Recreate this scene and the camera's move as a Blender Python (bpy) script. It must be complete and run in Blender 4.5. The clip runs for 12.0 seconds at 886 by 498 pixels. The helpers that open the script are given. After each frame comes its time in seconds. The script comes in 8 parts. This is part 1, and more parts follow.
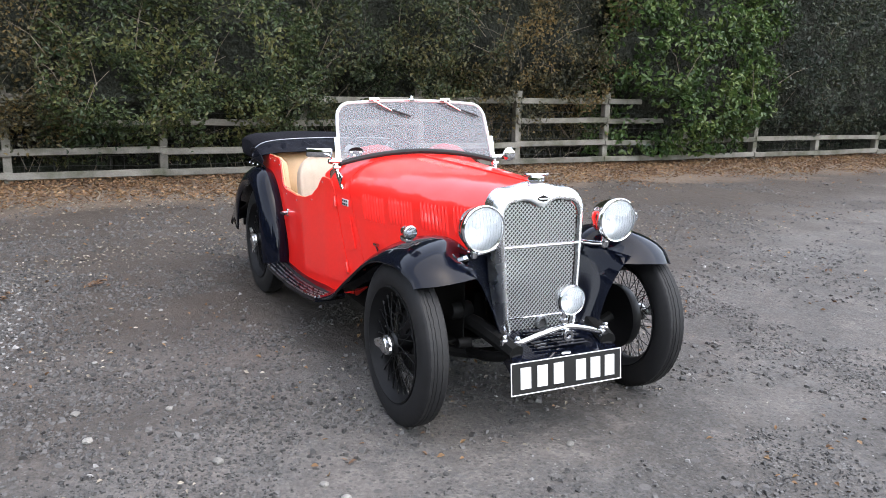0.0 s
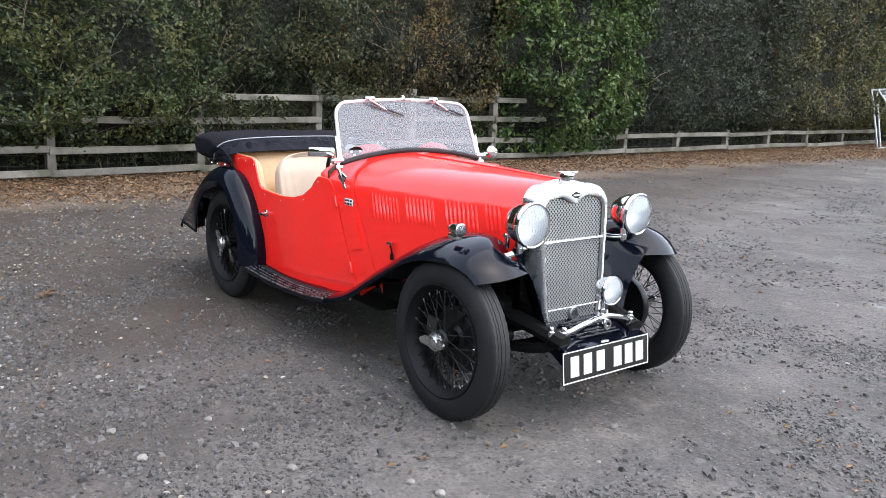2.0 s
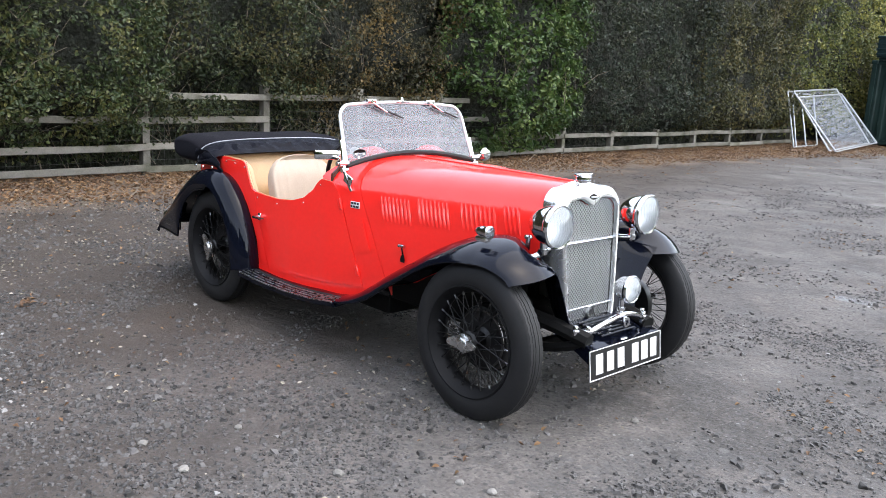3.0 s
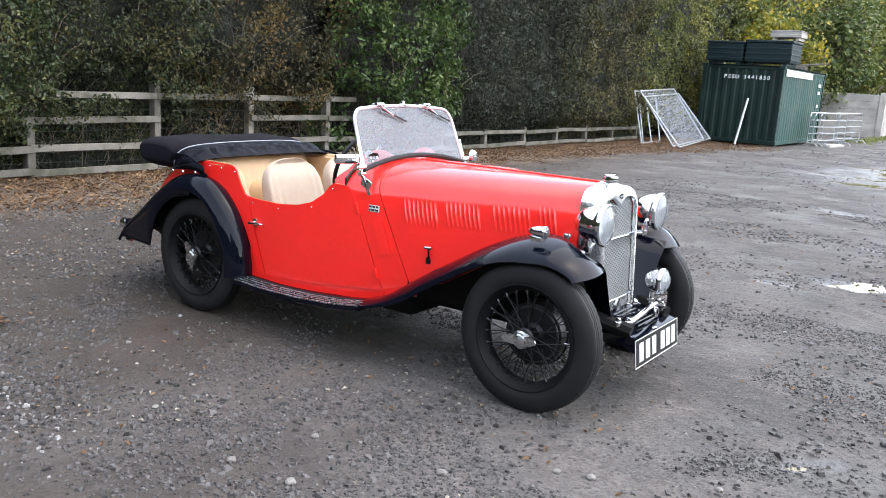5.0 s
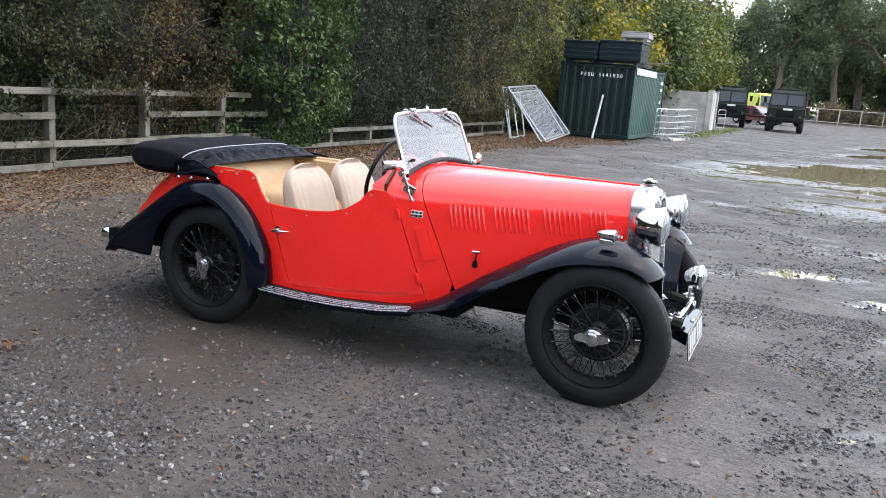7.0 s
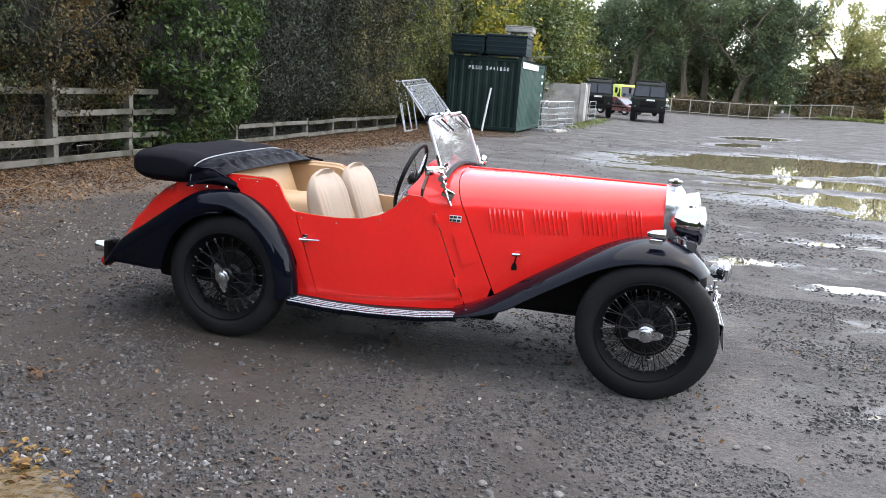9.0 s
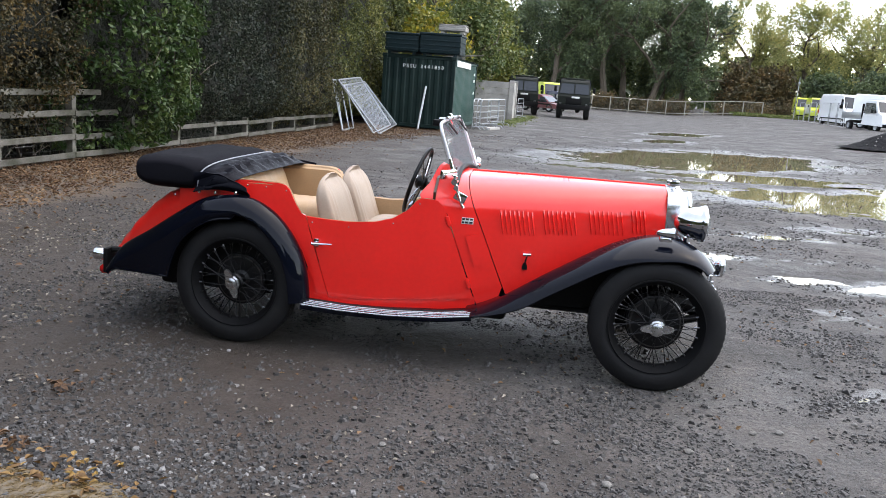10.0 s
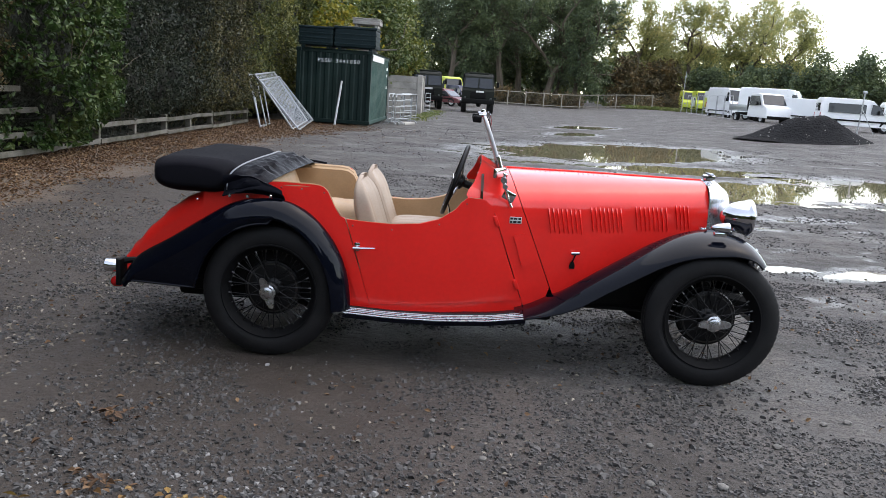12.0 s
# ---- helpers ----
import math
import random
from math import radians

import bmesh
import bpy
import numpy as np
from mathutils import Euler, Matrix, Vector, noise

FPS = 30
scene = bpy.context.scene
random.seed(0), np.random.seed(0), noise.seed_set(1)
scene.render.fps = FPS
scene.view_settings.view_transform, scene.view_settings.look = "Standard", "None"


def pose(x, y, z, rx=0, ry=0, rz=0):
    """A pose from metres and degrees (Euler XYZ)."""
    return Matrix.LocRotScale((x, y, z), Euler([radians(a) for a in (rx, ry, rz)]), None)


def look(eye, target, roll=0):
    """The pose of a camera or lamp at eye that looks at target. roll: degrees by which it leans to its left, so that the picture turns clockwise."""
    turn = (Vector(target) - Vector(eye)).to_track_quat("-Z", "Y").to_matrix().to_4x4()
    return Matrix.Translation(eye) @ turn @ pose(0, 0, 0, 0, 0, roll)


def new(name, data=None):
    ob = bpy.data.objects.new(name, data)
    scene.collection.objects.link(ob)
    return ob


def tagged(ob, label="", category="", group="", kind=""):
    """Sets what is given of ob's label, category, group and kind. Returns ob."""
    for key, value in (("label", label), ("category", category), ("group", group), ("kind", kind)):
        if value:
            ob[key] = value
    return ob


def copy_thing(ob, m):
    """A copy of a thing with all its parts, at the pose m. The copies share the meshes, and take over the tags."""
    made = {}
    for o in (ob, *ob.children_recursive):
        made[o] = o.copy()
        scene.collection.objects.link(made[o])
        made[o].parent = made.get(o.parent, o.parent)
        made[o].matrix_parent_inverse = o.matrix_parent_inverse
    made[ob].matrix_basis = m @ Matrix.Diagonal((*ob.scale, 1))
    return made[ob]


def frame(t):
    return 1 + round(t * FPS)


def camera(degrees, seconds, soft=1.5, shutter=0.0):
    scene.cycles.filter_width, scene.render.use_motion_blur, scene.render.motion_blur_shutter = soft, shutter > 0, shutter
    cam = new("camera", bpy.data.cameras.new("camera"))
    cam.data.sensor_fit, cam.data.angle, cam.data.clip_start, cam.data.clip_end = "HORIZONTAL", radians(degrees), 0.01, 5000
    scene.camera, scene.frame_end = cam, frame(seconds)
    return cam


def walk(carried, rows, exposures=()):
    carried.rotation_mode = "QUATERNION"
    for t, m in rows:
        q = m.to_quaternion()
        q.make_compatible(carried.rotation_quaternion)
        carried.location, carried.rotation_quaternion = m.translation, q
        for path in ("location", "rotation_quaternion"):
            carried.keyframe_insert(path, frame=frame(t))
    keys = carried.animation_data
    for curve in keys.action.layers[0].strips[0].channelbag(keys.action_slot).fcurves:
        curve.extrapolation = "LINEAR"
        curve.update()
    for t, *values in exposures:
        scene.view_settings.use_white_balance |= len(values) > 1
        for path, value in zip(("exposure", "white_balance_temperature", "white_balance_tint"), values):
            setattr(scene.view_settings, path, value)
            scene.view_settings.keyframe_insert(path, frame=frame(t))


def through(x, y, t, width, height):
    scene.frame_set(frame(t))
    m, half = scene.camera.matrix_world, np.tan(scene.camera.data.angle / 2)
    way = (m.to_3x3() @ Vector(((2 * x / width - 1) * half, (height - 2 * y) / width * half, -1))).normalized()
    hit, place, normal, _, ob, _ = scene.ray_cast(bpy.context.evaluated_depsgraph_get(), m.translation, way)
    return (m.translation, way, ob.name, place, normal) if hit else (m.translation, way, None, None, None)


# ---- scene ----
cam = camera(56.1, 12.0, soft=0.5)
# The world stands on the car: x ahead along the car, y to its left, origin on the ground below the front axle.
METRES = 5.8565
BASE = pose(3.142, -2.0033, 1.530, -0.488, 0.364, 63.028)
ROWS = [
    (0.0, 0.0, 0.0, 0.0, 0.44, -12.04, -2.07),
    (0.5, -0.0319, -0.0027, -0.0009, -1.44, -11.92, -2.25),
    (1.0, -0.0722, -0.0149, 0.0029, -4.67, -11.92, -2.39),
    (1.5, -0.1109, -0.0132, -0.0021, -7.66, -11.74, -2.56),
    (2.0, -0.1508, 0.0009, -0.0039, -10.55, -11.75, -2.78),
    (2.5, -0.188, 0.0131, -0.0045, -13.44, -11.7, -2.91),
    (3.0, -0.2321, 0.0143, -0.0039, -16.27, -11.56, -3.19),
    (5.0, -0.3964, 0.0631, -0.007, -27.88, -11.09, -3.62),
    (5.5, -0.4437, 0.0782, -0.0063, -30.9, -11.0, -3.91),
    (6.0, -0.4847, 0.0935, -0.0061, -33.6, -10.88, -3.89),
    (6.5, -0.5238, 0.1254, -0.0115, -36.43, -10.71, -4.2),
    (7.0, -0.5615, 0.1594, -0.007, -39.22, -10.83, -4.25),
    (9.0, -0.6771, 0.27, -0.0064, -48.62, -10.73, -4.06),
    (9.5, -0.7026, 0.2983, -0.0059, -50.87, -10.67, -4.04),
    (10.0, -0.7419, 0.3264, -0.005, -54.03, -10.55, -3.96),
    (10.5, -0.7627, 0.3503, -0.0067, -57.41, -10.48, -3.7),
    (11.0, -0.7725, 0.3895, -0.0102, -60.01, -10.49, -3.81),
    (11.5, -0.7801, 0.4277, -0.0103, -60.95, -10.52, -3.74),
    (12.0, -0.7917, 0.4613, -0.0134, -61.35, -10.43, -3.71),
]
EXPOSE = [(t, stops, 7200, 11) for t, stops in ((0.0, 1.90), (3.0, 1.92), (5.5, 1.92), (6.5, 1.80), (7.2, 1.64), (9.0, 1.58), (9.6, 1.46), (10.5, 1.28), (12.0, 1.00))]
walk(cam, [(t, BASE @ pose(METRES * x, METRES * y, METRES * z, 90 + pitch, roll, yaw)) for t, x, y, z, yaw, pitch, roll in ROWS], EXPOSE)

# ---- light: a bright overcast sky ----
world = bpy.data.worlds.new("overcast_sky")
scene.world = world
world.use_nodes = True
wn, wl = world.node_tree.nodes, world.node_tree.links
sky = wn.new("ShaderNodeTexSky")
sky.sky_type, sky.sun_disc = "NISHITA", False
SUN_EL, SUN_AZ = 64.0, 66.0
sky.sun_elevation, sky.sun_rotation = radians(SUN_EL), radians(SUN_AZ)
sky.air_density, sky.dust_density, sky.ozone_density = 1.0, 0.7, 1.0
grey = wn.new("ShaderNodeHueSaturation")
grey.inputs["Saturation"].default_value, grey.inputs["Value"].default_value = 0.62, 3.0
wl.new(sky.outputs[0], grey.inputs["Color"])
wl.new(grey.outputs[0], wn["Background"].inputs["Color"])
wn["Background"].inputs["Strength"].default_value = 0.092
sun = new("sun", bpy.data.lights.new("sun", "SUN"))
sun.data.energy, sun.data.angle, sun.data.color = 0.7, radians(95), (1.0, 0.97, 0.93)
sun.matrix_world = look((30 * math.sin(radians(SUN_AZ)), 30 * math.cos(radians(SUN_AZ)), 30 * math.tan(radians(SUN_EL))), (0, 0, 0))


# ---- shaping helpers ----
def thing(name, label, category, group="", at=(0, 0, 0), kind=""):
    """An Empty at a thing's base, which parents its parts."""
    ob = new(name)
    ob.location = at
    ob.empty_display_size = 0.1
    return tagged(ob, label, category, group, kind)


def part(name, bm, material, parent=None, label="", smooth=True):
    """Links a bmesh as one mesh object under a thing or a part."""
    data = bpy.data.meshes.new(name)
    bmesh.ops.recalc_face_normals(bm, faces=bm.faces[:])
    bm.to_mesh(data)
    bm.free()
    data.materials.append(material)
    for poly in data.polygons:
        poly.use_smooth = smooth
    ob = new(name, data)
    if smooth:
        data.set_sharp_from_angle(angle=radians(38))
    if parent is not None:
        ob.parent = parent
    return tagged(ob, label)


def mesh_part(name, verts, faces, material, parent=None, label="", smooth=False):
    data = bpy.data.meshes.new(name)
    data.from_pydata(verts, [], faces)
    data.materials.append(material)
    if smooth:
        data.polygons.foreach_set("use_smooth", [True] * len(data.polygons))
    ob = new(name, data)
    if parent is not None:
        ob.parent = parent
    return tagged(ob, label)


def box(bm, size, m=None, bevel=0.0, segments=2):
    made = bmesh.ops.create_cube(bm, size=1, matrix=(m or Matrix()) @ Matrix.Diagonal((*size, 1)))
    if bevel:
        edges = list({e for v in made["verts"] for e in v.link_edges})
        bmesh.ops.bevel(bm, geom=edges, offset=bevel, segments=segments, profile=0.5, affect="EDGES")
    return bm


def boxed(size, m=None, bevel=0.0, segments=2):
    return box(bmesh.new(), size, m, bevel, segments)


def rod(bm, a, b, r, r2=None, segments=12):
    a, b = Vector(a), Vector(b)
    turn = (b - a).to_track_quat("Z", "Y").to_matrix().to_4x4()
    bmesh.ops.create_cone(bm, cap_ends=True, segments=segments, radius1=r, radius2=r if r2 is None else r2,
                          depth=(b - a).length, matrix=Matrix.Translation((a + b) / 2) @ turn)
    return bm


def lathe(bm, profile, m=None, steps=32, closed=False):
    """Turns (radius, height) round the local z axis."""
    m = m or Matrix()
    rings = []
    for r, h in profile:
        if r < 1e-6:
            rings.append([bm.verts.new(m @ Vector((0, 0, h)))])
        else:
            rings.append([bm.verts.new(m @ Vector((r * math.cos(a), r * math.sin(a), h))) for a in (2 * math.pi * k / steps for k in range(steps))])
    pairs = list(zip(rings, rings[1:])) + ([(rings[-1], rings[0])] if closed else [])
    for a, b in pairs:
        for k in range(steps):
            j = (k + 1) % steps
            if len(a) == 1 and len(b) == 1:
                continue
            if len(a) == 1:
                bm.faces.new((a[0], b[k], b[j]))
            elif len(b) == 1:
                bm.faces.new((a[k], a[j], b[0]))
            else:
                bm.faces.new((a[k], a[j], b[j], b[k]))
    return bm


def spline(points, n):
    """n + 1 points of a smooth curve through the given ones, evenly by length."""
    pts = [Vector(p) for p in points]
    ext = [pts[0] * 2 - pts[1]] + pts + [pts[-1] * 2 - pts[-2]]
    dense = []
    for i in range(1, len(ext) - 2):
        p0, p1, p2, p3 = ext[i - 1:i + 3]
        for k in range(12):
            t = k / 12
            dense.append(0.5 * (2 * p1 + (p2 - p0) * t + (2 * p0 - 5 * p1 + 4 * p2 - p3) * t * t + (3 * p1 - p0 - 3 * p2 + p3) * t ** 3))
    dense.append(pts[-1])
    run = [0.0]
    for a, b in zip(dense, dense[1:]):
        run.append(run[-1] + (b - a).length)
    out, j = [], 0
    for k in range(n + 1):
        want = run[-1] * k / n
        while j < len(run) - 2 and run[j + 1] < want:
            j += 1
        f = (want - run[j]) / max(run[j + 1] - run[j], 1e-9)
        out.append(dense[j].lerp(dense[j + 1], min(max(f, 0), 1)))
    return out


def tube(bm, points, r, n=0, sides=8, closed=False, r_end=None):
    """A round bar along points (n > 0: along the smooth curve through them)."""
    pts = spline(points, n) if n else [Vector(p) for p in points]
    rings, up = [], Vector((0, 0, 1))
    for i, p in enumerate(pts):
        if closed:
            d = pts[(i + 1) % len(pts)] - pts[i - 1]
        else:
            d = pts[min(i + 1, len(pts) - 1)] - pts[max(i - 1, 0)]
        d.normalize()
        side = d.cross(up)
        if side.length < 0.05:
            side = d.cross(Vector((1, 0, 0)))
        side.normalize()
        top = side.cross(d)
        rr = r if r_end is None else r + (r_end - r) * i / max(len(pts) - 1, 1)
        rings.append([bm.verts.new(p + rr * (math.cos(a) * side + math.sin(a) * top)) for a in (2 * math.pi * k / sides for k in range(sides))])
    pairs = list(zip(rings, rings[1:])) + ([(rings[-1], rings[0])] if closed else [])
    for a, b in pairs:
        for k in range(sides):
            j = (k + 1) % sides
            bm.faces.new((a[k], a[j], b[j], b[k]))
    if not closed:
        bm.faces.new(rings[0])
        bm.faces.new(rings[-1][::-1])
    return bm


def loft(bm, rows, ring=False):
    """Quads between rows of points."""
    made = [[bm.verts.new(p) for p in row] for row in rows]
    for a, b in zip(made, made[1:]):
        for k in range(len(a) if ring else len(a) - 1):
            j = (k + 1) % len(a)
            bm.faces.new((a[k], a[j], b[j], b[k]))
    return made


def thick(bm, depth):
    """Gives an open sheet its thickness."""
    bmesh.ops.recalc_face_normals(bm, faces=bm.faces[:])
    bm.normal_update()
    old, sheet = bm.verts[:], bm.faces[:]
    out = sum(v.normal.dot(Vector((0, v.co.y, v.co.z - 0.5))) for v in old)
    step = -abs(depth) if out > 0 else abs(depth)
    back = {v: bm.verts.new(v.co + v.normal * step) for v in old}
    rim = [e for e in bm.edges if len(e.link_faces) == 1]
    for f in sheet:
        bm.faces.new([back[v] for v in reversed(f.verts)])
    for e in rim:
        a, b = e.verts
        bm.faces.new((a, b, back[b], back[a]))
    return bm


def slab(bm, outline, depth, m=None):
    """A flat plate with a closed outline of (x, y), depth thick along z."""
    m = m or Matrix()
    low = [bm.verts.new(m @ Vector((x, y, 0))) for x, y in outline]
    high = [bm.verts.new(m @ Vector((x, y, depth))) for x, y in outline]
    bm.faces.new(low[::-1])
    bm.faces.new(high)
    for k in range(len(low)):
        j = (k + 1) % len(low)
        bm.faces.new((low[k], low[j], high[j], high[k]))
    return bm


def along(table, x):
    """Value at x in rows of (x, value), smoothly between them."""
    if x <= table[0][0]:
        return table[0][1]
    for (x0, v0), (x1, v1) in zip(table, table[1:]):
        if x <= x1:
            t = (x - x0) / (x1 - x0)
            t = t * t * (3 - 2 * t) * 0.35 + t * 0.65
            return v0 + (v1 - v0) * t
    return table[-1][1]


FACE_Y = Matrix.Rotation(radians(90), 4, "X")    # local z to world -y
FACE_X = Matrix.Rotation(radians(90), 4, "Y")    # local z to world +x
MIRROR = Matrix.Diagonal((1, -1, 1, 1))


# ---- materials ----
def material(name, colour, rough=0.5, metal=0.0, coat=0.0, vary=0.15, scale=6.0, fine=90.0, bump=0.0, bump_scale=200.0, spread=0.0, island=0.0, second=None, mix=(0.45, 0.6), rough_vary=0.08, spec=0.5, coat_rough=0.03):
    """A surface with colour variation at two scales, uneven roughness and fine relief.
    second: a colour for stains with a shape of their own; island: variation from piece to piece; spread: from object to object."""
    mat = bpy.data.materials.new(name)
    mat.use_nodes = True
    n, l = mat.node_tree.nodes, mat.node_tree.links
    b = n["Principled BSDF"]
    b.inputs["Metallic"].default_value = metal
    b.inputs["Coat Weight"].default_value = coat
    b.inputs["Coat Roughness"].default_value = coat_rough
    b.inputs["Specular IOR Level"].default_value = spec
    co = n.new("ShaderNodeTexCoord")
    geo = n.new("ShaderNodeNewGeometry")
    big = n.new("ShaderNodeTexNoise")
    big.inputs["Scale"].default_value, big.inputs["Detail"].default_value = scale, 5
    small = n.new("ShaderNodeTexNoise")
    small.inputs["Scale"].default_value, small.inputs["Detail"].default_value = fine, 3
    l.new(geo.outputs["Position"], big.inputs["Vector"])
    l.new(geo.outputs["Position"], small.inputs["Vector"])
    add = n.new("ShaderNodeMath")
    add.operation = "ADD"
    l.new(big.outputs["Fac"], add.inputs[0])
    l.new(small.outputs["Fac"], add.inputs[1])
    value = n.new("ShaderNodeMapRange")
    value.inputs["From Min"].default_value, value.inputs["From Max"].default_value = 0.6, 1.4
    value.inputs["To Min"].default_value, value.inputs["To Max"].default_value = 1 - vary, 1 + vary
    l.new(add.outputs[0], value.inputs["Value"])
    last = value.outputs[0]
    for amount, socket in ((island, geo.outputs["Random Per Island"]), (spread, None)):
        if amount:
            if socket is None:
                socket = n.new("ShaderNodeObjectInfo").outputs["Random"]
            r = n.new("ShaderNodeMapRange")
            r.inputs["To Min"].default_value, r.inputs["To Max"].default_value = 1 - amount, 1 + amount
            l.new(socket, r.inputs["Value"])
            times = n.new("ShaderNodeMath")
            times.operation = "MULTIPLY"
            l.new(last, times.inputs[0])
            l.new(r.outputs[0], times.inputs[1])
            last = times.outputs[0]
    base = n.new("ShaderNodeMix")
    base.data_type = "RGBA"
    base.inputs["A"].default_value = (*colour, 1)
    base.inputs["B"].default_value = (*(second or colour), 1)
    if second:
        blot = n.new("ShaderNodeTexNoise")
        blot.inputs["Scale"].default_value, blot.inputs["Detail"].default_value = scale * 0.6, 7
        l.new(geo.outputs["Position"], blot.inputs["Vector"])
        edge = n.new("ShaderNodeMapRange")
        edge.inputs["From Min"].default_value, edge.inputs["From Max"].default_value = mix
        l.new(blot.outputs["Fac"], edge.inputs["Value"])
        l.new(edge.outputs[0], base.inputs["Factor"])
    else:
        base.inputs["Factor"].default_value = 0
    scaled = n.new("ShaderNodeVectorMath")
    scaled.operation = "SCALE"
    l.new(base.outputs["Result"], scaled.inputs[0])
    l.new(last, scaled.inputs["Scale"])
    l.new(scaled.outputs[0], b.inputs["Base Color"])
    rr = n.new("ShaderNodeMapRange")
    rr.inputs["To Min"].default_value, rr.inputs["To Max"].default_value = max(rough - rough_vary, 0.01), min(rough + rough_vary, 1)
    l.new(big.outputs["Fac"], rr.inputs["Value"])
    l.new(rr.outputs[0], b.inputs["Roughness"])
    if bump:
        tex = n.new("ShaderNodeTexNoise")
        tex.inputs["Scale"].default_value, tex.inputs["Detail"].default_value = bump_scale, 4
        l.new(geo.outputs["Position"], tex.inputs["Vector"])
        bp = n.new("ShaderNodeBump")
        bp.inputs["Strength"].default_value, bp.inputs["Distance"].default_value = bump, 1.5 / bump_scale
        l.new(tex.outputs["Fac"], bp.inputs["Height"])
        l.new(bp.outputs[0], b.inputs["Normal"])
    return mat


RED = material("red_paint", (0.90, 0.021, 0.016), 0.34, spec=0.28, coat=0.75, coat_rough=0.075, vary=0.05, scale=3, fine=40, rough_vary=0.05)
BLACK = material("black_paint", (0.0024, 0.0033, 0.0070), 0.03, spec=0.18, vary=0.2, scale=4, rough_vary=0.03)
CHASSIS = material("chassis_black", (0.006, 0.006, 0.006), 0.6, spec=0.12, vary=0.4, scale=9, bump=0.15)
CHROME = material("chrome", (0.64, 0.65, 0.67), 0.07, metal=1.0, vary=0.04, rough_vary=0.03)
GUARD = material("bright_plated_wire", (0.52, 0.53, 0.54), 0.34, metal=0.9, vary=0.08, scale=20)
STEEL = material("dull_plated_steel", (0.55, 0.56, 0.57), 0.28, metal=1.0, vary=0.1, scale=30)
SILVER_PAINT = material("white_frame_paint", (0.52, 0.53, 0.54), 0.25, vary=0.05)
RUBBER = material("tyre_rubber", (0.0115, 0.0115, 0.0122), 0.6, spec=0.22, vary=0.25, scale=12, fine=160, bump=0.12, bump_scale=350, second=(0.017, 0.0165, 0.016), mix=(0.5, 0.75))
RIM_BLACK = material("rim_black", (0.005, 0.005, 0.0055), 0.4, spec=0.3, vary=0.2)
TAN = material("tan_leather", (0.43, 0.275, 0.145), 0.5, vary=0.12, scale=8, fine=120, bump=0.12, bump_scale=260, rough_vary=0.1)
CREAM = material("pale_cream_leather", (0.38, 0.295, 0.225), 0.55, vary=0.10, scale=10, fine=120, bump=0.12, bump_scale=240)
CANVAS = material("black_canvas", (0.0065, 0.0065, 0.009), 0.92, spec=0.1, vary=0.3, scale=7, fine=300, bump=0.25, bump_scale=500)
LEATHERETTE = material("black_leathercloth", (0.004, 0.0045, 0.0075), 0.42, spec=0.06, vary=0.2, scale=8, bump=0.2, bump_scale=120)
PIPING = material("grey_piping", (0.24, 0.25, 0.27), 0.5)
MESH_DARK = material("radiator_core", (0.022, 0.022, 0.023), 0.8, vary=0.4, scale=25)
PLATE_BLACK = material("plate_black", (0.008, 0.008, 0.008), 0.3)
PLATE_WHITE = material("plate_white", (0.62, 0.62, 0.61), 0.35)
WOOD = material("weathered_fence_wood", (0.150, 0.139, 0.120), 0.88, spec=0.2, vary=0.25, scale=5, fine=60, spread=0.2, bump=0.35, bump_scale=70, second=(0.078, 0.076, 0.056), mix=(0.46, 0.64))
WIRE = material("dark_wire", (0.06, 0.06, 0.06), 0.5, metal=0.6)
# one container green twice: shaded end darker, lit side paler, by colour
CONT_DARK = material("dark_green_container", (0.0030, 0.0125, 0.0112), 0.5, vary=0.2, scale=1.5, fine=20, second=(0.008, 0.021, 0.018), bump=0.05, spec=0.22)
CONT_SIDE = material("lit_green_container", (0.020, 0.058, 0.048), 0.55, vary=0.15, scale=2, fine=20, second=(0.038, 0.071, 0.06), spec=0.22)
WHITE_LETTER = material("white_lettering", (0.8, 0.8, 0.78), 0.5)
GALV = material("galvanised_steel", (0.36, 0.375, 0.385), 0.42, metal=0.7, vary=0.15, scale=9)
CONCRETE = material("weathered_panel_wall", (0.36, 0.34, 0.31), 0.9, vary=0.2, scale=2, fine=25, spread=0.12, bump=0.2, bump_scale=40, second=(0.25, 0.24, 0.22))
ARMY = material("dark_army_green", (0.0075, 0.0100, 0.0072), 0.75, spec=0.25, vary=0.2, scale=2)
VAN_WHITE = material("white_vehicle_paint", (0.78, 0.79, 0.80), 0.3, coat=0.2, vary=0.05, scale=1)
VAN_YELLOW = material("fluorescent_yellow_paint", (0.50, 0.56, 0.045), 0.4, vary=0.08, scale=1)
CAR_RED = material("dark_red_car_paint", (0.10, 0.008, 0.014), 0.35, vary=0.08, scale=1)
VAN_BLUE = material("dark_blue_paint", (0.006, 0.010, 0.050), 0.4, vary=0.1, scale=1)
DARK_GLASS = material("dark_window_glass", (0.02, 0.024, 0.028), 0.08, vary=0.2, scale=2)
RED_GLASS = material("red_lamp_glass", (0.45, 0.01, 0.01), 0.15, vary=0.1)
BARK = material("bark", (0.085, 0.068, 0.050), 0.9, vary=0.3, scale=6, fine=40, bump=0.5, bump_scale=40)
TWIG = material("bare_twigs", (0.13, 0.105, 0.08), 0.85, vary=0.3, scale=5)
NIPPLE = material("dark_steel", (0.10, 0.10, 0.10), 0.3, metal=1.0, vary=0.2)
HEAP = material("tarmac_planings", (0.016, 0.016, 0.017), 0.95, spec=0.1, vary=0.35, scale=3, fine=18, bump=0.8, bump_scale=9)


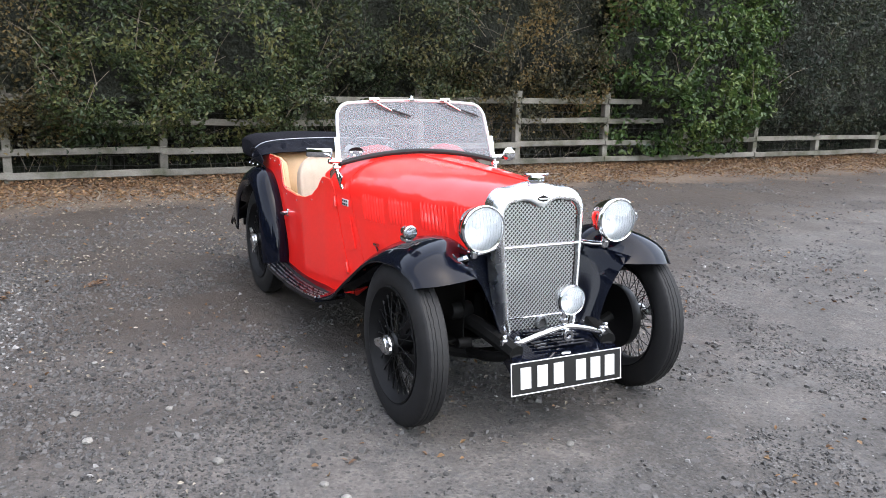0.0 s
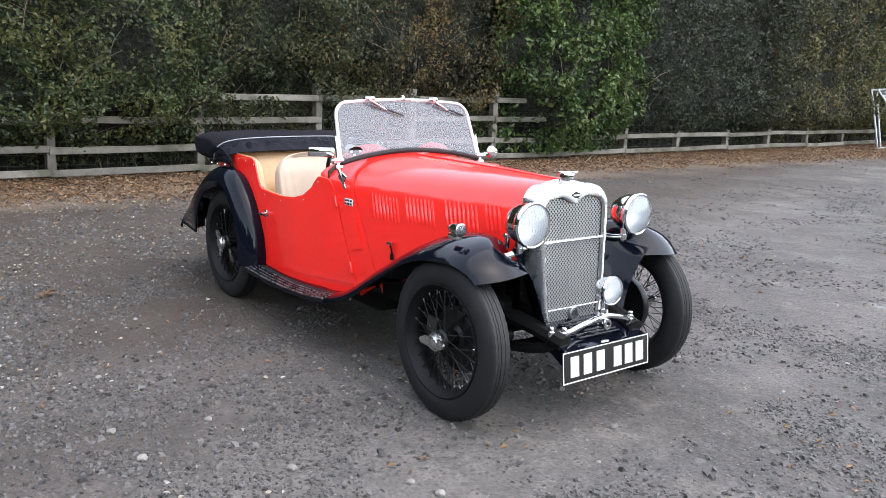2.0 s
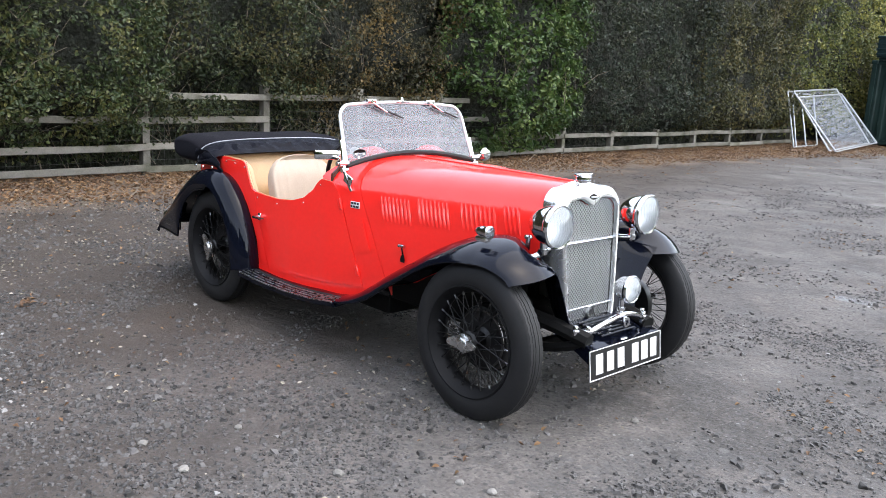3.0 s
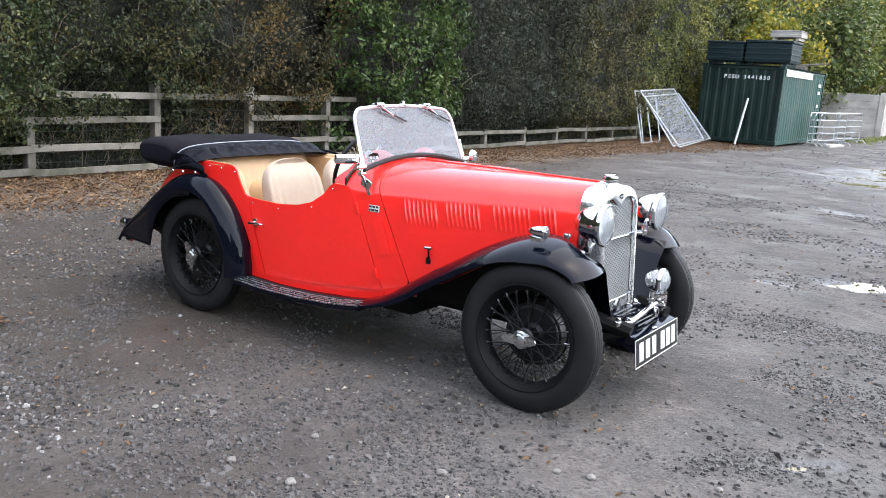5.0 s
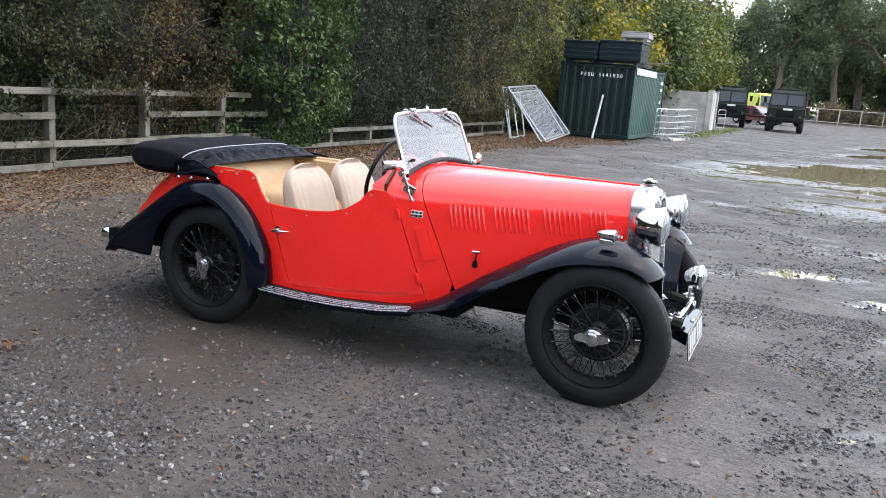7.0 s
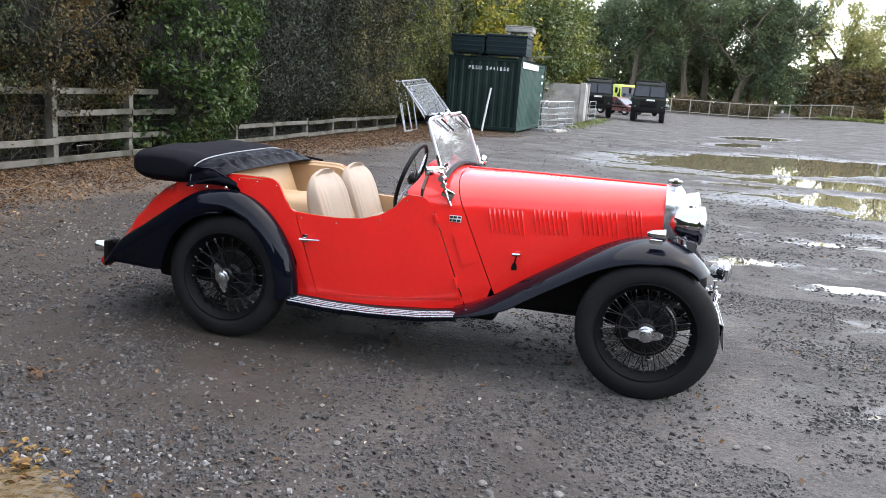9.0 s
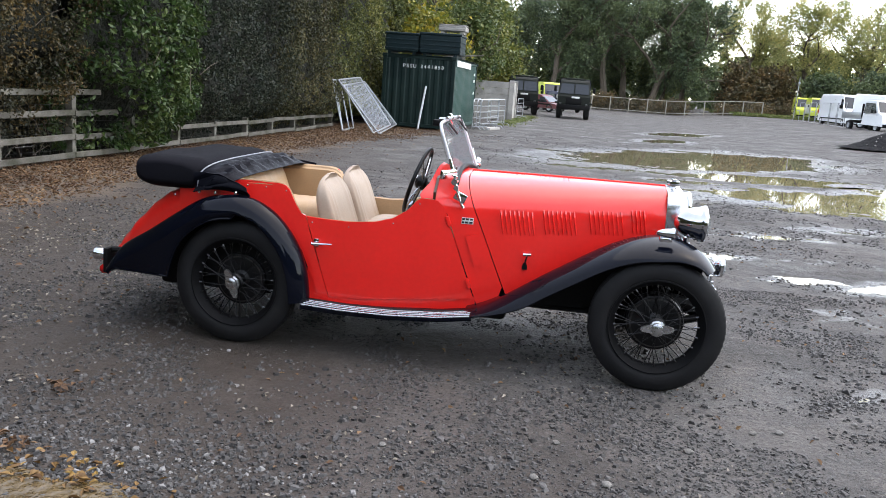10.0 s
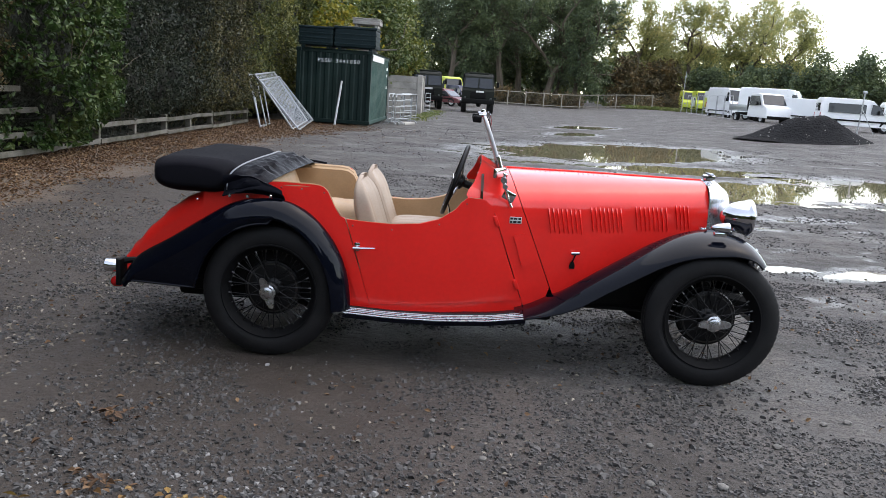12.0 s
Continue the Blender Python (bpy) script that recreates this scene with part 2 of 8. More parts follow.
def leaf_material(name, a, b, c, scale=1.2, rough=0.46, through=0.25):
    """Leaves in three shades: by drifts over the plant and from leaf to leaf."""
    mat = bpy.data.materials.new(name)
    mat.use_nodes = True
    n, l = mat.node_tree.nodes, mat.node_tree.links
    bs = n["Principled BSDF"]
    geo = n.new("ShaderNodeNewGeometry")
    tex = n.new("ShaderNodeTexNoise")
    tex.inputs["Scale"].default_value, tex.inputs["Detail"].default_value = scale, 4
    l.new(geo.outputs["Position"], tex.inputs["Vector"])
    add = n.new("ShaderNodeMath")
    add.operation = "MULTIPLY_ADD"
    l.new(geo.outputs["Random Per Island"], add.inputs[0])
    add.inputs[1].default_value = 0.42
    l.new(tex.outputs["Fac"], add.inputs[2])
    ramp = n.new("ShaderNodeValToRGB")
    ramp.color_ramp.elements[0].position, ramp.color_ramp.elements[0].color = 0.42, (*a, 1)
    ramp.color_ramp.elements[1].position, ramp.color_ramp.elements[1].color = 0.98, (*c, 1)
    mid = ramp.color_ramp.elements.new(0.72)
    mid.color = (*b, 1)
    l.new(add.outputs[0], ramp.inputs["Fac"])
    l.new(ramp.outputs["Color"], bs.inputs["Base Color"])
    bs.inputs["Roughness"].default_value = rough
    bs.inputs["Specular IOR Level"].default_value = 0.35
    if through:
        trans = n.new("ShaderNodeBsdfTranslucent")
        l.new(ramp.outputs["Color"], trans.inputs["Color"])
        mix = n.new("ShaderNodeMixShader")
        mix.inputs[0].default_value = through
        l.new(bs.outputs[0], mix.inputs[1])
        l.new(trans.outputs[0], mix.inputs[2])
        l.new(mix.outputs[0], n["Material Output"].inputs["Surface"])
    return mat


def glass_material(name, tint=(0.9, 0.95, 0.95), rough=0.0, gain=1.9, film=0.0):
    """Clear glass that lets the light straight through, with a real mirror gloss; film: a pale coat for dust and
    reflected sky.
    """
    mat = bpy.data.materials.new(name)
    mat.use_nodes = True
    n, l = mat.node_tree.nodes, mat.node_tree.links
    clear = n.new("ShaderNodeBsdfTransparent")
    clear.inputs["Color"].default_value = (*tint, 1)
    gloss = n.new("ShaderNodeBsdfGlossy")
    gloss.inputs["Roughness"].default_value = rough
    fres = n.new("ShaderNodeFresnel")
    fres.inputs["IOR"].default_value = 1.52
    mix = n.new("ShaderNodeMixShader")
    more = n.new("ShaderNodeMath")
    more.operation, more.use_clamp = "MULTIPLY", True
    more.inputs[1].default_value = gain
    l.new(fres.outputs[0], more.inputs[0])
    l.new(more.outputs[0], mix.inputs[0])
    l.new(clear.outputs[0], mix.inputs[1])
    l.new(gloss.outputs[0], mix.inputs[2])
    last = mix
    if film:
        # pale diffuse coat: a little dirt, mostly the sky's reflection painted on
        veil = n.new("ShaderNodeBsdfDiffuse")
        veil.inputs["Color"].default_value = (0.56, 0.60, 0.66, 1)
        last = n.new("ShaderNodeMixShader")
        last.inputs[0].default_value = film
        l.new(mix.outputs[0], last.inputs[1])
        l.new(veil.outputs[0], last.inputs[2])
    l.new(last.outputs[0], n["Material Output"].inputs["Surface"])
    return mat


# dark tint and pale film put the sky's reflection into the pane's colour
GLASS = glass_material("veiled_screen_glass", (0.32, 0.34, 0.365), 0.02, 1.0, 0.16)
LENS = glass_material("lamp_lens", (0.88, 0.90, 0.91), 0.08, 1.6, 0.06)


# ---- ground: one sheet, sunk where the puddles lie ----
def smooth(t):
    t = min(max(t, 0.0), 1.0)
    return t * t * (3 - 2 * t)


# centre x, y, half sizes, turn in degrees, depth
PUDDLES = [(3.3, 19.2, 5.0, 2.3, 52, 0.07), (3.6, 14.2, 2.0, 0.75, 18, 0.05), (5.0, 10.8, 3.2, 1.3, 20, 0.06), (8.6, 12.6, 2.5, 1.8, 10, 0.06),
           (2.5, 2.86, 0.55, 0.20, 28, 0.026), (1.66, 2.88, 0.26, 0.12, 10, 0.022), (1.18, -0.35, 0.16, 0.06, 40, 0.012), (0.98, 3.72, 0.36, 0.15, 12, 0.024), (0.25, 3.2, 0.14, 0.06, 10, 0.014), (1.9, 5.3, 0.55, 0.16, 15, 0.018),
           (3.3, 6.6, 0.7, 0.22, 15, 0.02), (4.6, 37.0, 2.8, 0.9, 60, 0.04), (3.0, 28.5, 1.6, 0.7, 60, 0.035), (1.6, 12.0, 0.6, 0.25, 10, 0.02)]
WATER = -0.016


def rutted(x, y):
    """How churned the yard is: the open side, where lorries turn."""
    return smooth((x - 0.25 + 0.22 * (y - 1.0)) / 1.3) * (0.35 + 0.65 * smooth((y + 0.6) / 2.2)) * smooth((y + 4.0) / 1.5) * (1 - smooth((y - 26) / 16))


def ruts(x, y):
    """Tyre ruts sweeping across the yard, broken up into lumps."""
    bend = y - 0.055 * (x - 2.0) ** 2 * 0.35 + 0.5 * noise.noise((x * 0.22, y * 0.3, 6.0)) + 0.16 * noise.noise((x * 0.9, y * 0.9, 2.0))
    band = math.sin(bend * 4.1) + 0.8 * math.sin(bend * 2.63 + 1.0) + 0.5 * noise.noise((x * 0.7, bend * 6.5, 3.3))
    broken = 0.55 + 0.45 * noise.noise((x * 0.5, y * 0.8, 14.0))
    lumps = 0.55 * noise.noise((x * 3.1, y * 4.2, 7.7)) + 0.45 * noise.noise((x * 8.0, y * 9.5, 1.3))
    return 0.5 * band * broken + lumps


def hollow(x, y):
    """Depth of the puddle hollows, and how near a small one is (0 to 1)."""
    deep, close = 0.0, 0.0
    for px, py, a, b, turn, depth in PUDDLES:
        dx, dy = x - px, y - py
        if abs(dx) + abs(dy) > 3 * (a + b):
            continue
        c, s = math.cos(radians(turn)), math.sin(radians(turn))
        q = 1.3 / max(b, 0.3)
        d = math.hypot((c * dx + s * dy) / a, (c * dy - s * dx) / b) + 0.45 * noise.noise((x * q, y * q, 9.0)) + 0.22 * noise.noise((x * q * 3.7, y * q * 4.5, 4.0))
        deep += depth * (1 - smooth((d - 0.55) / 0.75))
        close = max(close, 1 - smooth((d - 0.9) / 1.3))
    return deep, close


def ground_z(x, y):
    z = 0.6 * smooth((x - 9) / 11) * smooth((y - 15) / 25)
    near = 1 - smooth((math.hypot(x, y - 6) - 18) / 30)
    if near > 0:
        z += near * (0.012 * noise.noise((x * 0.55, y * 0.55, 1.7)) + 0.007 * noise.noise((x * 2.6, y * 2.6, 5.1)) + 0.0045 * noise.noise((x * 7.5, y * 7.5, 2.2)))
        churn = rutted(x, y)
        if churn > 0:
            z += churn * near * 0.030 * ruts(x, y) * (0.45 + 0.55 * smooth((y - 1.0) / 2.0))
    # the car's own patch is rolled flat
    flat = smooth((abs(x + 1.17) - 1.6) / 0.8) if abs(y) < 1.0 else 1.0
    z *= 0.35 + 0.65 * flat
    under = (1 - smooth((abs(x + 1.17) - 1.3) / 0.6)) * (1 - smooth((abs(y) - 0.75) / 0.6))
    z -= 0.004 + under * (0.014 + 0.014 * smooth(-x / 2.3))
    return z - hollow(x, y)[0]


def wetness(x, y):
    """0 on drained gravel, 1 where water stands or silt stays wet."""
    wet = hollow(x, y)[1]
    churn = rutted(x, y)
    if churn > 0:
        wet = max(wet, churn * smooth((-0.15 - ruts(x, y)) / 0.7))
    return wet


def steps(*spans):
    out = []
    for a, b, d in spans:
        n = max(1, round((b - a) / d))
        out += [a + (b - a) * k / n for k in range(n)]
    return out + [spans[-1][1]]


GX = steps((-900, -100, 100), (-100, -20, 10), (-20, -9, 1), (-9, -3.6, 0.12), (-3.6, 6.0, 0.055), (6.0, 9, 0.1), (9, 30, 1.0), (30, 100, 10), (100, 900, 100))
GY = steps((-900, -100, 100), (-100, -20, 10), (-20, -6, 1), (-6, -3.2, 0.12), (-3.2, 9.0, 0.055), (9.0, 24, 0.11), (24, 45, 0.5), (45, 130, 5), (130, 1000, 87))
verts = [(x, y, ground_z(x, y)) for y in GY for x in GX]
W = len(GX)
faces = [(j * W + i, j * W + i + 1, (j + 1) * W + i + 1, (j + 1) * W + i) for j in range(len(GY) - 1) for i in range(W - 1)]


def ground_material():
    mat = bpy.data.materials.new("worn_gravel_and_tarmac")
    mat.use_nodes = True
    n, l = mat.node_tree.nodes, mat.node_tree.links
    b = n["Principled BSDF"]
    geo = n.new("ShaderNodeNewGeometry")
    pos = geo.outputs["Position"]

    def tex(scale, detail=4, rough=0.55):
        t = n.new("ShaderNodeTexNoise")
        t.inputs["Scale"].default_value, t.inputs["Detail"].default_value, t.inputs["Roughness"].default_value = scale, detail, rough
        l.new(pos, t.inputs["Vector"])
        return t.outputs["Fac"]

    def remap(v, a, b_, c, d):
        m = n.new("ShaderNodeMapRange")
        for k, val in zip(("From Min", "From Max", "To Min", "To Max"), (a, b_, c, d)):
            m.inputs[k].default_value = val
        l.new(v, m.inputs["Value"])
        return m.outputs[0]

    def mixc(f, a, b_):
        m = n.new("ShaderNodeMix")
        m.data_type = "RGBA"
        l.new(f, m.inputs["Factor"])
        for k, c in (("A", a), ("B", b_)):
            if isinstance(c, tuple):
                m.inputs[k].default_value = (*c, 1)
            else:
                l.new(c, m.inputs[k])
        return m.outputs["Result"]

    def math_(op, a, b_):
        m = n.new("ShaderNodeMath")
        m.operation = op
        for k, c in enumerate((a, b_)):
            if isinstance(c, (int, float)):
                m.inputs[k].default_value = c
            else:
                l.new(c, m.inputs[k])
        return m.outputs[0]

    # grit: two sizes of small stones
    def cells(scale):
        v = n.new("ShaderNodeTexVoronoi")
        v.voronoi_dimensions = "2D"
        v.inputs["Scale"].default_value = scale
        l.new(pos, v.inputs["Vector"])
        sep = n.new("ShaderNodeSeparateColor")
        l.new(v.outputs["Color"], sep.inputs[0])
        return v.outputs["Distance"], sep.outputs[0], sep.outputs[1]

    d1, r1, q1 = cells(36)
    d2, r2, q2 = cells(80)
    d3, r3, q3 = cells(15)
    attr = n.new("ShaderNodeAttribute")
    attr.attribute_name = "wetness"
    soak = attr.outputs["Fac"]
    broad, middle, small = tex(0.55, 6, 0.62), tex(2.6, 6, 0.6), tex(11, 5, 0.6)
    # bed of the yard: drained silt, dark damp grit, trodden brown mud
    base = mixc(remap(broad, 0.42, 0.58, 0, 1), (0.063, 0.0580, 0.0535), (0.104, 0.0970, 0.0905))
    base = mixc(remap(middle, 0.42, 0.62, 0, 0.5), base, (0.068, 0.0590, 0.0530))
    mud = remap(math_("ADD", middle, math_("MULTIPLY", tex(0.45, 4), 0.7)), 0.80, 1.0, 0, 1)
    base = mixc(remap(mud, 0, 1, 0, 0.7), base, (0.092, 0.0830, 0.0765))
    tone = math_("MULTIPLY", remap(small, 0.34, 0.66, 0.80, 1.20), remap(r2, 0, 1, 0.78, 1.22))
    tone = math_("MULTIPLY", tone, remap(middle, 0.34, 0.66, 0.80, 1.20))
    sc = n.new("ShaderNodeVectorMath")
    sc.operation = "SCALE"
    l.new(base, sc.inputs[0])
    l.new(tone, sc.inputs["Scale"])
    col = sc.outputs[0]
    # embedded chips in drifts: most of them dark and wet, a few pale
    drift = math_("ADD", tex(1.5, 6, 0.68), math_("MULTIPLY", small, 0.45))
    grit = math_("MULTIPLY", remap(drift, 0.62, 0.86, 0.12, 1.0), remap(mud, 0, 1, 1, 0.4))
    on1 = math_("MULTIPLY", math_("LESS_THAN", d1, remap(r1, 0, 1, 0.22, 0.52)), math_("LESS_THAN", q1, grit))
    on2 = math_("MULTIPLY", math_("LESS_THAN", d2, remap(r2, 0, 1, 0.22, 0.52)), math_("LESS_THAN", q2, grit))
    on3 = math_("MULTIPLY", math_("LESS_THAN", d3, remap(r3, 0, 1, 0.14, 0.36)), math_("LESS_THAN", q3, math_("MULTIPLY", grit, 0.16)))
    col = mixc(math_("MULTIPLY", on2, 0.7), col, mixc(r2, (0.020, 0.0195, 0.0195), (0.085, 0.082, 0.079)))
    col = mixc(math_("MULTIPLY", on1, 0.75), col, mixc(r1, (0.018, 0.018, 0.0185), (0.085, 0.082, 0.079)))
    col = mixc(math_("MULTIPLY", on3, 0.8), col, mixc(r3, (0.022, 0.022, 0.023), (0.105, 0.101, 0.097)))
    pale = math_("MULTIPLY", math_("GREATER_THAN", q2, 0.975), math_("LESS_THAN", d2, 0.36))
    col = mixc(math_("MULTIPLY", pale, 0.7), col, (0.17, 0.165, 0.155))
    # brown mud trodden over the near end of the yard
    place = n.new("ShaderNodeSeparateXYZ")
    l.new(pos, place.inputs[0])
    reach = math_("ADD", place.outputs[0], math_("ADD", math_("MULTIPLY", place.outputs[1], 0.30), math_("MULTIPLY", tex(0.55, 7, 0.65), 4.6)))
    damp = remap(reach, 2.0, -0.1, 0, 0.72)
    col = mixc(damp, col, (0.036, 0.0250, 0.0172))
    # wet silt and the bottoms of the ruts
    col = mixc(remap(soak, 0.1, 0.9, 0, 0.55), col, (0.034, 0.032, 0.030))
    # leaf mould along the fence
    sep = n.new("ShaderNodeSeparateXYZ")
    l.new(pos, sep.inputs[0])
    edge = math_("ADD", sep.outputs[0], math_("MULTIPLY", tex(1.1, 5), -2.6))
    mould = remap(edge, -7.6, -6.9, 0.85, 0)
    far = remap(sep.outputs[1], 22.0, 25.0, 1, 0)
    mould = math_("MULTIPLY", mould, far)
    col = mixc(mould, col, mixc(tex(22, 3), (0.085, 0.062, 0.045), (0.18, 0.135, 0.10)))
    l.new(col, b.inputs["Base Color"])
    # damp patches shine
    wet = math_("MAXIMUM", remap(tex(0.9, 6, 0.6), 0.46, 0.66, 0, 0.5), remap(damp, 0.2, 0.6, 0, 0.35))
    wet = math_("MAXIMUM", wet, remap(soak, 0.2, 0.9, 0, 1))
    rough = math_("ADD", remap(wet, 0, 1, 0.84, 0.30), remap(small, 0.3, 0.7, -0.08, 0.08))
    l.new(rough, b.inputs["Roughness"])
    b.inputs["Specular IOR Level"].default_value = 0.34
    bump = n.new("ShaderNodeBump")
    l.new(remap(soak, 0.5, 1.0, 0.8, 0.35), bump.inputs["Strength"])
    bump.inputs["Distance"].default_value = 0.024
    height = math_("ADD", math_("MULTIPLY", on1, math_("MULTIPLY", r1, 0.55)), math_("ADD", math_("MULTIPLY", on3, 0.7), math_("MULTIPLY", on2, 0.3)))
    height = math_("ADD", height, math_("ADD", math_("MULTIPLY", tex(30, 6, 0.7), 1.0), math_("MULTIPLY", small, 1.6)))
    l.new(height, bump.inputs["Height"])
    l.new(bump.outputs[0], b.inputs["Normal"])
    return mat


ground = mesh_part("ground", verts, faces, ground_material(), smooth=True)
soaked = ground.data.attributes.new("wetness", "FLOAT", "POINT")
soaked.data.foreach_set("value", [wetness(v[0], v[1]) if abs(v[0]) < 30 and -8 < v[1] < 46 else 0.0 for v in verts])
tagged(ground, "dark grey worn gravel and tarmac yard, damp", "ground", kind="structure")

WATER_MAT = bpy.data.materials.new("muddy_water")
WATER_MAT.use_nodes = True
wb = WATER_MAT.node_tree.nodes["Principled BSDF"]
wb.inputs["Base Color"].default_value = (0.19, 0.165, 0.10, 1)
wb.inputs["Roughness"].default_value = 0.02
wb.inputs["IOR"].default_value = 1.33
for number, (px, py, a, b, turn, depth) in enumerate(PUDDLES):
    level = WATER + 0.003 * (number % 2)
    ring = [(px + 1.6 * (a * math.cos(k * 0.2618) * math.cos(radians(turn)) - b * math.sin(k * 0.2618) * math.sin(radians(turn))),
             py + 1.6 * (a * math.cos(k * 0.2618) * math.sin(radians(turn)) + b * math.sin(k * 0.2618) * math.cos(radians(turn))), level) for k in range(24)]
    pd = mesh_part("puddle", ring, [tuple(range(24))], WATER_MAT)
    tagged(pd, "still muddy rainwater puddle lying in the yard", "puddle", "puddles in the yard", "structure")


# ---- post and rail fence ----
POSTS = [-5.7, -3.95, -2.2, -0.43, 1.4, 3.16, 4.82, 6.5, 8.2, 9.87, 11.5, 13.22, 14.84, 16.5, 18.2, 19.95]
FX = -7.92
fence = thing("fence", "weathered grey timber post and rail fence", "fence", at=(FX, 6, 0))


def worn_plank(length, high, deep, seed):
    """A sawn board along y with slightly wandering faces and worn arrises."""
    bm = bmesh.new()
    rows = []
    k = max(3, int(length / 0.25))
    for i in range(k + 1):
        y = length * (i / k - 0.5)
        w = [0.5 * deep * (1 + 0.1 * noise.noise((y * 2, seed, 1))), 0.5 * high * (1 + 0.09 * noise.noise((y * 2.3, seed, 7)))]
        s = 0.01 * noise.noise((y * 1.1, seed, 3))
        c = 0.006
        rows.append([Vector((sx * (w[0] - cx), y, s + sz * (w[1] - cz))) for sx, sz, cx, cz in
                     ((-1, -1, c, 0), (1, -1, c, 0), (1, -1, 0, c), (1, 1, 0, c), (1, 1, c, 0), (-1, 1, c, 0), (-1, 1, 0, c), (-1, -1, 0, c))])
    made = loft(bm, rows, ring=True)
    bm.faces.new(made[0][::-1])
    bm.faces.new(made[-1])
    return bm


for i, y in enumerate(POSTS):
    tall = 1.17 if y < 10 else 0.47
    post = part("post", worn_plank(tall + 0.3, 0.10, 0.12, i), WOOD, fence, smooth=False)
    post.matrix_basis = pose(FX - 0.01, y, tall / 2 - 0.15, 90, random.uniform(-1.2, 1.2), random.uniform(-2, 2))
    post.matrix_parent_inverse = Matrix.Translation((-FX, -6, 0))
    if i + 1 < len(POSTS):
        y2 = POSTS[i + 1]
        for h in ((0.09, 0.36, 0.71, 1.02) if y2 < 10 else (0.09, 0.375)):
            if h == 0.71 and i % 4 == 1:
                continue
            rail = part("rail", worn_plank(y2 - y + 0.05, 0.085, 0.04, i * 7 + h), WOOD, fence, smooth=False)
            rail.matrix_basis = pose(FX + 0.06 + 0.012 * (i % 2), (y + y2) / 2, h + random.uniform(-0.012, 0.012), random.uniform(-0.7, 0.7), 0, 0)
            rail.matrix_parent_inverse = Matrix.Translation((-FX, -6, 0))
bm = bmesh.new()
y0, y1 = POSTS[0], POSTS[10]
for k in range(7):
    tube(bm, [(FX + 0.0, y0 + (y1 - y0) * q / 24, 0.05 + 0.13 * k + 0.012 * math.sin(q * 1.3 + k)) for q in range(25)], 0.0022, sides=4)
for k in range(int((y1 - y0) / 0.16)):
    rod(bm, (FX, y0 + k * 0.16, 0.02), (FX + 0.004 * math.sin(k), y0 + k * 0.16 + 0.008 * math.sin(k * 2.1), 0.85), 0.0018, segments=4)
net = part("stock_netting", bm, WIRE, fence, "thin rusty stock wire behind the rails", smooth=False)
net.matrix_parent_inverse = Matrix.Translation((-FX, -6, 0))


# ---- hedge ----
def leaf_sheet(name, centres, size, facing, material, parent, spread=0.8, long=1.5, rng=None, folded=True):
    """Many small leaves as one mesh: two folded quads each, or one bent diamond where they stay far off."""
    c = np.asarray(centres)
    m = len(c)
    s = np.asarray(size) * np.ones(m)
    nrm = np.asarray(facing) * np.ones((m, 3)) + rng.normal(0, spread, (m, 3))
    nrm /= np.linalg.norm(nrm, axis=1)[:, None]
    ref = rng.normal(0, 1, (m, 3))
    u = np.cross(nrm, ref)
    u /= np.linalg.norm(u, axis=1)[:, None]
    v = np.cross(nrm, u)
    s = s[:, None] * rng.uniform(0.65, 1.3, (m, 1))
    fold = rng.uniform(0.05, 0.4, (m, 1))
    k, quads = (6, 2) if folded else (4, 1)
    p = np.empty((m, k, 3))
    p[:, 0] = c - u * s * long * 0.5
    if folded:
        p[:, 1] = c - v * s * 0.42 - u * s * 0.12 + nrm * s * fold
        p[:, 2] = c - v * s * 0.34 + u * s * 0.3 + nrm * s * fold * 0.8
        p[:, 3] = c + u * s * long * 0.5 - nrm * s * 0.15
        p[:, 4] = c + v * s * 0.34 + u * s * 0.3 + nrm * s * fold * 0.8
        p[:, 5] = c + v * s * 0.42 - u * s * 0.12 + nrm * s * fold
        f = np.array(((0, 1, 2, 3), (0, 3, 4, 5)))
    else:
        p[:, 1] = c - v * s * 0.5 + nrm * s * fold
        p[:, 2] = c + u * s * long * 0.5
        p[:, 3] = c + v * s * 0.5 + nrm * s * fold
        f = np.array(((0, 1, 2, 3),))
    idx = (f[None] + k * np.arange(m)[:, None, None]).reshape(-1, 4)
    data = bpy.data.meshes.new(name)
    data.vertices.add(k * m)
    data.vertices.foreach_set("co", p.reshape(-1))
    data.loops.add(4 * quads * m)
    data.loops.foreach_set("vertex_index", idx.reshape(-1).astype(np.int32))
    data.polygons.add(quads * m)
    data.polygons.foreach_set("loop_start", (4 * np.arange(quads * m)).astype(np.int32))
    data.update(calc_edges=True)
    data.materials.append(material)
    data.shade_flat()
    ob = new(name, data)
    if parent is not None:
        ob.parent = parent
    return ob


def hedge_front(y, z, bulge=0.0):
    start = 0.28 + 0.72 * smooth((y - 1.0) / 1.2) - 0.75 * smooth((y - 6.2) / 1.5)
    lean = -8.12 + (0.66 + 0.16 * smooth((1.6 - y) / 1.0)) * smooth((z - start) / 0.7)
    lump = 0.26 * noise.noise((y * 0.55, z * 0.7, 4.0)) + 0.24 * noise.noise((y * 1.7, z * 1.9, 8.0)) + 0.17 * noise.noise((y * 3.9, z * 3.9, 2.0))
    return lean + lump + bulge


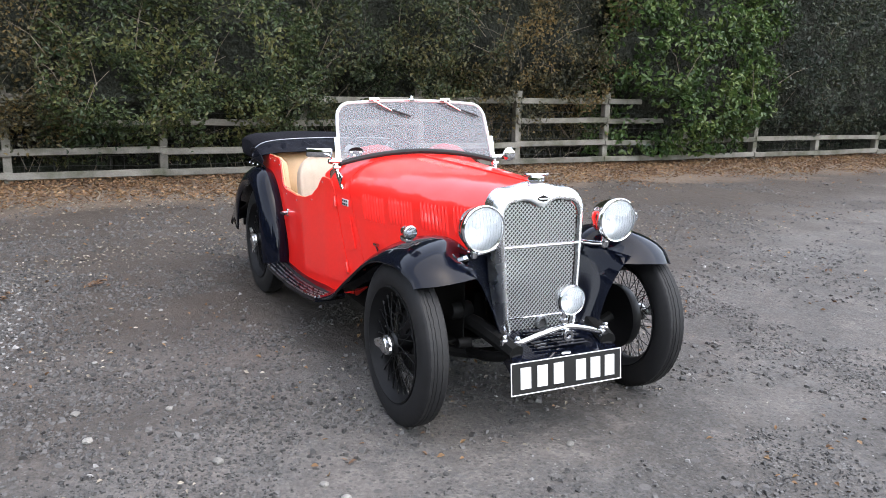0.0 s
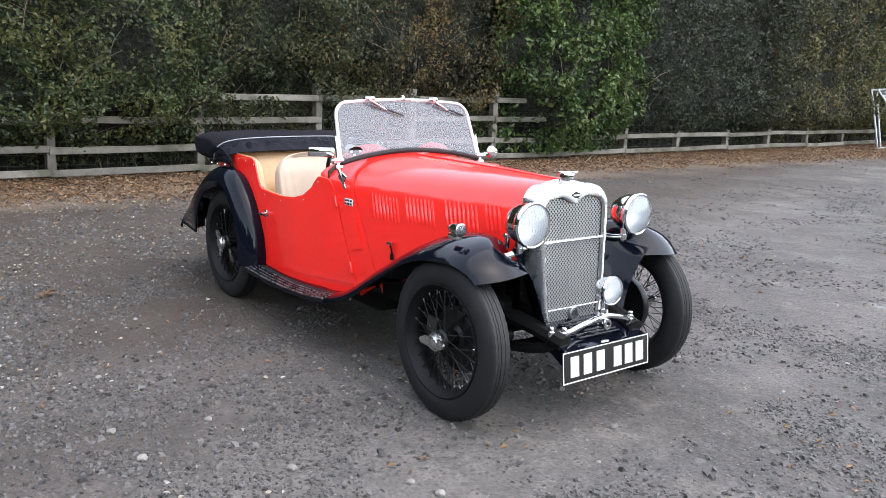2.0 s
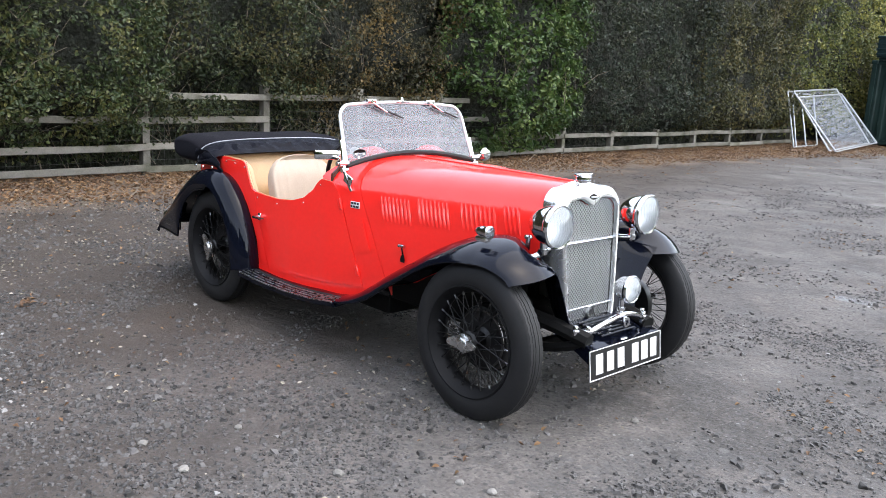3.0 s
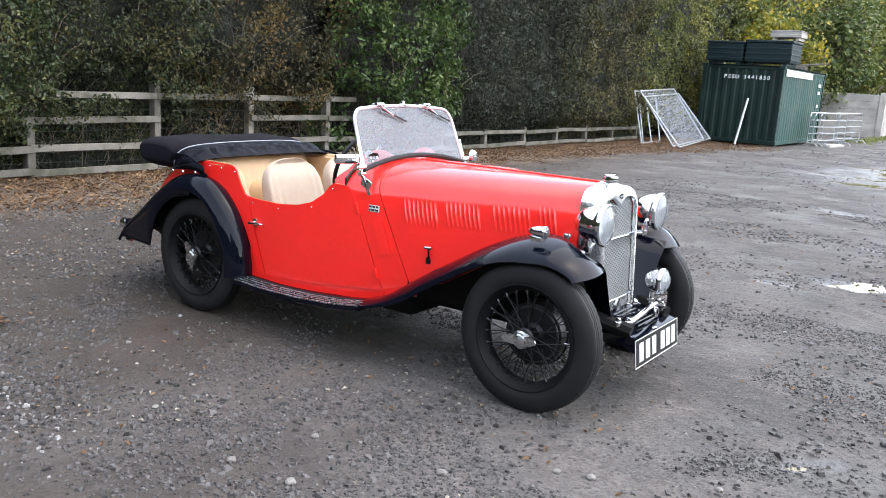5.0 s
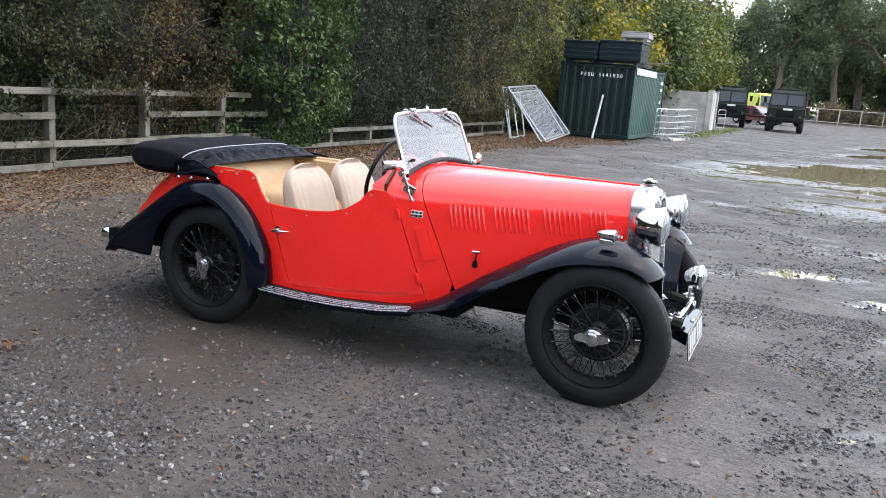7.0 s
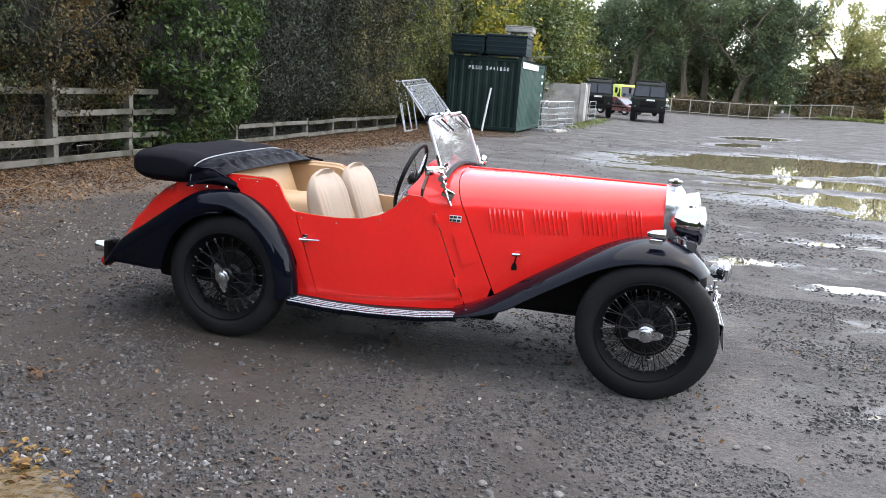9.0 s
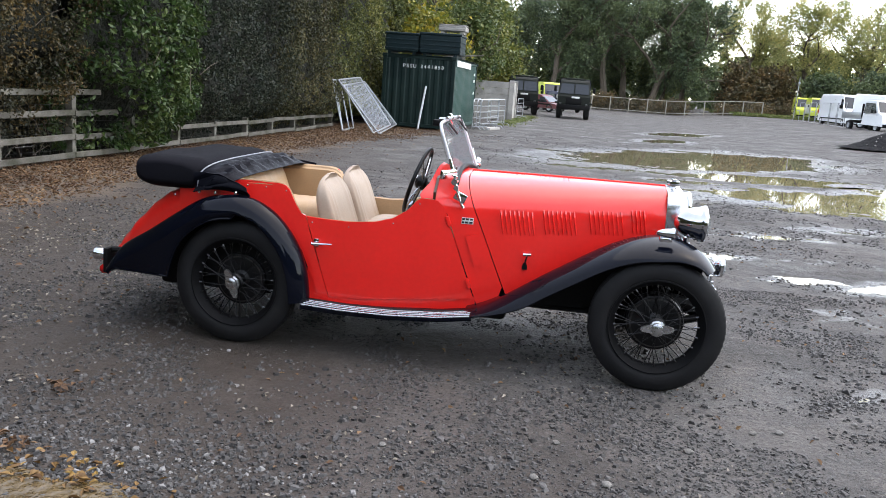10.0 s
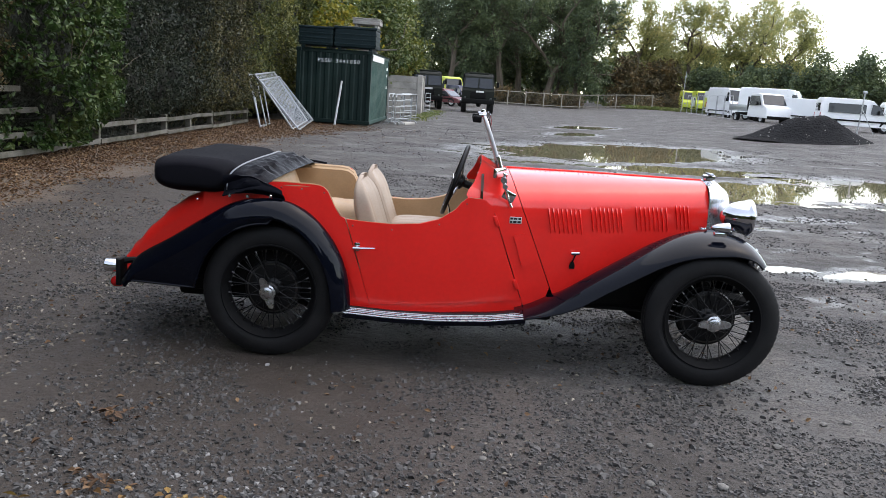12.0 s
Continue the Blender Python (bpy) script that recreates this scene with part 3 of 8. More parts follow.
# CORE paints the shade deep in the hedge as a near-black colour
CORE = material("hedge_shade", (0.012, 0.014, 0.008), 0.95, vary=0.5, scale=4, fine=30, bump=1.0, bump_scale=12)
HAWTHORN = leaf_material("hawthorn_leaves", (0.0114, 0.0202, 0.0088), (0.0290, 0.0422, 0.0158), (0.0792, 0.0704, 0.0255), 1.0)
HAWTHORN_BROWN = leaf_material("browning_hawthorn_leaves", (0.0156, 0.0195, 0.0098), (0.0438, 0.0410, 0.0186), (0.1317, 0.0878, 0.0292), 1.3)
PRIVET = leaf_material("privet_leaves", (0.0134, 0.0258, 0.0093), (0.0341, 0.0507, 0.0166), (0.0931, 0.0911, 0.0290), 1.4)
HAZEL = leaf_material("hazel_leaves", (0.0150, 0.0340, 0.0088), (0.0367, 0.0714, 0.0163), (0.0918, 0.1224, 0.0340), 2.0)
BLACKTHORN = leaf_material("blackthorn_leaves", (0.0107, 0.0183, 0.0118), (0.0230, 0.0325, 0.0201), (0.0461, 0.0508, 0.0266), 1.2)
BRAMBLE = leaf_material("olive_bramble_leaves", (0.0211, 0.0248, 0.0115), (0.0555, 0.0574, 0.0229), (0.1243, 0.1051, 0.0402), 1.1)
ELDER = leaf_material("thin_elder_leaves", (0.0391, 0.0552, 0.0196), (0.0862, 0.1012, 0.0299), (0.2070, 0.1955, 0.0517), 1.0)

# from y, to y, leaf size, leaves per square metre, material, extra bulge, label
HEDGE = [
    (-14.0, -4.2, 0.075, 220, HAWTHORN, 0.0, "dark green hawthorn hedge behind a timber fence"),
    (-4.2, -1.6, 0.036, 2000, HAWTHORN_BROWN, 0.0, "brown and green hawthorn hedge, half bare, behind the fence"),
    (-1.6, 1.3, 0.040, 1950, PRIVET, 0.05, "dark glossy green privet hedge behind the fence"),
    (1.3, 4.0, 0.038, 1950, HAWTHORN, 0.0, "dark green hawthorn hedge behind a timber fence"),
    (4.0, 6.4, 0.037, 1800, HAWTHORN_BROWN, 0.0, "yellowing hawthorn hedge behind a timber fence"),
    (6.4, 9.7, 0.068, 900, HAZEL, 0.32, "bright green broad-leaved hazel bush over the fence"),
    (9.7, 14.5, 0.050, 1000, BLACKTHORN, 0.05, "grey-green blackthorn hedge hanging over the fence"),
    (14.5, 19.0, 0.055, 800, BRAMBLE, 0.0, "olive-brown bramble and thorn hedge hanging over the fence"),
    (19.0, 24.5, 0.065, 520, ELDER, -0.15, "thin yellow-green elder hedge beside the container"),
    (24.5, 34.0, 0.10, 250, ELDER, -0.3, "thin yellow-green elder hedge beside the container"),
]
HEDGE_TOP = 5.2


def build_hedge(ya, yb, leaf, dense, mat, bulge, label):
    rng = np.random.default_rng(int(100 + ya * 3))
    shrub = thing("hedge_shrub", label, "hedge", "hedge along the yard", (-8.4, (ya + yb) / 2, 0))
    inv = shrub.matrix_basis.copy()
    inv.translation = -shrub.location
    count = int((yb - ya) * HEDGE_TOP * dense)
    ys, zs = rng.uniform(ya - 0.25, yb + 0.25, count), HEDGE_TOP * rng.uniform(0.03, 1, count)
    pts = np.empty((count, 3))
    keep = np.ones(count, bool)
    for i in range(count):
        y, z = ys[i], zs[i]
        mid = (y - ya) / (yb - ya)
        round_ = bulge * math.sin(math.pi * min(max(mid, 0), 1)) ** 0.6 if bulge > 0.1 else bulge
        if bulge > 0.1:
            round_ += 0.25 * smooth((1.0 - z) / 0.8)
        gap = noise.noise((y * 1.9, z * 2.1, 11.0)) + 0.5 * noise.noise((y * 4.7, z * 4.9, 3.0))
        low = smooth(z / (0.75 if 1.6 < y < 6.2 else 0.5)) if bulge < 0.1 else smooth(z / 0.2)
        keep[i] = rng.random() < (0.72 + 1.5 * gap) * (0.12 + 0.88 * low)
        pts[i] = (hedge_front(y, z, round_) - abs(rng.normal(0, 0.16)) + (0.1 if rng.random() < 0.05 else 0), y, z)
    pts = pts[keep]
    # sprays that hang through and over the rails
    if -4.3 < ya < 6.0:
        sprays = []
        while len(sprays) < int((yb - ya) * (640 if yb < 1.6 else 420)):
            y, z = rng.uniform(ya, yb), rng.normal(1.06, 0.24) - (0.16 if y < 1.5 else 0.0)
            if noise.noise((y * 1.6, z * 2.0, 21.0)) + (0.35 if y < 1.5 else 0.0) > 0.02 and z > 0.35:
                sprays.append((-7.86 + rng.uniform(0, 0.3), y, z))
        pts = np.concatenate([pts, np.array(sprays)])
    leaves = leaf_sheet("foliage", pts, leaf, (0.75, 0, 0.45), mat, shrub, rng=rng)
    leaves.matrix_parent_inverse = inv
    # near-black sheet behind the leaves: the hedge's inner shade as colour
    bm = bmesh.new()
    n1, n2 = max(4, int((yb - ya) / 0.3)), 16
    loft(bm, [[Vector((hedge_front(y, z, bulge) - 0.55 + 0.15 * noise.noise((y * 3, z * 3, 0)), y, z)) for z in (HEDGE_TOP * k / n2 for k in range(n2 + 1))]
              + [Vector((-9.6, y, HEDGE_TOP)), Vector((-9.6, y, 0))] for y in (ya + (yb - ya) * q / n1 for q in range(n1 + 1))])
    heart = part("hedge_heart", bm, CORE, shrub, "near-black sheet painted as the shade inside the hedge")
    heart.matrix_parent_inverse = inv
    # bare stems and twigs
    bm = bmesh.new()
    for k in range(int((yb - ya) * (26 if -4.3 < ya < 6.0 else 9))):
        y = rng.uniform(ya, yb)
        z = rng.uniform(0.0, 0.5) if k % 2 else rng.uniform(0.5, 3.4)
        x = hedge_front(y, z, bulge * 0.6) - 0.12 + rng.uniform(0, 0.2)
        d = np.array((rng.uniform(0.0, 0.22), rng.normal(0, 0.45), rng.uniform(0.2, 0.9)))
        d *= rng.uniform(0.35, 0.8) / np.linalg.norm(d)
        tube(bm, [(x - 0.1, y, z), (x - 0.1 + d[0] * 0.6, y + d[1] * 0.4, z + d[2] * 0.6), (x - 0.1 + d[0], y + d[1], z + d[2])], rng.uniform(0.003, 0.008), sides=4, r_end=0.002)
    twigs = part("twiggery", bm, TWIG, shrub, "bare grey-brown stems", smooth=False)
    twigs.matrix_parent_inverse = inv
    tagged(twigs, kind="stuff")


for row in HEDGE:
    build_hedge(*row)


# ---- trees ----
def grow(bm, rng, base, way, length, radius, depth, ends):
    """A tapered limb that forks."""
    base, way = Vector(base), Vector(way).normalized()
    pts = [base]
    d = way.copy()
    for k in range(4):
        d = (d + Vector(rng.normal(0, 0.13, 3)) + Vector((0, 0, 0.05))).normalized()
        pts.append(pts[-1] + d * length / 4)
    tube(bm, pts, radius, sides=6 if depth < 2 else 4, r_end=radius * 0.5)
    if depth > 0:
        ends += pts[2:]
    if depth == 3:
        ends.append(pts[-1])
        return
    for k in range(3 if depth else 5):
        side = Vector(rng.normal(0, 1, 3))
        side -= d * side.dot(d)
        new_way = (d * 0.75 + side.normalized() * rng.uniform(0.55, 0.95) + Vector((0, 0, 0.12))).normalized()
        start = pts[rng.integers(2, 5)]
        grow(bm, rng, start, new_way, length * rng.uniform(0.5, 0.72), radius * 0.5, depth + 1, ends)


def tree(x, y, height, crown, mat, seed, leaf=0.28, leaves=5000, label="tall broad-leaved tree in autumn leaf", z0=0.0, lean=0.0, bare=0.0):
    rng = np.random.default_rng(seed)
    t = thing("tree", label, "tree", "trees round the yard", (x, y, z0))
    bm, ends = bmesh.new(), []
    grow(bm, rng, (0, 0, -0.3), (lean, 0.02, 1), height * 0.45, height * 0.022 + 0.05, 0, ends)
    part("trunk", bm, BARK, t)
    ends = np.array([tuple(e) for e in ends])
    # clumps about the limbs, shaped to the crown's outline
    top = ends[:, 2].max()
    low = ends[:, 2].min()
    ends[:, 2] = height * (0.16 + 0.80 * ((ends[:, 2] - low) / max(top - low, 0.1)) ** 1.15)
    rad = np.percentile(np.hypot(ends[:, 0], ends[:, 1]), 92)
    ends[:, :2] *= crown / max(rad, 0.1)
    clumps = ends[rng.integers(0, len(ends), int(leaves / 26))] + rng.normal(0, crown * 0.10, (int(leaves / 26), 3))
    clumps = clumps[rng.random(len(clumps)) > bare]
    pts = np.repeat(clumps, 26, axis=0) + rng.normal(0, leaf * 1.7, (len(clumps) * 26, 3))
    pts[:, 2] = np.maximum(pts[:, 2], 0.15)
    leaf_sheet("crown", pts, leaf, (0, -0.3, 0.8), mat, t, spread=0.9, rng=rng, folded=False)
    return t


FAR_DARK = leaf_material("dark_tree_leaves", (0.0387, 0.0613, 0.0365), (0.0846, 0.1169, 0.0575), (0.1451, 0.1773, 0.0777), 0.25)
FAR_PALE = leaf_material("pale_willow_leaves", (0.18, 0.20, 0.085), (0.34, 0.35, 0.14), (0.52, 0.46, 0.18), 0.4, through=0.6)
FAR_YELLOW = leaf_material("yellow_autumn_leaves", (0.0697, 0.0902, 0.0148), (0.1558, 0.1640, 0.0246), (0.3772, 0.2870, 0.0369), 0.5, through=0.4)
FAR_GREEN = leaf_material("mid_green_tree_leaves", (0.0289, 0.0510, 0.0153), (0.0638, 0.0935, 0.0255), (0.1275, 0.1360, 0.0382), 0.4)
FAR_BROWN = leaf_material("russet_shrub_leaves", (0.036, 0.034, 0.018), (0.075, 0.060, 0.026), (0.14, 0.085, 0.03), 0.5)
FAR_LIME = leaf_material("yellow_green_lime_leaves", (0.0450, 0.0675, 0.0150), (0.0975, 0.1200, 0.0263), (0.2025, 0.1875, 0.0375), 0.35)
# trees behind the hedge and the container
tree(-10.5, 17.5, 6.6, 2.4, FAR_YELLOW, 11, 0.12, 11000, "yellowing maple behind the hedge")
tree(-11.0, 30.0, 7.4, 3.4, FAR_GREEN, 12, 0.15, 14000, "green ash tree behind the hedge")
tree(-9.5, 39.0, 9.0, 3.6, FAR_GREEN, 13, 0.16, 15000, "green lime tree behind the panel wall")
tree(-9.2, 31.5, 7.2, 2.7, FAR_YELLOW, 19, 0.14, 13000, "golden yellow maple behind the container")
tree(-10.0, 24.5, 7.6, 2.8, FAR_YELLOW, 14, 0.13, 13000, "yellowing ash tree behind the container")
tree(-8.5, 50.0, 9.0, 4.0, FAR_LIME, 15, 0.18, 14000, "yellow-green lime tree behind the parked trucks")
tree(-8.0, 62.0, 11.0, 5.0, FAR_LIME, 16, 0.2, 14000, "yellow-green lime tree behind the parked trucks")
tree(-13.5, 46.0, 12.0, 5.0, FAR_YELLOW, 17, 0.2, 12000, "yellowing maple behind the hedge")
tree(-15.0, 60.0, 14.0, 6.0, FAR_GREEN, 18, 0.25, 10000, "green ash tree behind the hedge")
# the dark belt of tall trees
for k, (x, y, h, c) in enumerate([(-4.5, 108, 15.5, 5.5), (3.0, 110, 17, 6), (9.0, 109, 16, 5.5), (13.0, 111, 13.0, 4.2), (-12, 105, 17, 7), (6, 116, 18, 6), (0, 118, 17, 6), (11.0, 118, 15, 5)]):
    tree(x, y, h * 1.3, c * 1.15, FAR_DARK, 30 + k, 0.21, 25000, "tall dark oak tree beyond the yard", bare=0.42)
for k, x in enumerate((-16, -10, -5, 0, 5, 10)):
    tree(x, 126, 15.0 + 2.5 * math.sin(k * 2.3), 5.2, FAR_DARK if k % 2 else FAR_GREEN, 130 + k, 0.32, 12000, "dark oak tree at the back of the belt")
# pale willows and the low wood on the far side
for k, (x, y, h, c) in enumerate([(23, 118, 14.5, 5.2), (30.5, 120, 13.5, 5), (38, 117, 16.5, 6), (44.5, 122, 14.5, 5.5)]):
    tree(x, y, h * 1.24, c * 1.1, FAR_PALE, 50 + k, 0.19, 19000, "pale yellow-green willow beyond the yard", bare=0.12)
for k, (x, y, h, c) in enumerate([(26, 112, 6.5, 4.5), (33, 113, 6.5, 4.5), (40, 111, 7, 5), (20, 112, 6.5, 4), (47, 110, 9.5, 5.5), (54, 108, 10.5, 6.5), (62, 105, 11, 7), (70, 100, 11, 7)]):
    tree(x, y, h, c, FAR_DARK if k % 3 else FAR_BROWN, 70 + k, 0.26, 11000, "bushy dark green tree beyond the vans")
for k, (x, y, h) in enumerate([(2, 97.5, 2.6), (7, 98, 2.2), (12, 98, 2.2), (17, 97.5, 1.9), (-3, 99, 3.2), (22, 99, 3.0)]):
    tree(x, y, h * 0.7, 2.6, FAR_BROWN, 90 + k, 0.15, 4000, "low russet scrub behind the far fence")


def far_wood():
    """Woods all round the yard, out of sight or very far, and an unseen tall belt added close behind the walk to darken
    reflections.
    """
    rng = np.random.default_rng(5)
    pts, close = [], []
    for k in range(30000):
        a = rng.uniform(0, 2 * math.pi)
        belt = 3.5 < a < 5.75
        r = rng.uniform(30, 42) if belt else rng.uniform(46, 60) if 5.75 <= a < 6.1 else rng.uniform(128, 160)
        h = 9 + 4.5 * noise.noise((math.cos(a) * 6, math.sin(a) * 6, 1)) + 2 * noise.noise((math.cos(a) * 25, math.sin(a) * 25, 2))
        if -0.6 < math.atan2(r * math.sin(a), r * math.cos(a)) < 0.5:
            h *= 0.8
        if belt:
            h *= 1.05
        elif r < 70:
            h *= 0.62
        spot = (r * math.cos(a), r * math.sin(a) + 6 - (4 if belt else 0), h * rng.random() ** 0.7)
        (close if belt else pts).append(spot)
    ob = leaf_sheet("woods", pts, 1.5, (0, 0, 0.6), FAR_GREEN, None, spread=1.0, rng=rng, folded=False)
    tagged(ob, "distant dark green woods round the yard", "woods", kind="stuff")
    # the close belt is added out of view, to darken what the car mirrors
    close = np.repeat(np.array(close), 3, axis=0)
    close += rng.normal(0, 0.5, close.shape)
    ob = leaf_sheet("woods", close, 0.75, (0, 0, 0.6), FAR_GREEN, None, spread=1.0, rng=rng, folded=False)
    tagged(ob, "unseen dark green tree belt added to darken reflections", "woods", kind="stuff")


far_wood()


# ---- shipping container with crates on top ----
def corrugated(width, height, pitch=0.28, deep=0.026):
    """A pressed steel wall across local x, its ribs upright, facing local -y."""
    bm = bmesh.new()
    prof, x = [], -width / 2
    while x < width / 2 - 1e-6:
        for f, d in ((0, 0), (0.35, 0), (0.5, deep), (0.85, deep)):
            prof.append((min(x + f * pitch, width / 2), d))
        x += pitch
    prof.append((width / 2, 0))
    rows = [[Vector((px, pd, z)) for px, pd in prof] for z in (0, height)]
    back = [[Vector((px, 0.06, z)) for px, pd in prof] for z in (height, 0)]
    loft(bm, rows + back)
    return bm


CX0, CX1, CY0, CY1, CH = -7.02, -4.58, 22.75, 28.8, 2.45
container = thing("shipping_container", "dark green corrugated steel shipping container on blocks", "container", at=(-5.8, 25.8, 0))
cinv = Matrix.Translation((5.8, -25.8, 0))


def cpart(name, bm, mat, label="", smooth=False, parent=None):
    ob = part(name, bm, mat, parent or container, label, smooth)
    if parent is None:
        ob.matrix_parent_inverse = cinv
    return ob


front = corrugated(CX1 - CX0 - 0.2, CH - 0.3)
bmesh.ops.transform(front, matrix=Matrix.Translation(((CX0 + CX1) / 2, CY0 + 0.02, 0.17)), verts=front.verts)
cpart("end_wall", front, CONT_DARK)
# the light on this side is put into the paler green
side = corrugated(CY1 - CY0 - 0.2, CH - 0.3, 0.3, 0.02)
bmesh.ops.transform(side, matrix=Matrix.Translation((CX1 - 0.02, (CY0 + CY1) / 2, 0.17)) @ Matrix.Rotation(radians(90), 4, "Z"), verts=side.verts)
cpart("side_wall", side, CONT_SIDE, "side wall with its light put into a paler green")
cpart("roof", boxed((CX1 - CX0, CY1 - CY0, 0.05), Matrix.Translation(((CX0 + CX1) / 2, (CY0 + CY1) / 2, CH - 0.03))), CONT_DARK)
cpart("back_wall", boxed((CX1 - CX0 - 0.1, 0.05, CH - 0.2), Matrix.Translation(((CX0 + CX1) / 2, CY1 - 0.03, CH / 2))), CONT_DARK)
cpart("far_side_wall", boxed((0.05, CY1 - CY0 - 0.1, CH - 0.2), Matrix.Translation((CX0 + 0.03, (CY0 + CY1) / 2, CH / 2))), CONT_DARK)
for x in (CX0 + 0.06, CX1 - 0.06):
    for y in (CY0 + 0.06, CY1 - 0.06):
        cpart("corner_post", boxed((0.13, 0.13, CH - 0.06), Matrix.Translation((x, y, CH / 2 + 0.03)), 0.015), CONT_DARK)
        for z in (0.13, CH - 0.06):
            cpart("corner_casting", boxed((0.18, 0.18, 0.12), Matrix.Translation((x, y, z)), 0.02), CONT_DARK)
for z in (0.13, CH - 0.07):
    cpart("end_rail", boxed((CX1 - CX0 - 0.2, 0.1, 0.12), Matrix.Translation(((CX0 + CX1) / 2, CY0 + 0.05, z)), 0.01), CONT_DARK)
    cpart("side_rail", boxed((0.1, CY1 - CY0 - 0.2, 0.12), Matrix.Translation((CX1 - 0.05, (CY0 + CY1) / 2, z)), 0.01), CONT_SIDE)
cpart("white_name_board", boxed((0.02, 3.6, 0.2), Matrix.Translation((CX1 + 0.008, 24.9, CH - 0.19)), 0.004), WHITE_LETTER, "blank white board")
for k, (y, z) in enumerate(((28.0, 2.0), (28.0, 1.75), (28.0, 1.3))):
    cpart("stencil_mark", boxed((0.004, 0.45 - 0.1 * k, 0.1), Matrix.Translation((CX1 + 0.012, y, z))), WHITE_LETTER)


def lettering(name, text, size, m, mat, depth=0.004):
    """Flat letters in the built-in font, made into a mesh."""
    curve = bpy.data.curves.new(name, "FONT")
    curve.body, curve.size, curve.extrude, curve.align_x = text, size, depth, "CENTER"
    curve.space_character = 1.25
    tmp = bpy.data.objects.new(name, curve)
    scene.collection.objects.link(tmp)
    bpy.context.view_layer.update()
    data = bpy.data.meshes.new_from_object(tmp)
    bpy.data.objects.remove(tmp)
    data.materials.clear()
    data.materials.append(mat)
    ob = new(name, data)
    ob.matrix_basis = m
    return ob


# one raised letter after another along the front
for k, sign in enumerate("PSSU 3441850"):
    if sign != " ":
        letter = lettering("letter", sign, 0.165, pose(-6.30 + 0.118 * k, CY0 + 0.012, 2.02, 90, 0, 0), WHITE_LETTER)
        letter.parent = container
        letter.matrix_parent_inverse = cinv
for x in (CX0 + 0.2, CX1 - 0.25):
    for y in (CY0 + 0.2, CY1 - 0.2):
        b = part("timber_block", boxed((0.45, 0.3, 0.09), Matrix.Translation((0, 0, 0.035)), 0.01), WOOD)
        b.location = (x, y, 0.0)
        tagged(b, "weathered timber block under the container", "block", "blocks under the container")


def crate(x, y, z, sx, sy, sz, mat, label):
    c = thing("storage_crate", label, "crate", "crates on the container", (x, y, z))
    part("tub", boxed((sx, sy, sz * 0.86), Matrix.Translation((0, 0, sz * 0.43)), 0.03), mat, c, smooth=False)
    part("rim", boxed((sx + 0.05, sy + 0.05, sz * 0.12), Matrix.Translation((0, 0, sz * 0.92)), 0.02), mat, c, smooth=False)
    for k in range(3):
        part("rib", boxed((sx + 0.03, sy + 0.03, 0.05), Matrix.Translation((0, 0, sz * (0.15 + 0.23 * k))), 0.01), mat, c, smooth=False)
    for k in (-1, 1):
        part("skid", boxed((0.12, sy * 0.9, 0.09), Matrix.Translation((k * sx * 0.38, 0, -0.043)), 0.01), mat, c, smooth=False)


CRATE = material("dark_blue_green_plastic", (0.004, 0.014, 0.0165), 0.5, vary=0.15, scale=2, fine=30, spec=0.22)
crate(-5.17, 23.6, CH + 0.085, 1.36, 1.3, 0.68, CRATE, "dark blue-green plastic crate with lid on the container")
crate(-6.45, 23.5, CH + 0.085, 1.1, 1.3, 0.62, CRATE, "dark blue-green plastic crate on the container")
crate(-4.95, 24.3, CH + 0.90, 0.9, 0.8, 0.22, CONCRETE, "pale grey tray on top of the crates")
plank = part("plank", boxed((1.5, 0.28, 0.05), None, 0.008), WOOD)
plank.matrix_basis = pose(-4.9, 26.9, CH + 0.20, 0, -6, 14)
tagged(plank, "weathered brown plank lying on the container roof", "plank")
support = part("timber_offcut", boxed((0.5, 0.4, 0.16), None, 0.01), WOOD)
support.matrix_basis = pose(-5.1, 26.9, CH + 0.075)
tagged(support, "timber offcut on the container roof", "offcut")

pole = part("pole", rod(bmesh.new(), (0, 0, 0), (0.12, 0.42, 1.46), 0.035, segments=12), SILVER_PAINT)
pole.location = (-5.63, 22.28, -0.02)
tagged(pole, "white plastic pole leaning on the green container", "pole")


# ---- mesh panels leaning beside the container ----
def mesh_panel(w, h, m, label, bars=True, wires=True):
    t = thing("mesh_panel", label, "panel", "metal panels by the container")
    t.matrix_basis = m
    for a, b in (((0, 0, 0), (w, 0, 0)), ((w, 0, 0), (w, 0, h)), ((w, 0, h), (0, 0, h)), ((0, 0, h), (0, 0, 0))):
        part("frame_tube", rod(bmesh.new(), a, b, 0.021, segments=8), GALV, t)
    if wires:
        bm = bmesh.new()
        for k in range(1, int(w / 0.05)):
            rod(bm, (k * 0.05, 0, 0), (k * 0.05, 0, h), 0.0014, segments=3)
        for k in range(1, int(h / 0.1)):
            rod(bm, (0, 0.004, k * 0.1), (w, 0.004, k * 0.1), 0.0014, segments=3)
        part("wire_mesh", bm, GALV, t, "fine pale welded wire", smooth=False)
    return t


def frame_from(o, xd, zd):
    xd, zd = Vector(xd).normalized(), Vector(zd).normalized()
    yd = zd.cross(xd).normalized()
    zd = xd.cross(yd)
    m = Matrix((xd, yd, zd)).transposed().to_4x4()
    m.translation = o
    return m


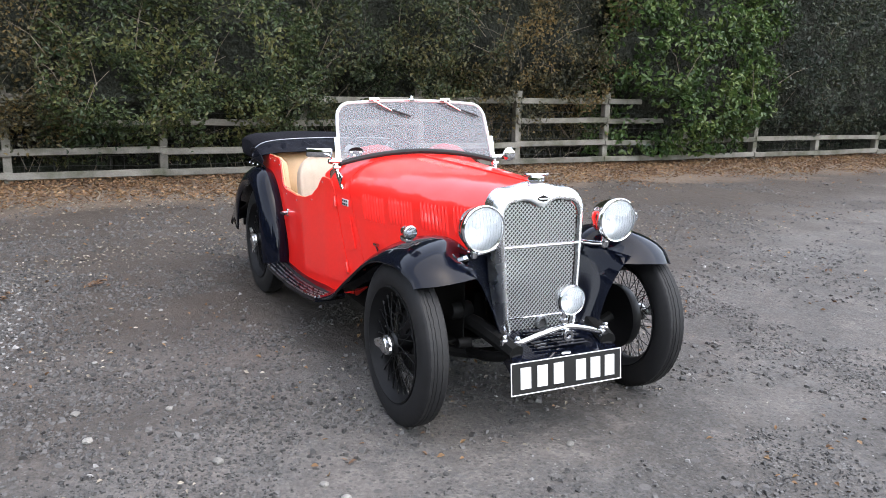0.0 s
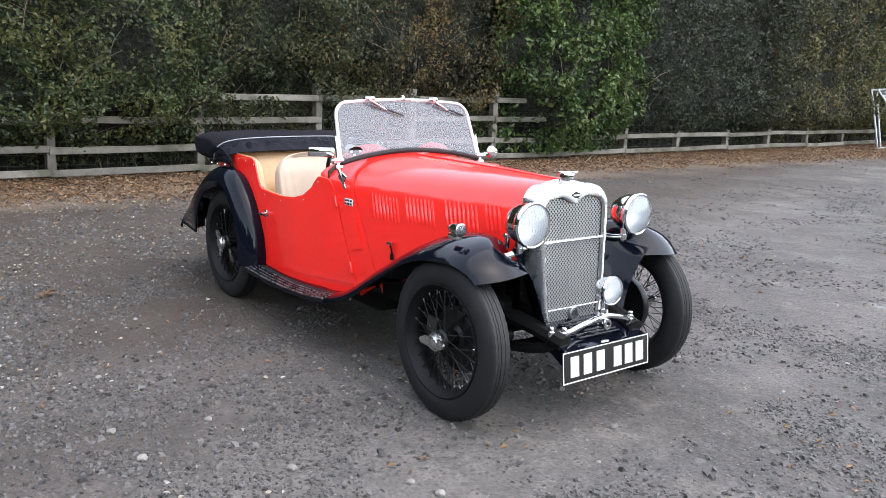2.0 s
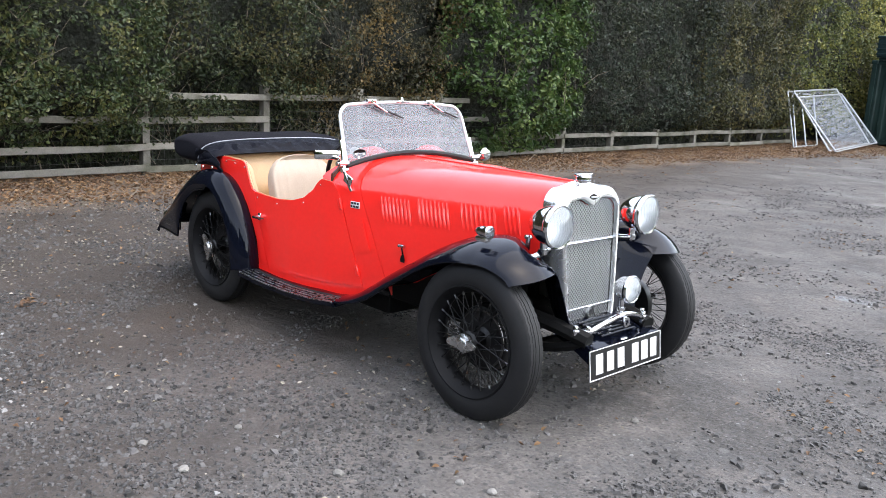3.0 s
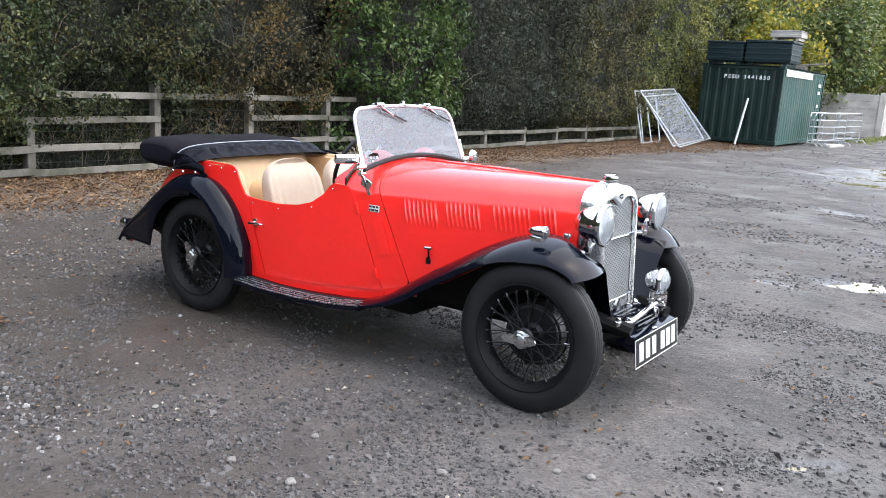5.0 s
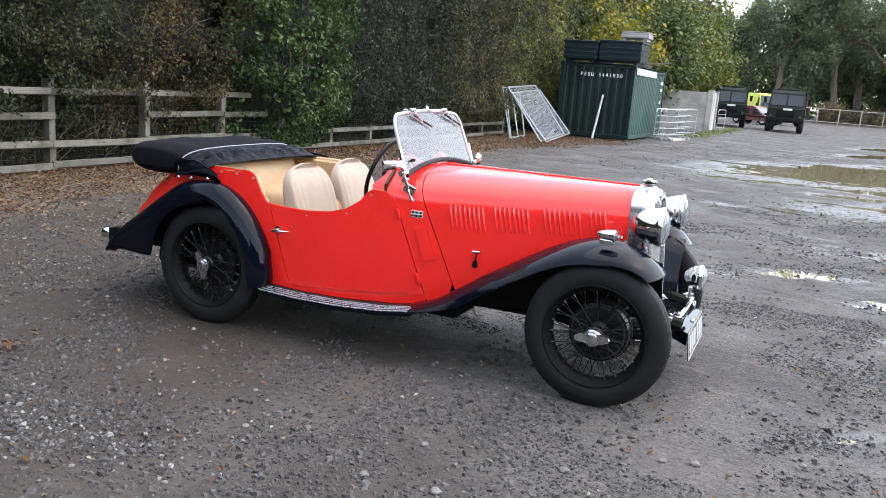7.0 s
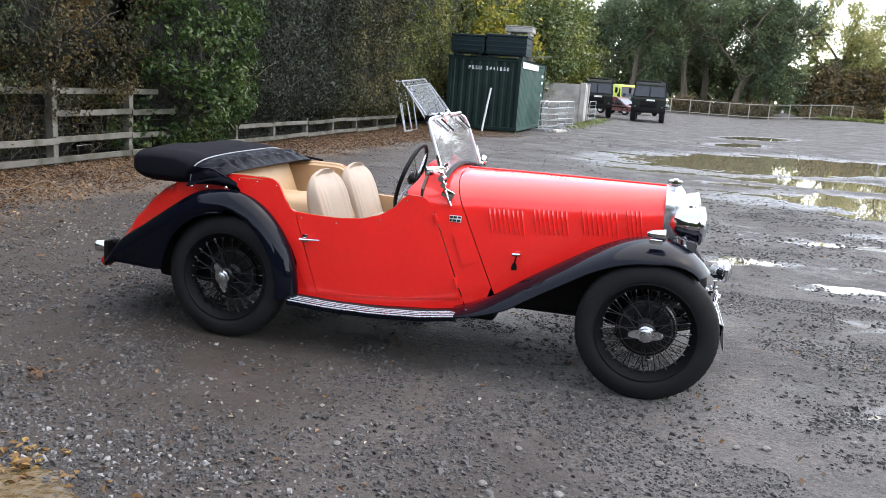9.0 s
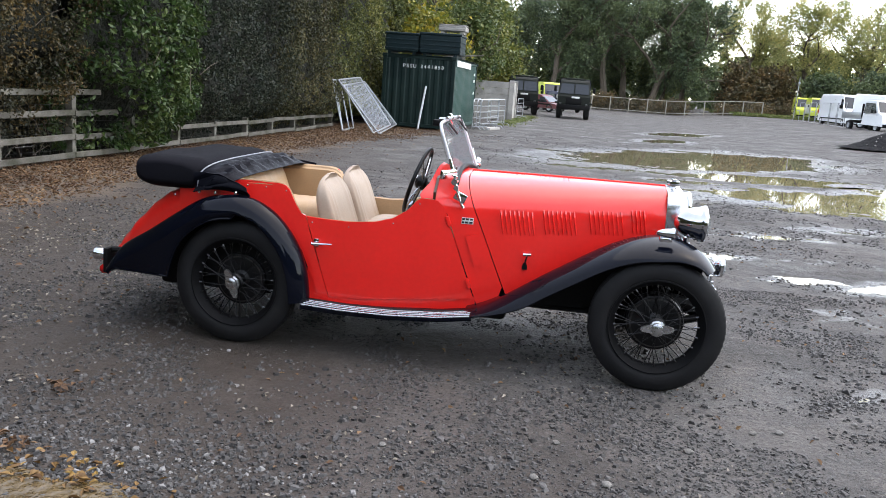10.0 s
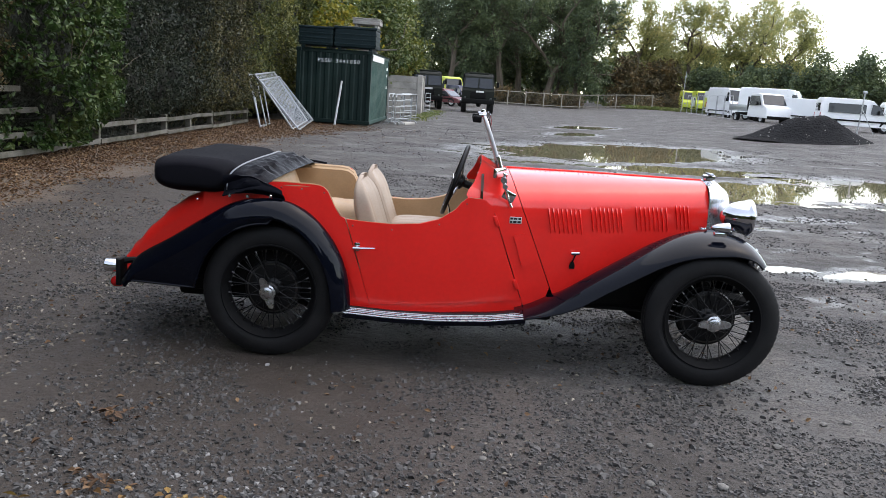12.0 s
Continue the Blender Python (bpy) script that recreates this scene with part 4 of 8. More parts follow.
mesh_panel(3.3, 1.70, frame_from((-6.03, 18.53, 0.02), (-0.065, 0.997, 0.042), (-0.65, -0.074, 0.756)), "galvanised wire mesh panel leaning at a slant")
mesh_panel(3.2, 1.80, frame_from((-6.22, 18.60, 0.02), (-0.065, 0.997, 0.036), (-0.60, -0.05, 0.80)), "galvanised wire mesh panel leaning behind another")
mesh_panel(0.75, 1.47, frame_from((-7.14, 18.58, 0.02), (0.0, 1.0, 0.0), (-0.36, 0.1, 1.41)), "narrow bare galvanised frame leaning on the hedge", wires=False)
mesh_panel(1.5, 1.40, frame_from((-7.22, 18.9, 0.02), (-0.05, 1.0, 0.0), (-0.30, 0.05, 1.38)), "bare galvanised frame leaning on the hedge", wires=False)

# crowd barriers by the container's side
barrier = thing("crowd_barrier", "galvanised steel crowd barrier standing on the yard", "barrier", "barriers by the container", (-4.05, 29.6, 0))
W2 = 2.25
tube_pts = [(0, 0, 0.12), (0, 0, 1.0), (0.1, 0, 1.1), (W2 - 0.1, 0, 1.1), (W2, 0, 1.0), (W2, 0, 0.12)]
part("frame", tube(bmesh.new(), tube_pts, 0.021, sides=8), GALV, barrier)
for z in (0.2, 0.42, 0.64, 0.86):
    part("cross_bar", rod(bmesh.new(), (0, 0, z), (W2, 0, z), 0.012, segments=6), GALV, barrier)
for x in (0.15, W2 - 0.15):
    part("foot", tube(bmesh.new(), [(x, -0.3, 0.02), (x, -0.2, 0.12), (x, 0.2, 0.12), (x, 0.3, 0.02)], 0.018, sides=6), GALV, barrier)
barrier.matrix_basis = pose(-4.2, 25.45, 0, 0, 0, 90)
for m in (pose(-4.08, 25.6, 0, 0, 0, 83), pose(-3.97, 25.9, 0, 0, 0, 79), pose(-4.0, 28.7, 0, 0, 0, 84), pose(-3.92, 28.9, 0, 0, 0, 80), pose(-3.62, 40.4, 0, 0, 0, 86)):
    copy_thing(barrier, m)
slabs = part("kerb_stone", boxed((0.9, 0.35, 0.1), Matrix.Translation((0, 0, 0.045)), 0.015), CONCRETE)
slabs.matrix_basis = pose(-3.62, 26.6, 0, 0, 0, 70)
tagged(slabs, "pale concrete kerb lying by the barriers", "kerb")

# panel wall of sleepers
wall = tagged(new("wall_panels"), "grey timber panel wall of stacked boards", "wall", kind="structure")
for j in range(6):
    b = part("board", boxed((0.16, 2.2, 0.31), Matrix.Translation((-3.85, 39.0, 0.16 + 0.318 * j)), 0.012), CONCRETE, wall, smooth=False)
    b2 = part("board", boxed((3.6, 0.16, 0.31), Matrix.Translation((-5.74, 37.85, 0.16 + 0.318 * j)), 0.012), CONCRETE, wall, smooth=False)
for x, y in ((-3.82, 37.83), (-7.5, 37.83), (-3.82, 40.2)):
    part("post", boxed((0.26, 0.24, 2.0), Matrix.Translation((x, y, 1.0)), 0.015), CONCRETE, wall, smooth=False)


# ---- the car: front axle at x = 0, rear axle at x = -2.344, centre line y = 0 ----
car = thing("vintage_car", "bright red open vintage sports tourer with black wings", "car", at=(0, 0, 0))
HUB = 0.343

WIDTH = [(-3.27, 0.30), (-3.1, 0.385), (-2.85, 0.475), (-2.6, 0.525), (-2.35, 0.543), (-2.0, 0.548), (-1.6, 0.54), (-1.3, 0.512), (-1.1, 0.478), (-0.9, 0.44), (-0.7, 0.40), (-0.45, 0.345), (-0.2, 0.285), (0.0, 0.236), (0.05, 0.228)]
TOP = [(-1.36, 1.034), (-1.12, 1.024), (-0.6, 1.028), (0.05, 1.029)]


FRONT_CROWN = [(-1.03, 0.300), (-0.95, 0.324), (-0.86, 0.370), (-0.76, 0.437), (-0.64, 0.517), (-0.5, 0.602), (-0.33, 0.702), (-0.18, 0.770), (-0.04, 0.803), (0.07, 0.800), (0.17, 0.766), (0.245, 0.714), (0.292, 0.658)]
REAR_CROWN = [(-3.180, 0.338), (-3.095, 0.452), (-2.9, 0.575), (-2.72, 0.695), (-2.56, 0.79), (-2.42, 0.823), (-2.28, 0.818), (-2.16, 0.765), (-2.06, 0.672), (-1.985, 0.56), (-1.94, 0.44), (-1.92, 0.33), (-1.915, 0.26)]


def flank(x, z):
    """Half width of the body at height z, below the shoulder."""
    return along(WIDTH, x) * (1 - 0.16 * max(0.0, 0.62 - z) ** 2 - 0.10 * max(0.0, z - 0.62) ** 2)


def arch(x, a, power=2.5, drop=0.21):
    """A point of the bonnet's upper half: a = 0 at the shoulder, 1 on the centre line."""
    t = a * math.pi / 2
    zt = along(TOP, x)
    w = flank(x, zt - drop)
    return w * math.cos(t) ** (2 / power), zt - drop + drop * math.sin(t) ** (2 / power)


def bonnet_edge(z):
    return -1.115 + (1.05 - z) * 0.433


def section(x, zb, n_side=8, n_top=14):
    """(half width, height) from the lower edge up to the centre line."""
    zs = along(TOP, x) - 0.21
    low = [(flank(x, zb + (zs - zb) * k / n_side), zb + (zs - zb) * k / n_side) for k in range(n_side)]
    return low + [arch(x, k / n_top) for k in range(n_top + 1)]


def both(bm):
    """Adds the mirror image on the other side of the car."""
    made = bmesh.ops.duplicate(bm, geom=bm.verts[:] + bm.edges[:] + bm.faces[:])
    bmesh.ops.transform(bm, matrix=MIRROR, verts=[g for g in made["geom"] if isinstance(g, bmesh.types.BMVert)])
    return bm


def carpart(name, bm, mat, label="", parent=None, smooth=True):
    return part(name, bm, mat, parent or car, label, smooth)


def pair(name, make, mat, label="", smooth=True):
    """The same part on both sides of the car, as two meshes; make(s) builds it, s = -1 on the right."""
    return [carpart(name, make(s), mat, label, smooth=smooth) for s in (-1, 1)]


# bonnet: two halves with a centre hinge
def bonnet_half(s):
    bm = bmesh.new()
    rows = []
    for k in range(25):
        f = k / 24
        row = []
        for j in range(23):
            x = 0.028
            for _ in range(3):
                ring = section(x, 0.335 + 0.337 * f ** 1.2)
                z = ring[j][1]
                x = bonnet_edge(z) + 0.003 + (0.028 - bonnet_edge(z)) * f
            row.append(Vector((x, s * max(ring[j][0], 0.004), z)))
        rows.append(row)
    loft(bm, rows)
    return thick(bm, -0.006 if s > 0 else 0.006)


bonnets = pair("bonnet_half", bonnet_half, RED)
carpart("bonnet_hinge", tube(bmesh.new(), [(x, 0, along(TOP, x) + 0.003) for x in (0.03, -0.3, -0.6, -0.9, -1.11)], 0.005, sides=8), RED, "red painted piano hinge")


# louvres pressed into the bonnet sides and top
def louvre(length, wide, high):
    bm = bmesh.new()
    rows = []
    for k in range(9):
        f = k / 8
        e = math.sin(math.pi * f) ** 0.35 if 0 < f < 1 else 0.0
        rows.append([Vector((wide * (q / 4 - 0.5), length * (f - 0.5), high * e * (0, 0.35, 0.75, 1.0, 0.0)[q] - 0.0015)) for q in range(5)])
    loft(bm, rows)
    return bm


lv = part("louvre", louvre(0.145, 0.0120, 0.0105), RED, bonnets[0])
lv_mesh = lv.data
bpy.data.objects.remove(lv)
for s, half in ((-1, bonnets[0]), (1, bonnets[1])):
    for x0, x1, count, z0 in ((-0.872, -0.70, 8, 0.787), (-0.637, -0.469, 8, 0.802), (-0.385, -0.208, 8, 0.817), (-0.152, -0.083, 4, 0.833)):
        for k in range(count):
            x = x0 + (x1 - x0) * k / (count - 1)
            y, y2 = flank(x, z0), flank(x + 0.02, z0)
            lean = Vector((0.022, 0, -0.108)).normalized()
            out = Vector(((y - y2) / 0.02, s, 0)).normalized()
            lean = (lean - out * lean.dot(out)).normalized()
            xd = lean.cross(out)
            m = Matrix((xd, lean, out)).transposed().to_4x4()
            m.translation = (x, s * y, z0)
            ob = new("louvre", lv_mesh)
            ob.parent = half
            ob.matrix_basis = m
    for x0, x1, count in ((-0.95, -0.78, 7), (-0.70, -0.53, 7)):
        for k in range(count):
            x = x0 + (x1 - x0) * k / (count - 1)
            ob = new("louvre", lv_mesh)
            ob.parent = half
            ob.matrix_basis = Matrix.Translation((x, s * 0.075, along(TOP, x) - 0.0015)) @ Matrix.Diagonal((0.8, 0.6, 0.45, 1))

# bonnet catches
for s in (-1, 1):
    x, z = -0.728, 0.568
    y = s * (flank(x, z) + 0.004)
    bm = bmesh.new()
    slab(bm, [(-0.014, -0.018), (0.014, -0.018), (0.015, 0.0), (0.008, 0.02), (-0.008, 0.02), (-0.015, 0.0)], 0.004, Matrix.Translation((x, y + s * 0.001, z - 0.02)) @ Matrix.Rotation(radians(90 if s < 0 else -90), 4, "X"))
    catch = carpart("bonnet_catch", bm, CHASSIS, "black catch plate")
    bm = rod(bmesh.new(), (x, y, z), (x + 0.01, y + s * 0.02, z + 0.045), 0.006)
    rod(bm, (x - 0.012, y + s * 0.022, z + 0.05), (x + 0.032, y + s * 0.022, z + 0.053), 0.009)
    part("catch_handle", bm, CHROME, catch, "chrome T handle")

# black edge line where the bonnet meets the scuttle, and the hidden inner bulkhead
bm = bmesh.new()
rows = []
for x_off in (-0.0005, 0.0035):
    row = []
    for j in range(23):
        x = -1.1
        for _ in range(3):
            ring = section(x, 0.40)
            x = bonnet_edge(ring[j][1]) + x_off
        row.append(Vector((x, -(ring[j][0] - 0.005), ring[j][1] - (0.004 if j > 12 else 0))))
    rows.append(row)
loft(bm, rows)
both(bm)
carpart("bonnet_tape", bm, CHASSIS, "black webbing under the bonnet edge")


# scuttle, with a raised hump before each seat
def hump(x, y):
    rise = smooth((-1.13 - x) / 0.16)
    return rise * 0.062 * math.exp(-((abs(y) - 0.25) / 0.135) ** 4)


def crown_x(z):
    """How far forward the front wing lies at height z."""
    return along([(zz, xx) for xx, zz in FRONT_CROWN[:8]], z)


def scuttle_half(s):
    bm = bmesh.new()
    rows = []
    for k in range(15):
        f = k / 14
        row = []
        for j in range(23):
            x = -1.15
            for _ in range(3):
                ring = section(x, 0.285)
                z = ring[j][1]
                if z < 0.84:
                    back = -1.185 + (0.833 - z) * 0.39
                else:
                    back = -1.185 - 0.155 * smooth((z - 0.83) / 0.07) + 0.085 * smooth((z - 0.9) / 0.14)
                x = max(min(bonnet_edge(z) - 0.002, crown_x(z) + 0.01 + 0.06 * smooth((z - 0.31) / 0.1)), back + 0.012)
                x = x + (back + 0.002 - x) * f
            y = ring[j][0]
            row.append(Vector((x, s * y, z + (hump(x, y) if j > 9 else 0))))
        rows.append(row)
    loft(bm, rows)
    return thick(bm, 0.012 if s > 0 else -0.012)


scuttles = pair("scuttle", scuttle_half, RED)


# doors
DOOR_TOP = [(-1.985, 0.737), (-1.85, 0.729), (-1.72, 0.726), (-1.58, 0.738), (-1.48, 0.765), (-1.40, 0.815), (-1.345, 0.878), (-1.325, 0.893), (-1.24, 0.889), (-1.20, 0.868), (-1.176, 0.82), (-1.165, 0.79)]


def door_front(z):
    return -1.1865 + (0.833 - z) * 0.39


def door_rear(z):
    return -1.968 + (0.734 - z) * 0.332


def door_low(x):
    return 0.279 + 0.066 * smooth((x + 1.9) / 1.1)


def door_panel(s):
    bm = bmesh.new()
    rows = []
    for k in range(37):
        u = k / 36
        row = []
        for j in range(13):
            v = j / 12
            z = 0.6
            for _ in range(6):
                x = door_rear(z) + (door_front(z) - door_rear(z)) * u
                low = door_low(x)
                z = low + (along(DOOR_TOP, x) - low) * v
            row.append(Vector((x + (0.003 if u == 0 else -0.002 if u == 1 else 0), s * (flank(x, z) + 0.002), z)))
        rows.append(row)
    loft(bm, rows)
    return thick(bm, 0.02 if s > 0 else -0.02)


doors = pair("door", door_panel, RED)
for s, door in zip((-1, 1), doors):
    for z in (0.775, 0.43):
        x = door_front(z) - 0.002
        bm = boxed((0.022, 0.014, 0.06), Matrix.Translation((x, s * (flank(x, z) + 0.008), z)) @ Matrix.Rotation(radians(-21), 4, "Y"), 0.004)
        part("hinge", bm, RED, door)
    x, z = -1.90, 0.592
    y = s * (flank(x, z) + 0.004)
    bm = boxed((0.03, 0.012, 0.045), Matrix.Translation((x, y, z)), 0.004)
    rod(bm, (x, y, z), (x, y + s * 0.035, z), 0.008)
    tube(bm, [(x - 0.018, y + s * 0.034, z - 0.002), (x + 0.03, y + s * 0.038, z), (x + 0.075, y + s * 0.036, z + 0.003), (x + 0.098, y + s * 0.032, z + 0.004)], 0.009, sides=8, r_end=0.004)
    part("handle", bm, CHROME, door, "chrome lever handle")
    # tan trim and roll along the inside of the door
    bm = bmesh.new()
    rows = []
    for k in range(25):
        u = 0.02 + 0.96 * k / 24
        x = -1.97 + 0.73 * u
        zt = along(DOOR_TOP, x) - 0.006
        rows.append([Vector((x, s * (flank(x, z) - 0.026), z)) for z in (0.32, 0.5, zt)] + [Vector((x, s * (flank(x, zt) - 0.008), zt + 0.004))])
    loft(bm, rows)
    part("trim_panel", thick(bm, 0.004), TAN, door, "tan leather trim panel")
    for x in (-1.93, -1.72, -1.47, -1.33):
        z = along(DOOR_TOP, x) - 0.03
        bm = lathe(bmesh.new(), [(0.0, 0.004), (0.0035, 0.0035), (0.0055, 0.0)], Matrix.Translation((x, s * (flank(x, z) + 0.001), z)) @ Matrix.Rotation(radians(90 if s < 0 else -90), 4, "X"), 10)
        part("press_stud", bm, CHROME, door, "chrome press stud")

# rear quarters and tail
QUARTER_TOP = [(-3.255, 0.385), (-3.2, 0.475), (-3.06, 0.612), (-2.96, 0.708), (-2.85, 0.782), (-2.7, 0.855), (-2.5, 0.895), (-2.33, 0.908), (-2.13, 0.907), (-2.085, 0.895), (-2.06, 0.86), (-2.035, 0.80), (-2.005, 0.752), (-1.985, 0.739)]


def quarter(s):
    bm = bmesh.new()
    rows = []
    for k in range(33):
        u = k / 32
        row = []
        for j in range(13):
            v = j / 12
            z = 0.6
            for _ in range(8):
                x = -2.75 + (door_rear(min(z, 0.75)) - 0.004 - (0.02 if z > 0.76 else 0) + 2.75) * u
                if z > 0.76:
                    x = -2.75 + (door_rear(0.735) - 0.004 + 2.75) * u
                zb = max(0.268, along(REAR_CROWN, x) - 0.024) if x > -2.5 else along(REAR_CROWN, x) - 0.024
                z = zb + (along(QUARTER_TOP, x) - zb) * v
            row.append(Vector((x, s * flank(x, z), z)))
        rows.append(row)
    loft(bm, rows)
    return thick(bm, 0.016 if s > 0 else -0.016)


pair("rear_quarter", quarter, RED)
bm = bmesh.new()
rows = []
for k in range(19):
    x = -2.742 - (3.262 - 2.742) * k / 18
    zt, w = along(QUARTER_TOP, x), along(WIDTH, x)
    zb = max(along(REAR_CROWN, x) - 0.024, 0.30)
    r = min(0.10, (zt - zb) * 0.5)
    row = []
    for j in range(7):
        z = zb + (zt - r - zb) * j / 6
        row.append(Vector((x, -flank(x, z), z)))
    for j in range(1, 9):
        a = j / 8 * math.pi / 2
        row.append(Vector((x, -(flank(x, zt - r) - r + r * math.cos(a)), zt - r + r * math.sin(a))))
    row += [Vector((x, -(w - r) * q, zt)) for q in (0.6, 0.25)]
    rows.append(row + [Vector((p.x, -p.y, p.z)) for p in row[::-1]])
made = loft(bm, rows)
bm.faces.new(made[-1])
carpart("tail", bm, RED)
for s in (-1, 1):
    for x in (-2.09, -2.21, -2.32):
        z = along(QUARTER_TOP, x) - 0.028
        carpart("press_stud", lathe(bmesh.new(), [(0.0, 0.004), (0.0035, 0.0035), (0.0055, 0.0)], Matrix.Translation((x, s * (flank(x, z) + 0.001), z)) @ Matrix.Rotation(radians(90 if s < 0 else -90), 4, "X"), 10), CHROME, "chrome press stud")
for x in (-2.62, -2.79):
    z = along(QUARTER_TOP, x) - 0.035
    carpart("press_stud", lathe(bmesh.new(), [(0.0, 0.005), (0.0045, 0.0045), (0.007, 0.0)], Matrix.Translation((x, -(flank(x, z) - 0.012), z)) @ Matrix.Rotation(radians(75), 4, "X"), 10), CHROME, "chrome press stud")

# access hatch and enamel flag badges on the scuttle sides
for s, side in zip((-1, 1), scuttles):
    xs = [(-1.066, 0.70), (-1.004, 0.716), (-0.945, 0.552), (-1.007, 0.532)]
    bm = bmesh.new()
    rows = [[Vector((x + (x2 - x) * q / 3, s * (flank(x + (x2 - x) * q / 3, z) + 0.0095), z + (z2 - z) * q / 3)) for q in range(4)] for (x, z), (x2, z2) in ((xs[0], xs[3]), (xs[1], xs[2]))]
    loft(bm, rows)
    part("hatch", thick(bm, -0.004 if s > 0 else 0.004), RED, side)
    x, z = -1.062, 0.785
    y = flank(x, z) + 0.002
    turn = Matrix.Translation((x, s * y, z)) @ Matrix.Rotation(radians(8), 4, "Z")
    badge = part("flag_badge", boxed((0.066, 0.004, 0.036), turn, 0.001), PLATE_WHITE, side, "small white enamel badge with dark marks")
    for wide, dx, dz in ((0.016, -0.022, 0.009), (0.018, -0.001, 0.009), (0.015, 0.021, 0.009), (0.012, -0.025, -0.009), (0.02, -0.005, -0.009), (0.018, 0.019, -0.009)):
        part("dark_mark", boxed((wide, 0.006, 0.011), turn @ Matrix.Translation((dx, 0, dz))), PLATE_BLACK, badge)

# ---- wings ----

def wing(s, crown, inner, outer, n, lift, drop, tip=False, dip=lambda f: 0.55, skirt=None):
    """A domed wing swept along its crown line; inner(x) is where it meets the body."""
    line = spline([(x, 0, z) for x, z in crown], n)
    bm = bmesh.new()
    rows = []
    for k, p in enumerate(line):
        d = (line[min(k + 1, n)] - line[max(k - 1, 0)]).normalized()
        nrm = Vector((-d.z, 0, d.x))
        if nrm.z < 0 and abs(d.z) < 0.99:
            nrm = -nrm
        f = k / n
        yi, yo = inner(p.x, f), outer(p.x, f)
        row = []
        for q in range(17):
            if q < 6:
                t = 0.46 * q / 6
                fall = lift * 0.8 * (1 - t / 0.46) ** 2 * dip(f)
            else:
                roll = radians(82) * (q - 6) / 10
                t = 0.46 + 0.54 * math.sin(roll) / math.sin(radians(82))
                u = math.sin(roll) / math.sin(radians(82))
                fall = (lift + drop) * (0.35 * u ** 1.3 + 0.65 * (1 - math.cos(roll)) / (1 - math.cos(radians(82))))
            y = yi + (yo - yi) * t
            if tip:
                fall *= 1.08 + 0.27 * smooth((f - 0.5) / 0.3) - 0.6 * smooth((f - 0.76) / 0.24) - 0.85 * smooth((0.24 - f) / 0.24)
            else:
                fall *= 1 - 0.3 * smooth((0.12 - f) / 0.12)
            at = k
            if tip:
                at = k - smooth((f - 0.6) / 0.4) * (1.3 * (1 - t) ** 1.8 + 1.1 * t ** 3)
            i0 = min(int(at), n - 1)
            base = line[i0].lerp(line[i0 + 1], at - i0)
            row.append(Vector((base.x, s * y, base.z)) - nrm * fall)
        if skirt:
            lip = row[-1]
            foot = min(lip.z - 0.003, skirt(lip.x))
            row += [Vector((lip.x, lip.y - s * 0.012 * g * g, lip.z + (foot - lip.z) * g)) for g in (0.25, 0.5, 0.75, 1.0)]
        rows.append(row)
    loft(bm, rows)
    edge = [r[-1] + Vector((0, 0, -0.002)) for r in rows]
    thick(bm, 0.006)
    tube(bm, edge, 0.0065, sides=6)
    return bm


def front_inner(x, f):
    if x < -0.25:
        return along(WIDTH, x) - 0.006
    return along(WIDTH, x) - 0.006 + 0.155 * smooth((x - 0.0) / 0.2)


def front_outer(x, f):
    return 0.665 - 0.02 * smooth((x - 0.2) / 0.1) - 0.01 * smooth((-x - 0.7) / 0.3)


pair("front_wing", lambda s: wing(s, FRONT_CROWN, front_inner, lambda x, f: front_outer(x, f) + (0.025 if s > 0 else 0.0), 52, 0.052, 0.024, True, lambda f: 0.1 + 1.3 * smooth((f - 0.1) / 0.2) + 1.3 * smooth((f - 0.55) / 0.2) - 2.1 * smooth((f - 0.84) / 0.16)), BLACK)
def rear_lip(x):
    """Lower edge of the rear wing behind the axle: round the tyre, then level to the tail."""
    if x > -2.352:
        return 9.0
    return max(0.335, 0.328 + math.sqrt(max(0.0, 0.376 ** 2 - (x + 2.352) ** 2)))


pair("rear_wing", lambda s: wing(s, REAR_CROWN, lambda x, f: min(along(WIDTH, x) - 0.015, 0.53), lambda x, f: 0.69 - 0.05 * smooth((-x - 2.7) / 0.46), 56, 0.05, 0.04, skirt=rear_lip), BLACK)


# aprons that carry the front wings down beside the radiator, and dark splash plates behind
def front_apron_side(s):
    outer = spline([(0.250, 0.420, 0.705), (0.255, 0.370, 0.66), (0.250, 0.332, 0.60), (0.250, 0.297, 0.53), (0.255, 0.268, 0.45), (0.27, 0.245, 0.39)], 20)
    inner = spline([(0.045, 0.222, 0.765), (0.050, 0.217, 0.68), (0.070, 0.205, 0.57), (0.10, 0.19, 0.47), (0.15, 0.185, 0.39)], 20)
    bm = bmesh.new()
    rows = []
    for a, b in zip(outer, inner):
        rows.append([Vector((a.x + (b.x - a.x) * q ** 0.8 - 0.03 * math.sin(math.pi * q), s * (a.y + (b.y - a.y) * q), a.z + (b.z - a.z) * q)) for q in (k / 8 for k in range(9))])
    loft(bm, rows)
    return thick(bm, 0.004)


pair("wing_apron", front_apron_side, BLACK)


def splash_plate(s):
    bm = bmesh.new()
    rows = []
    for k in range(12):
        x = 0.06 - 0.84 * k / 11
        top = along(FRONT_CROWN, x) - 0.022 - 0.06 * smooth((x + 0.85) / 0.25)
        wide = max(0.33, along(WIDTH, x) + 0.012)
        rows.append([Vector((x, s * (wide - 0.003 * (q / 6) ** 1.5), top + (0.33 - top) * q / 6)) for q in range(7)])
    loft(bm, rows)
    return thick(bm, 0.004)


pair("splash_plate", splash_plate, CHASSIS)


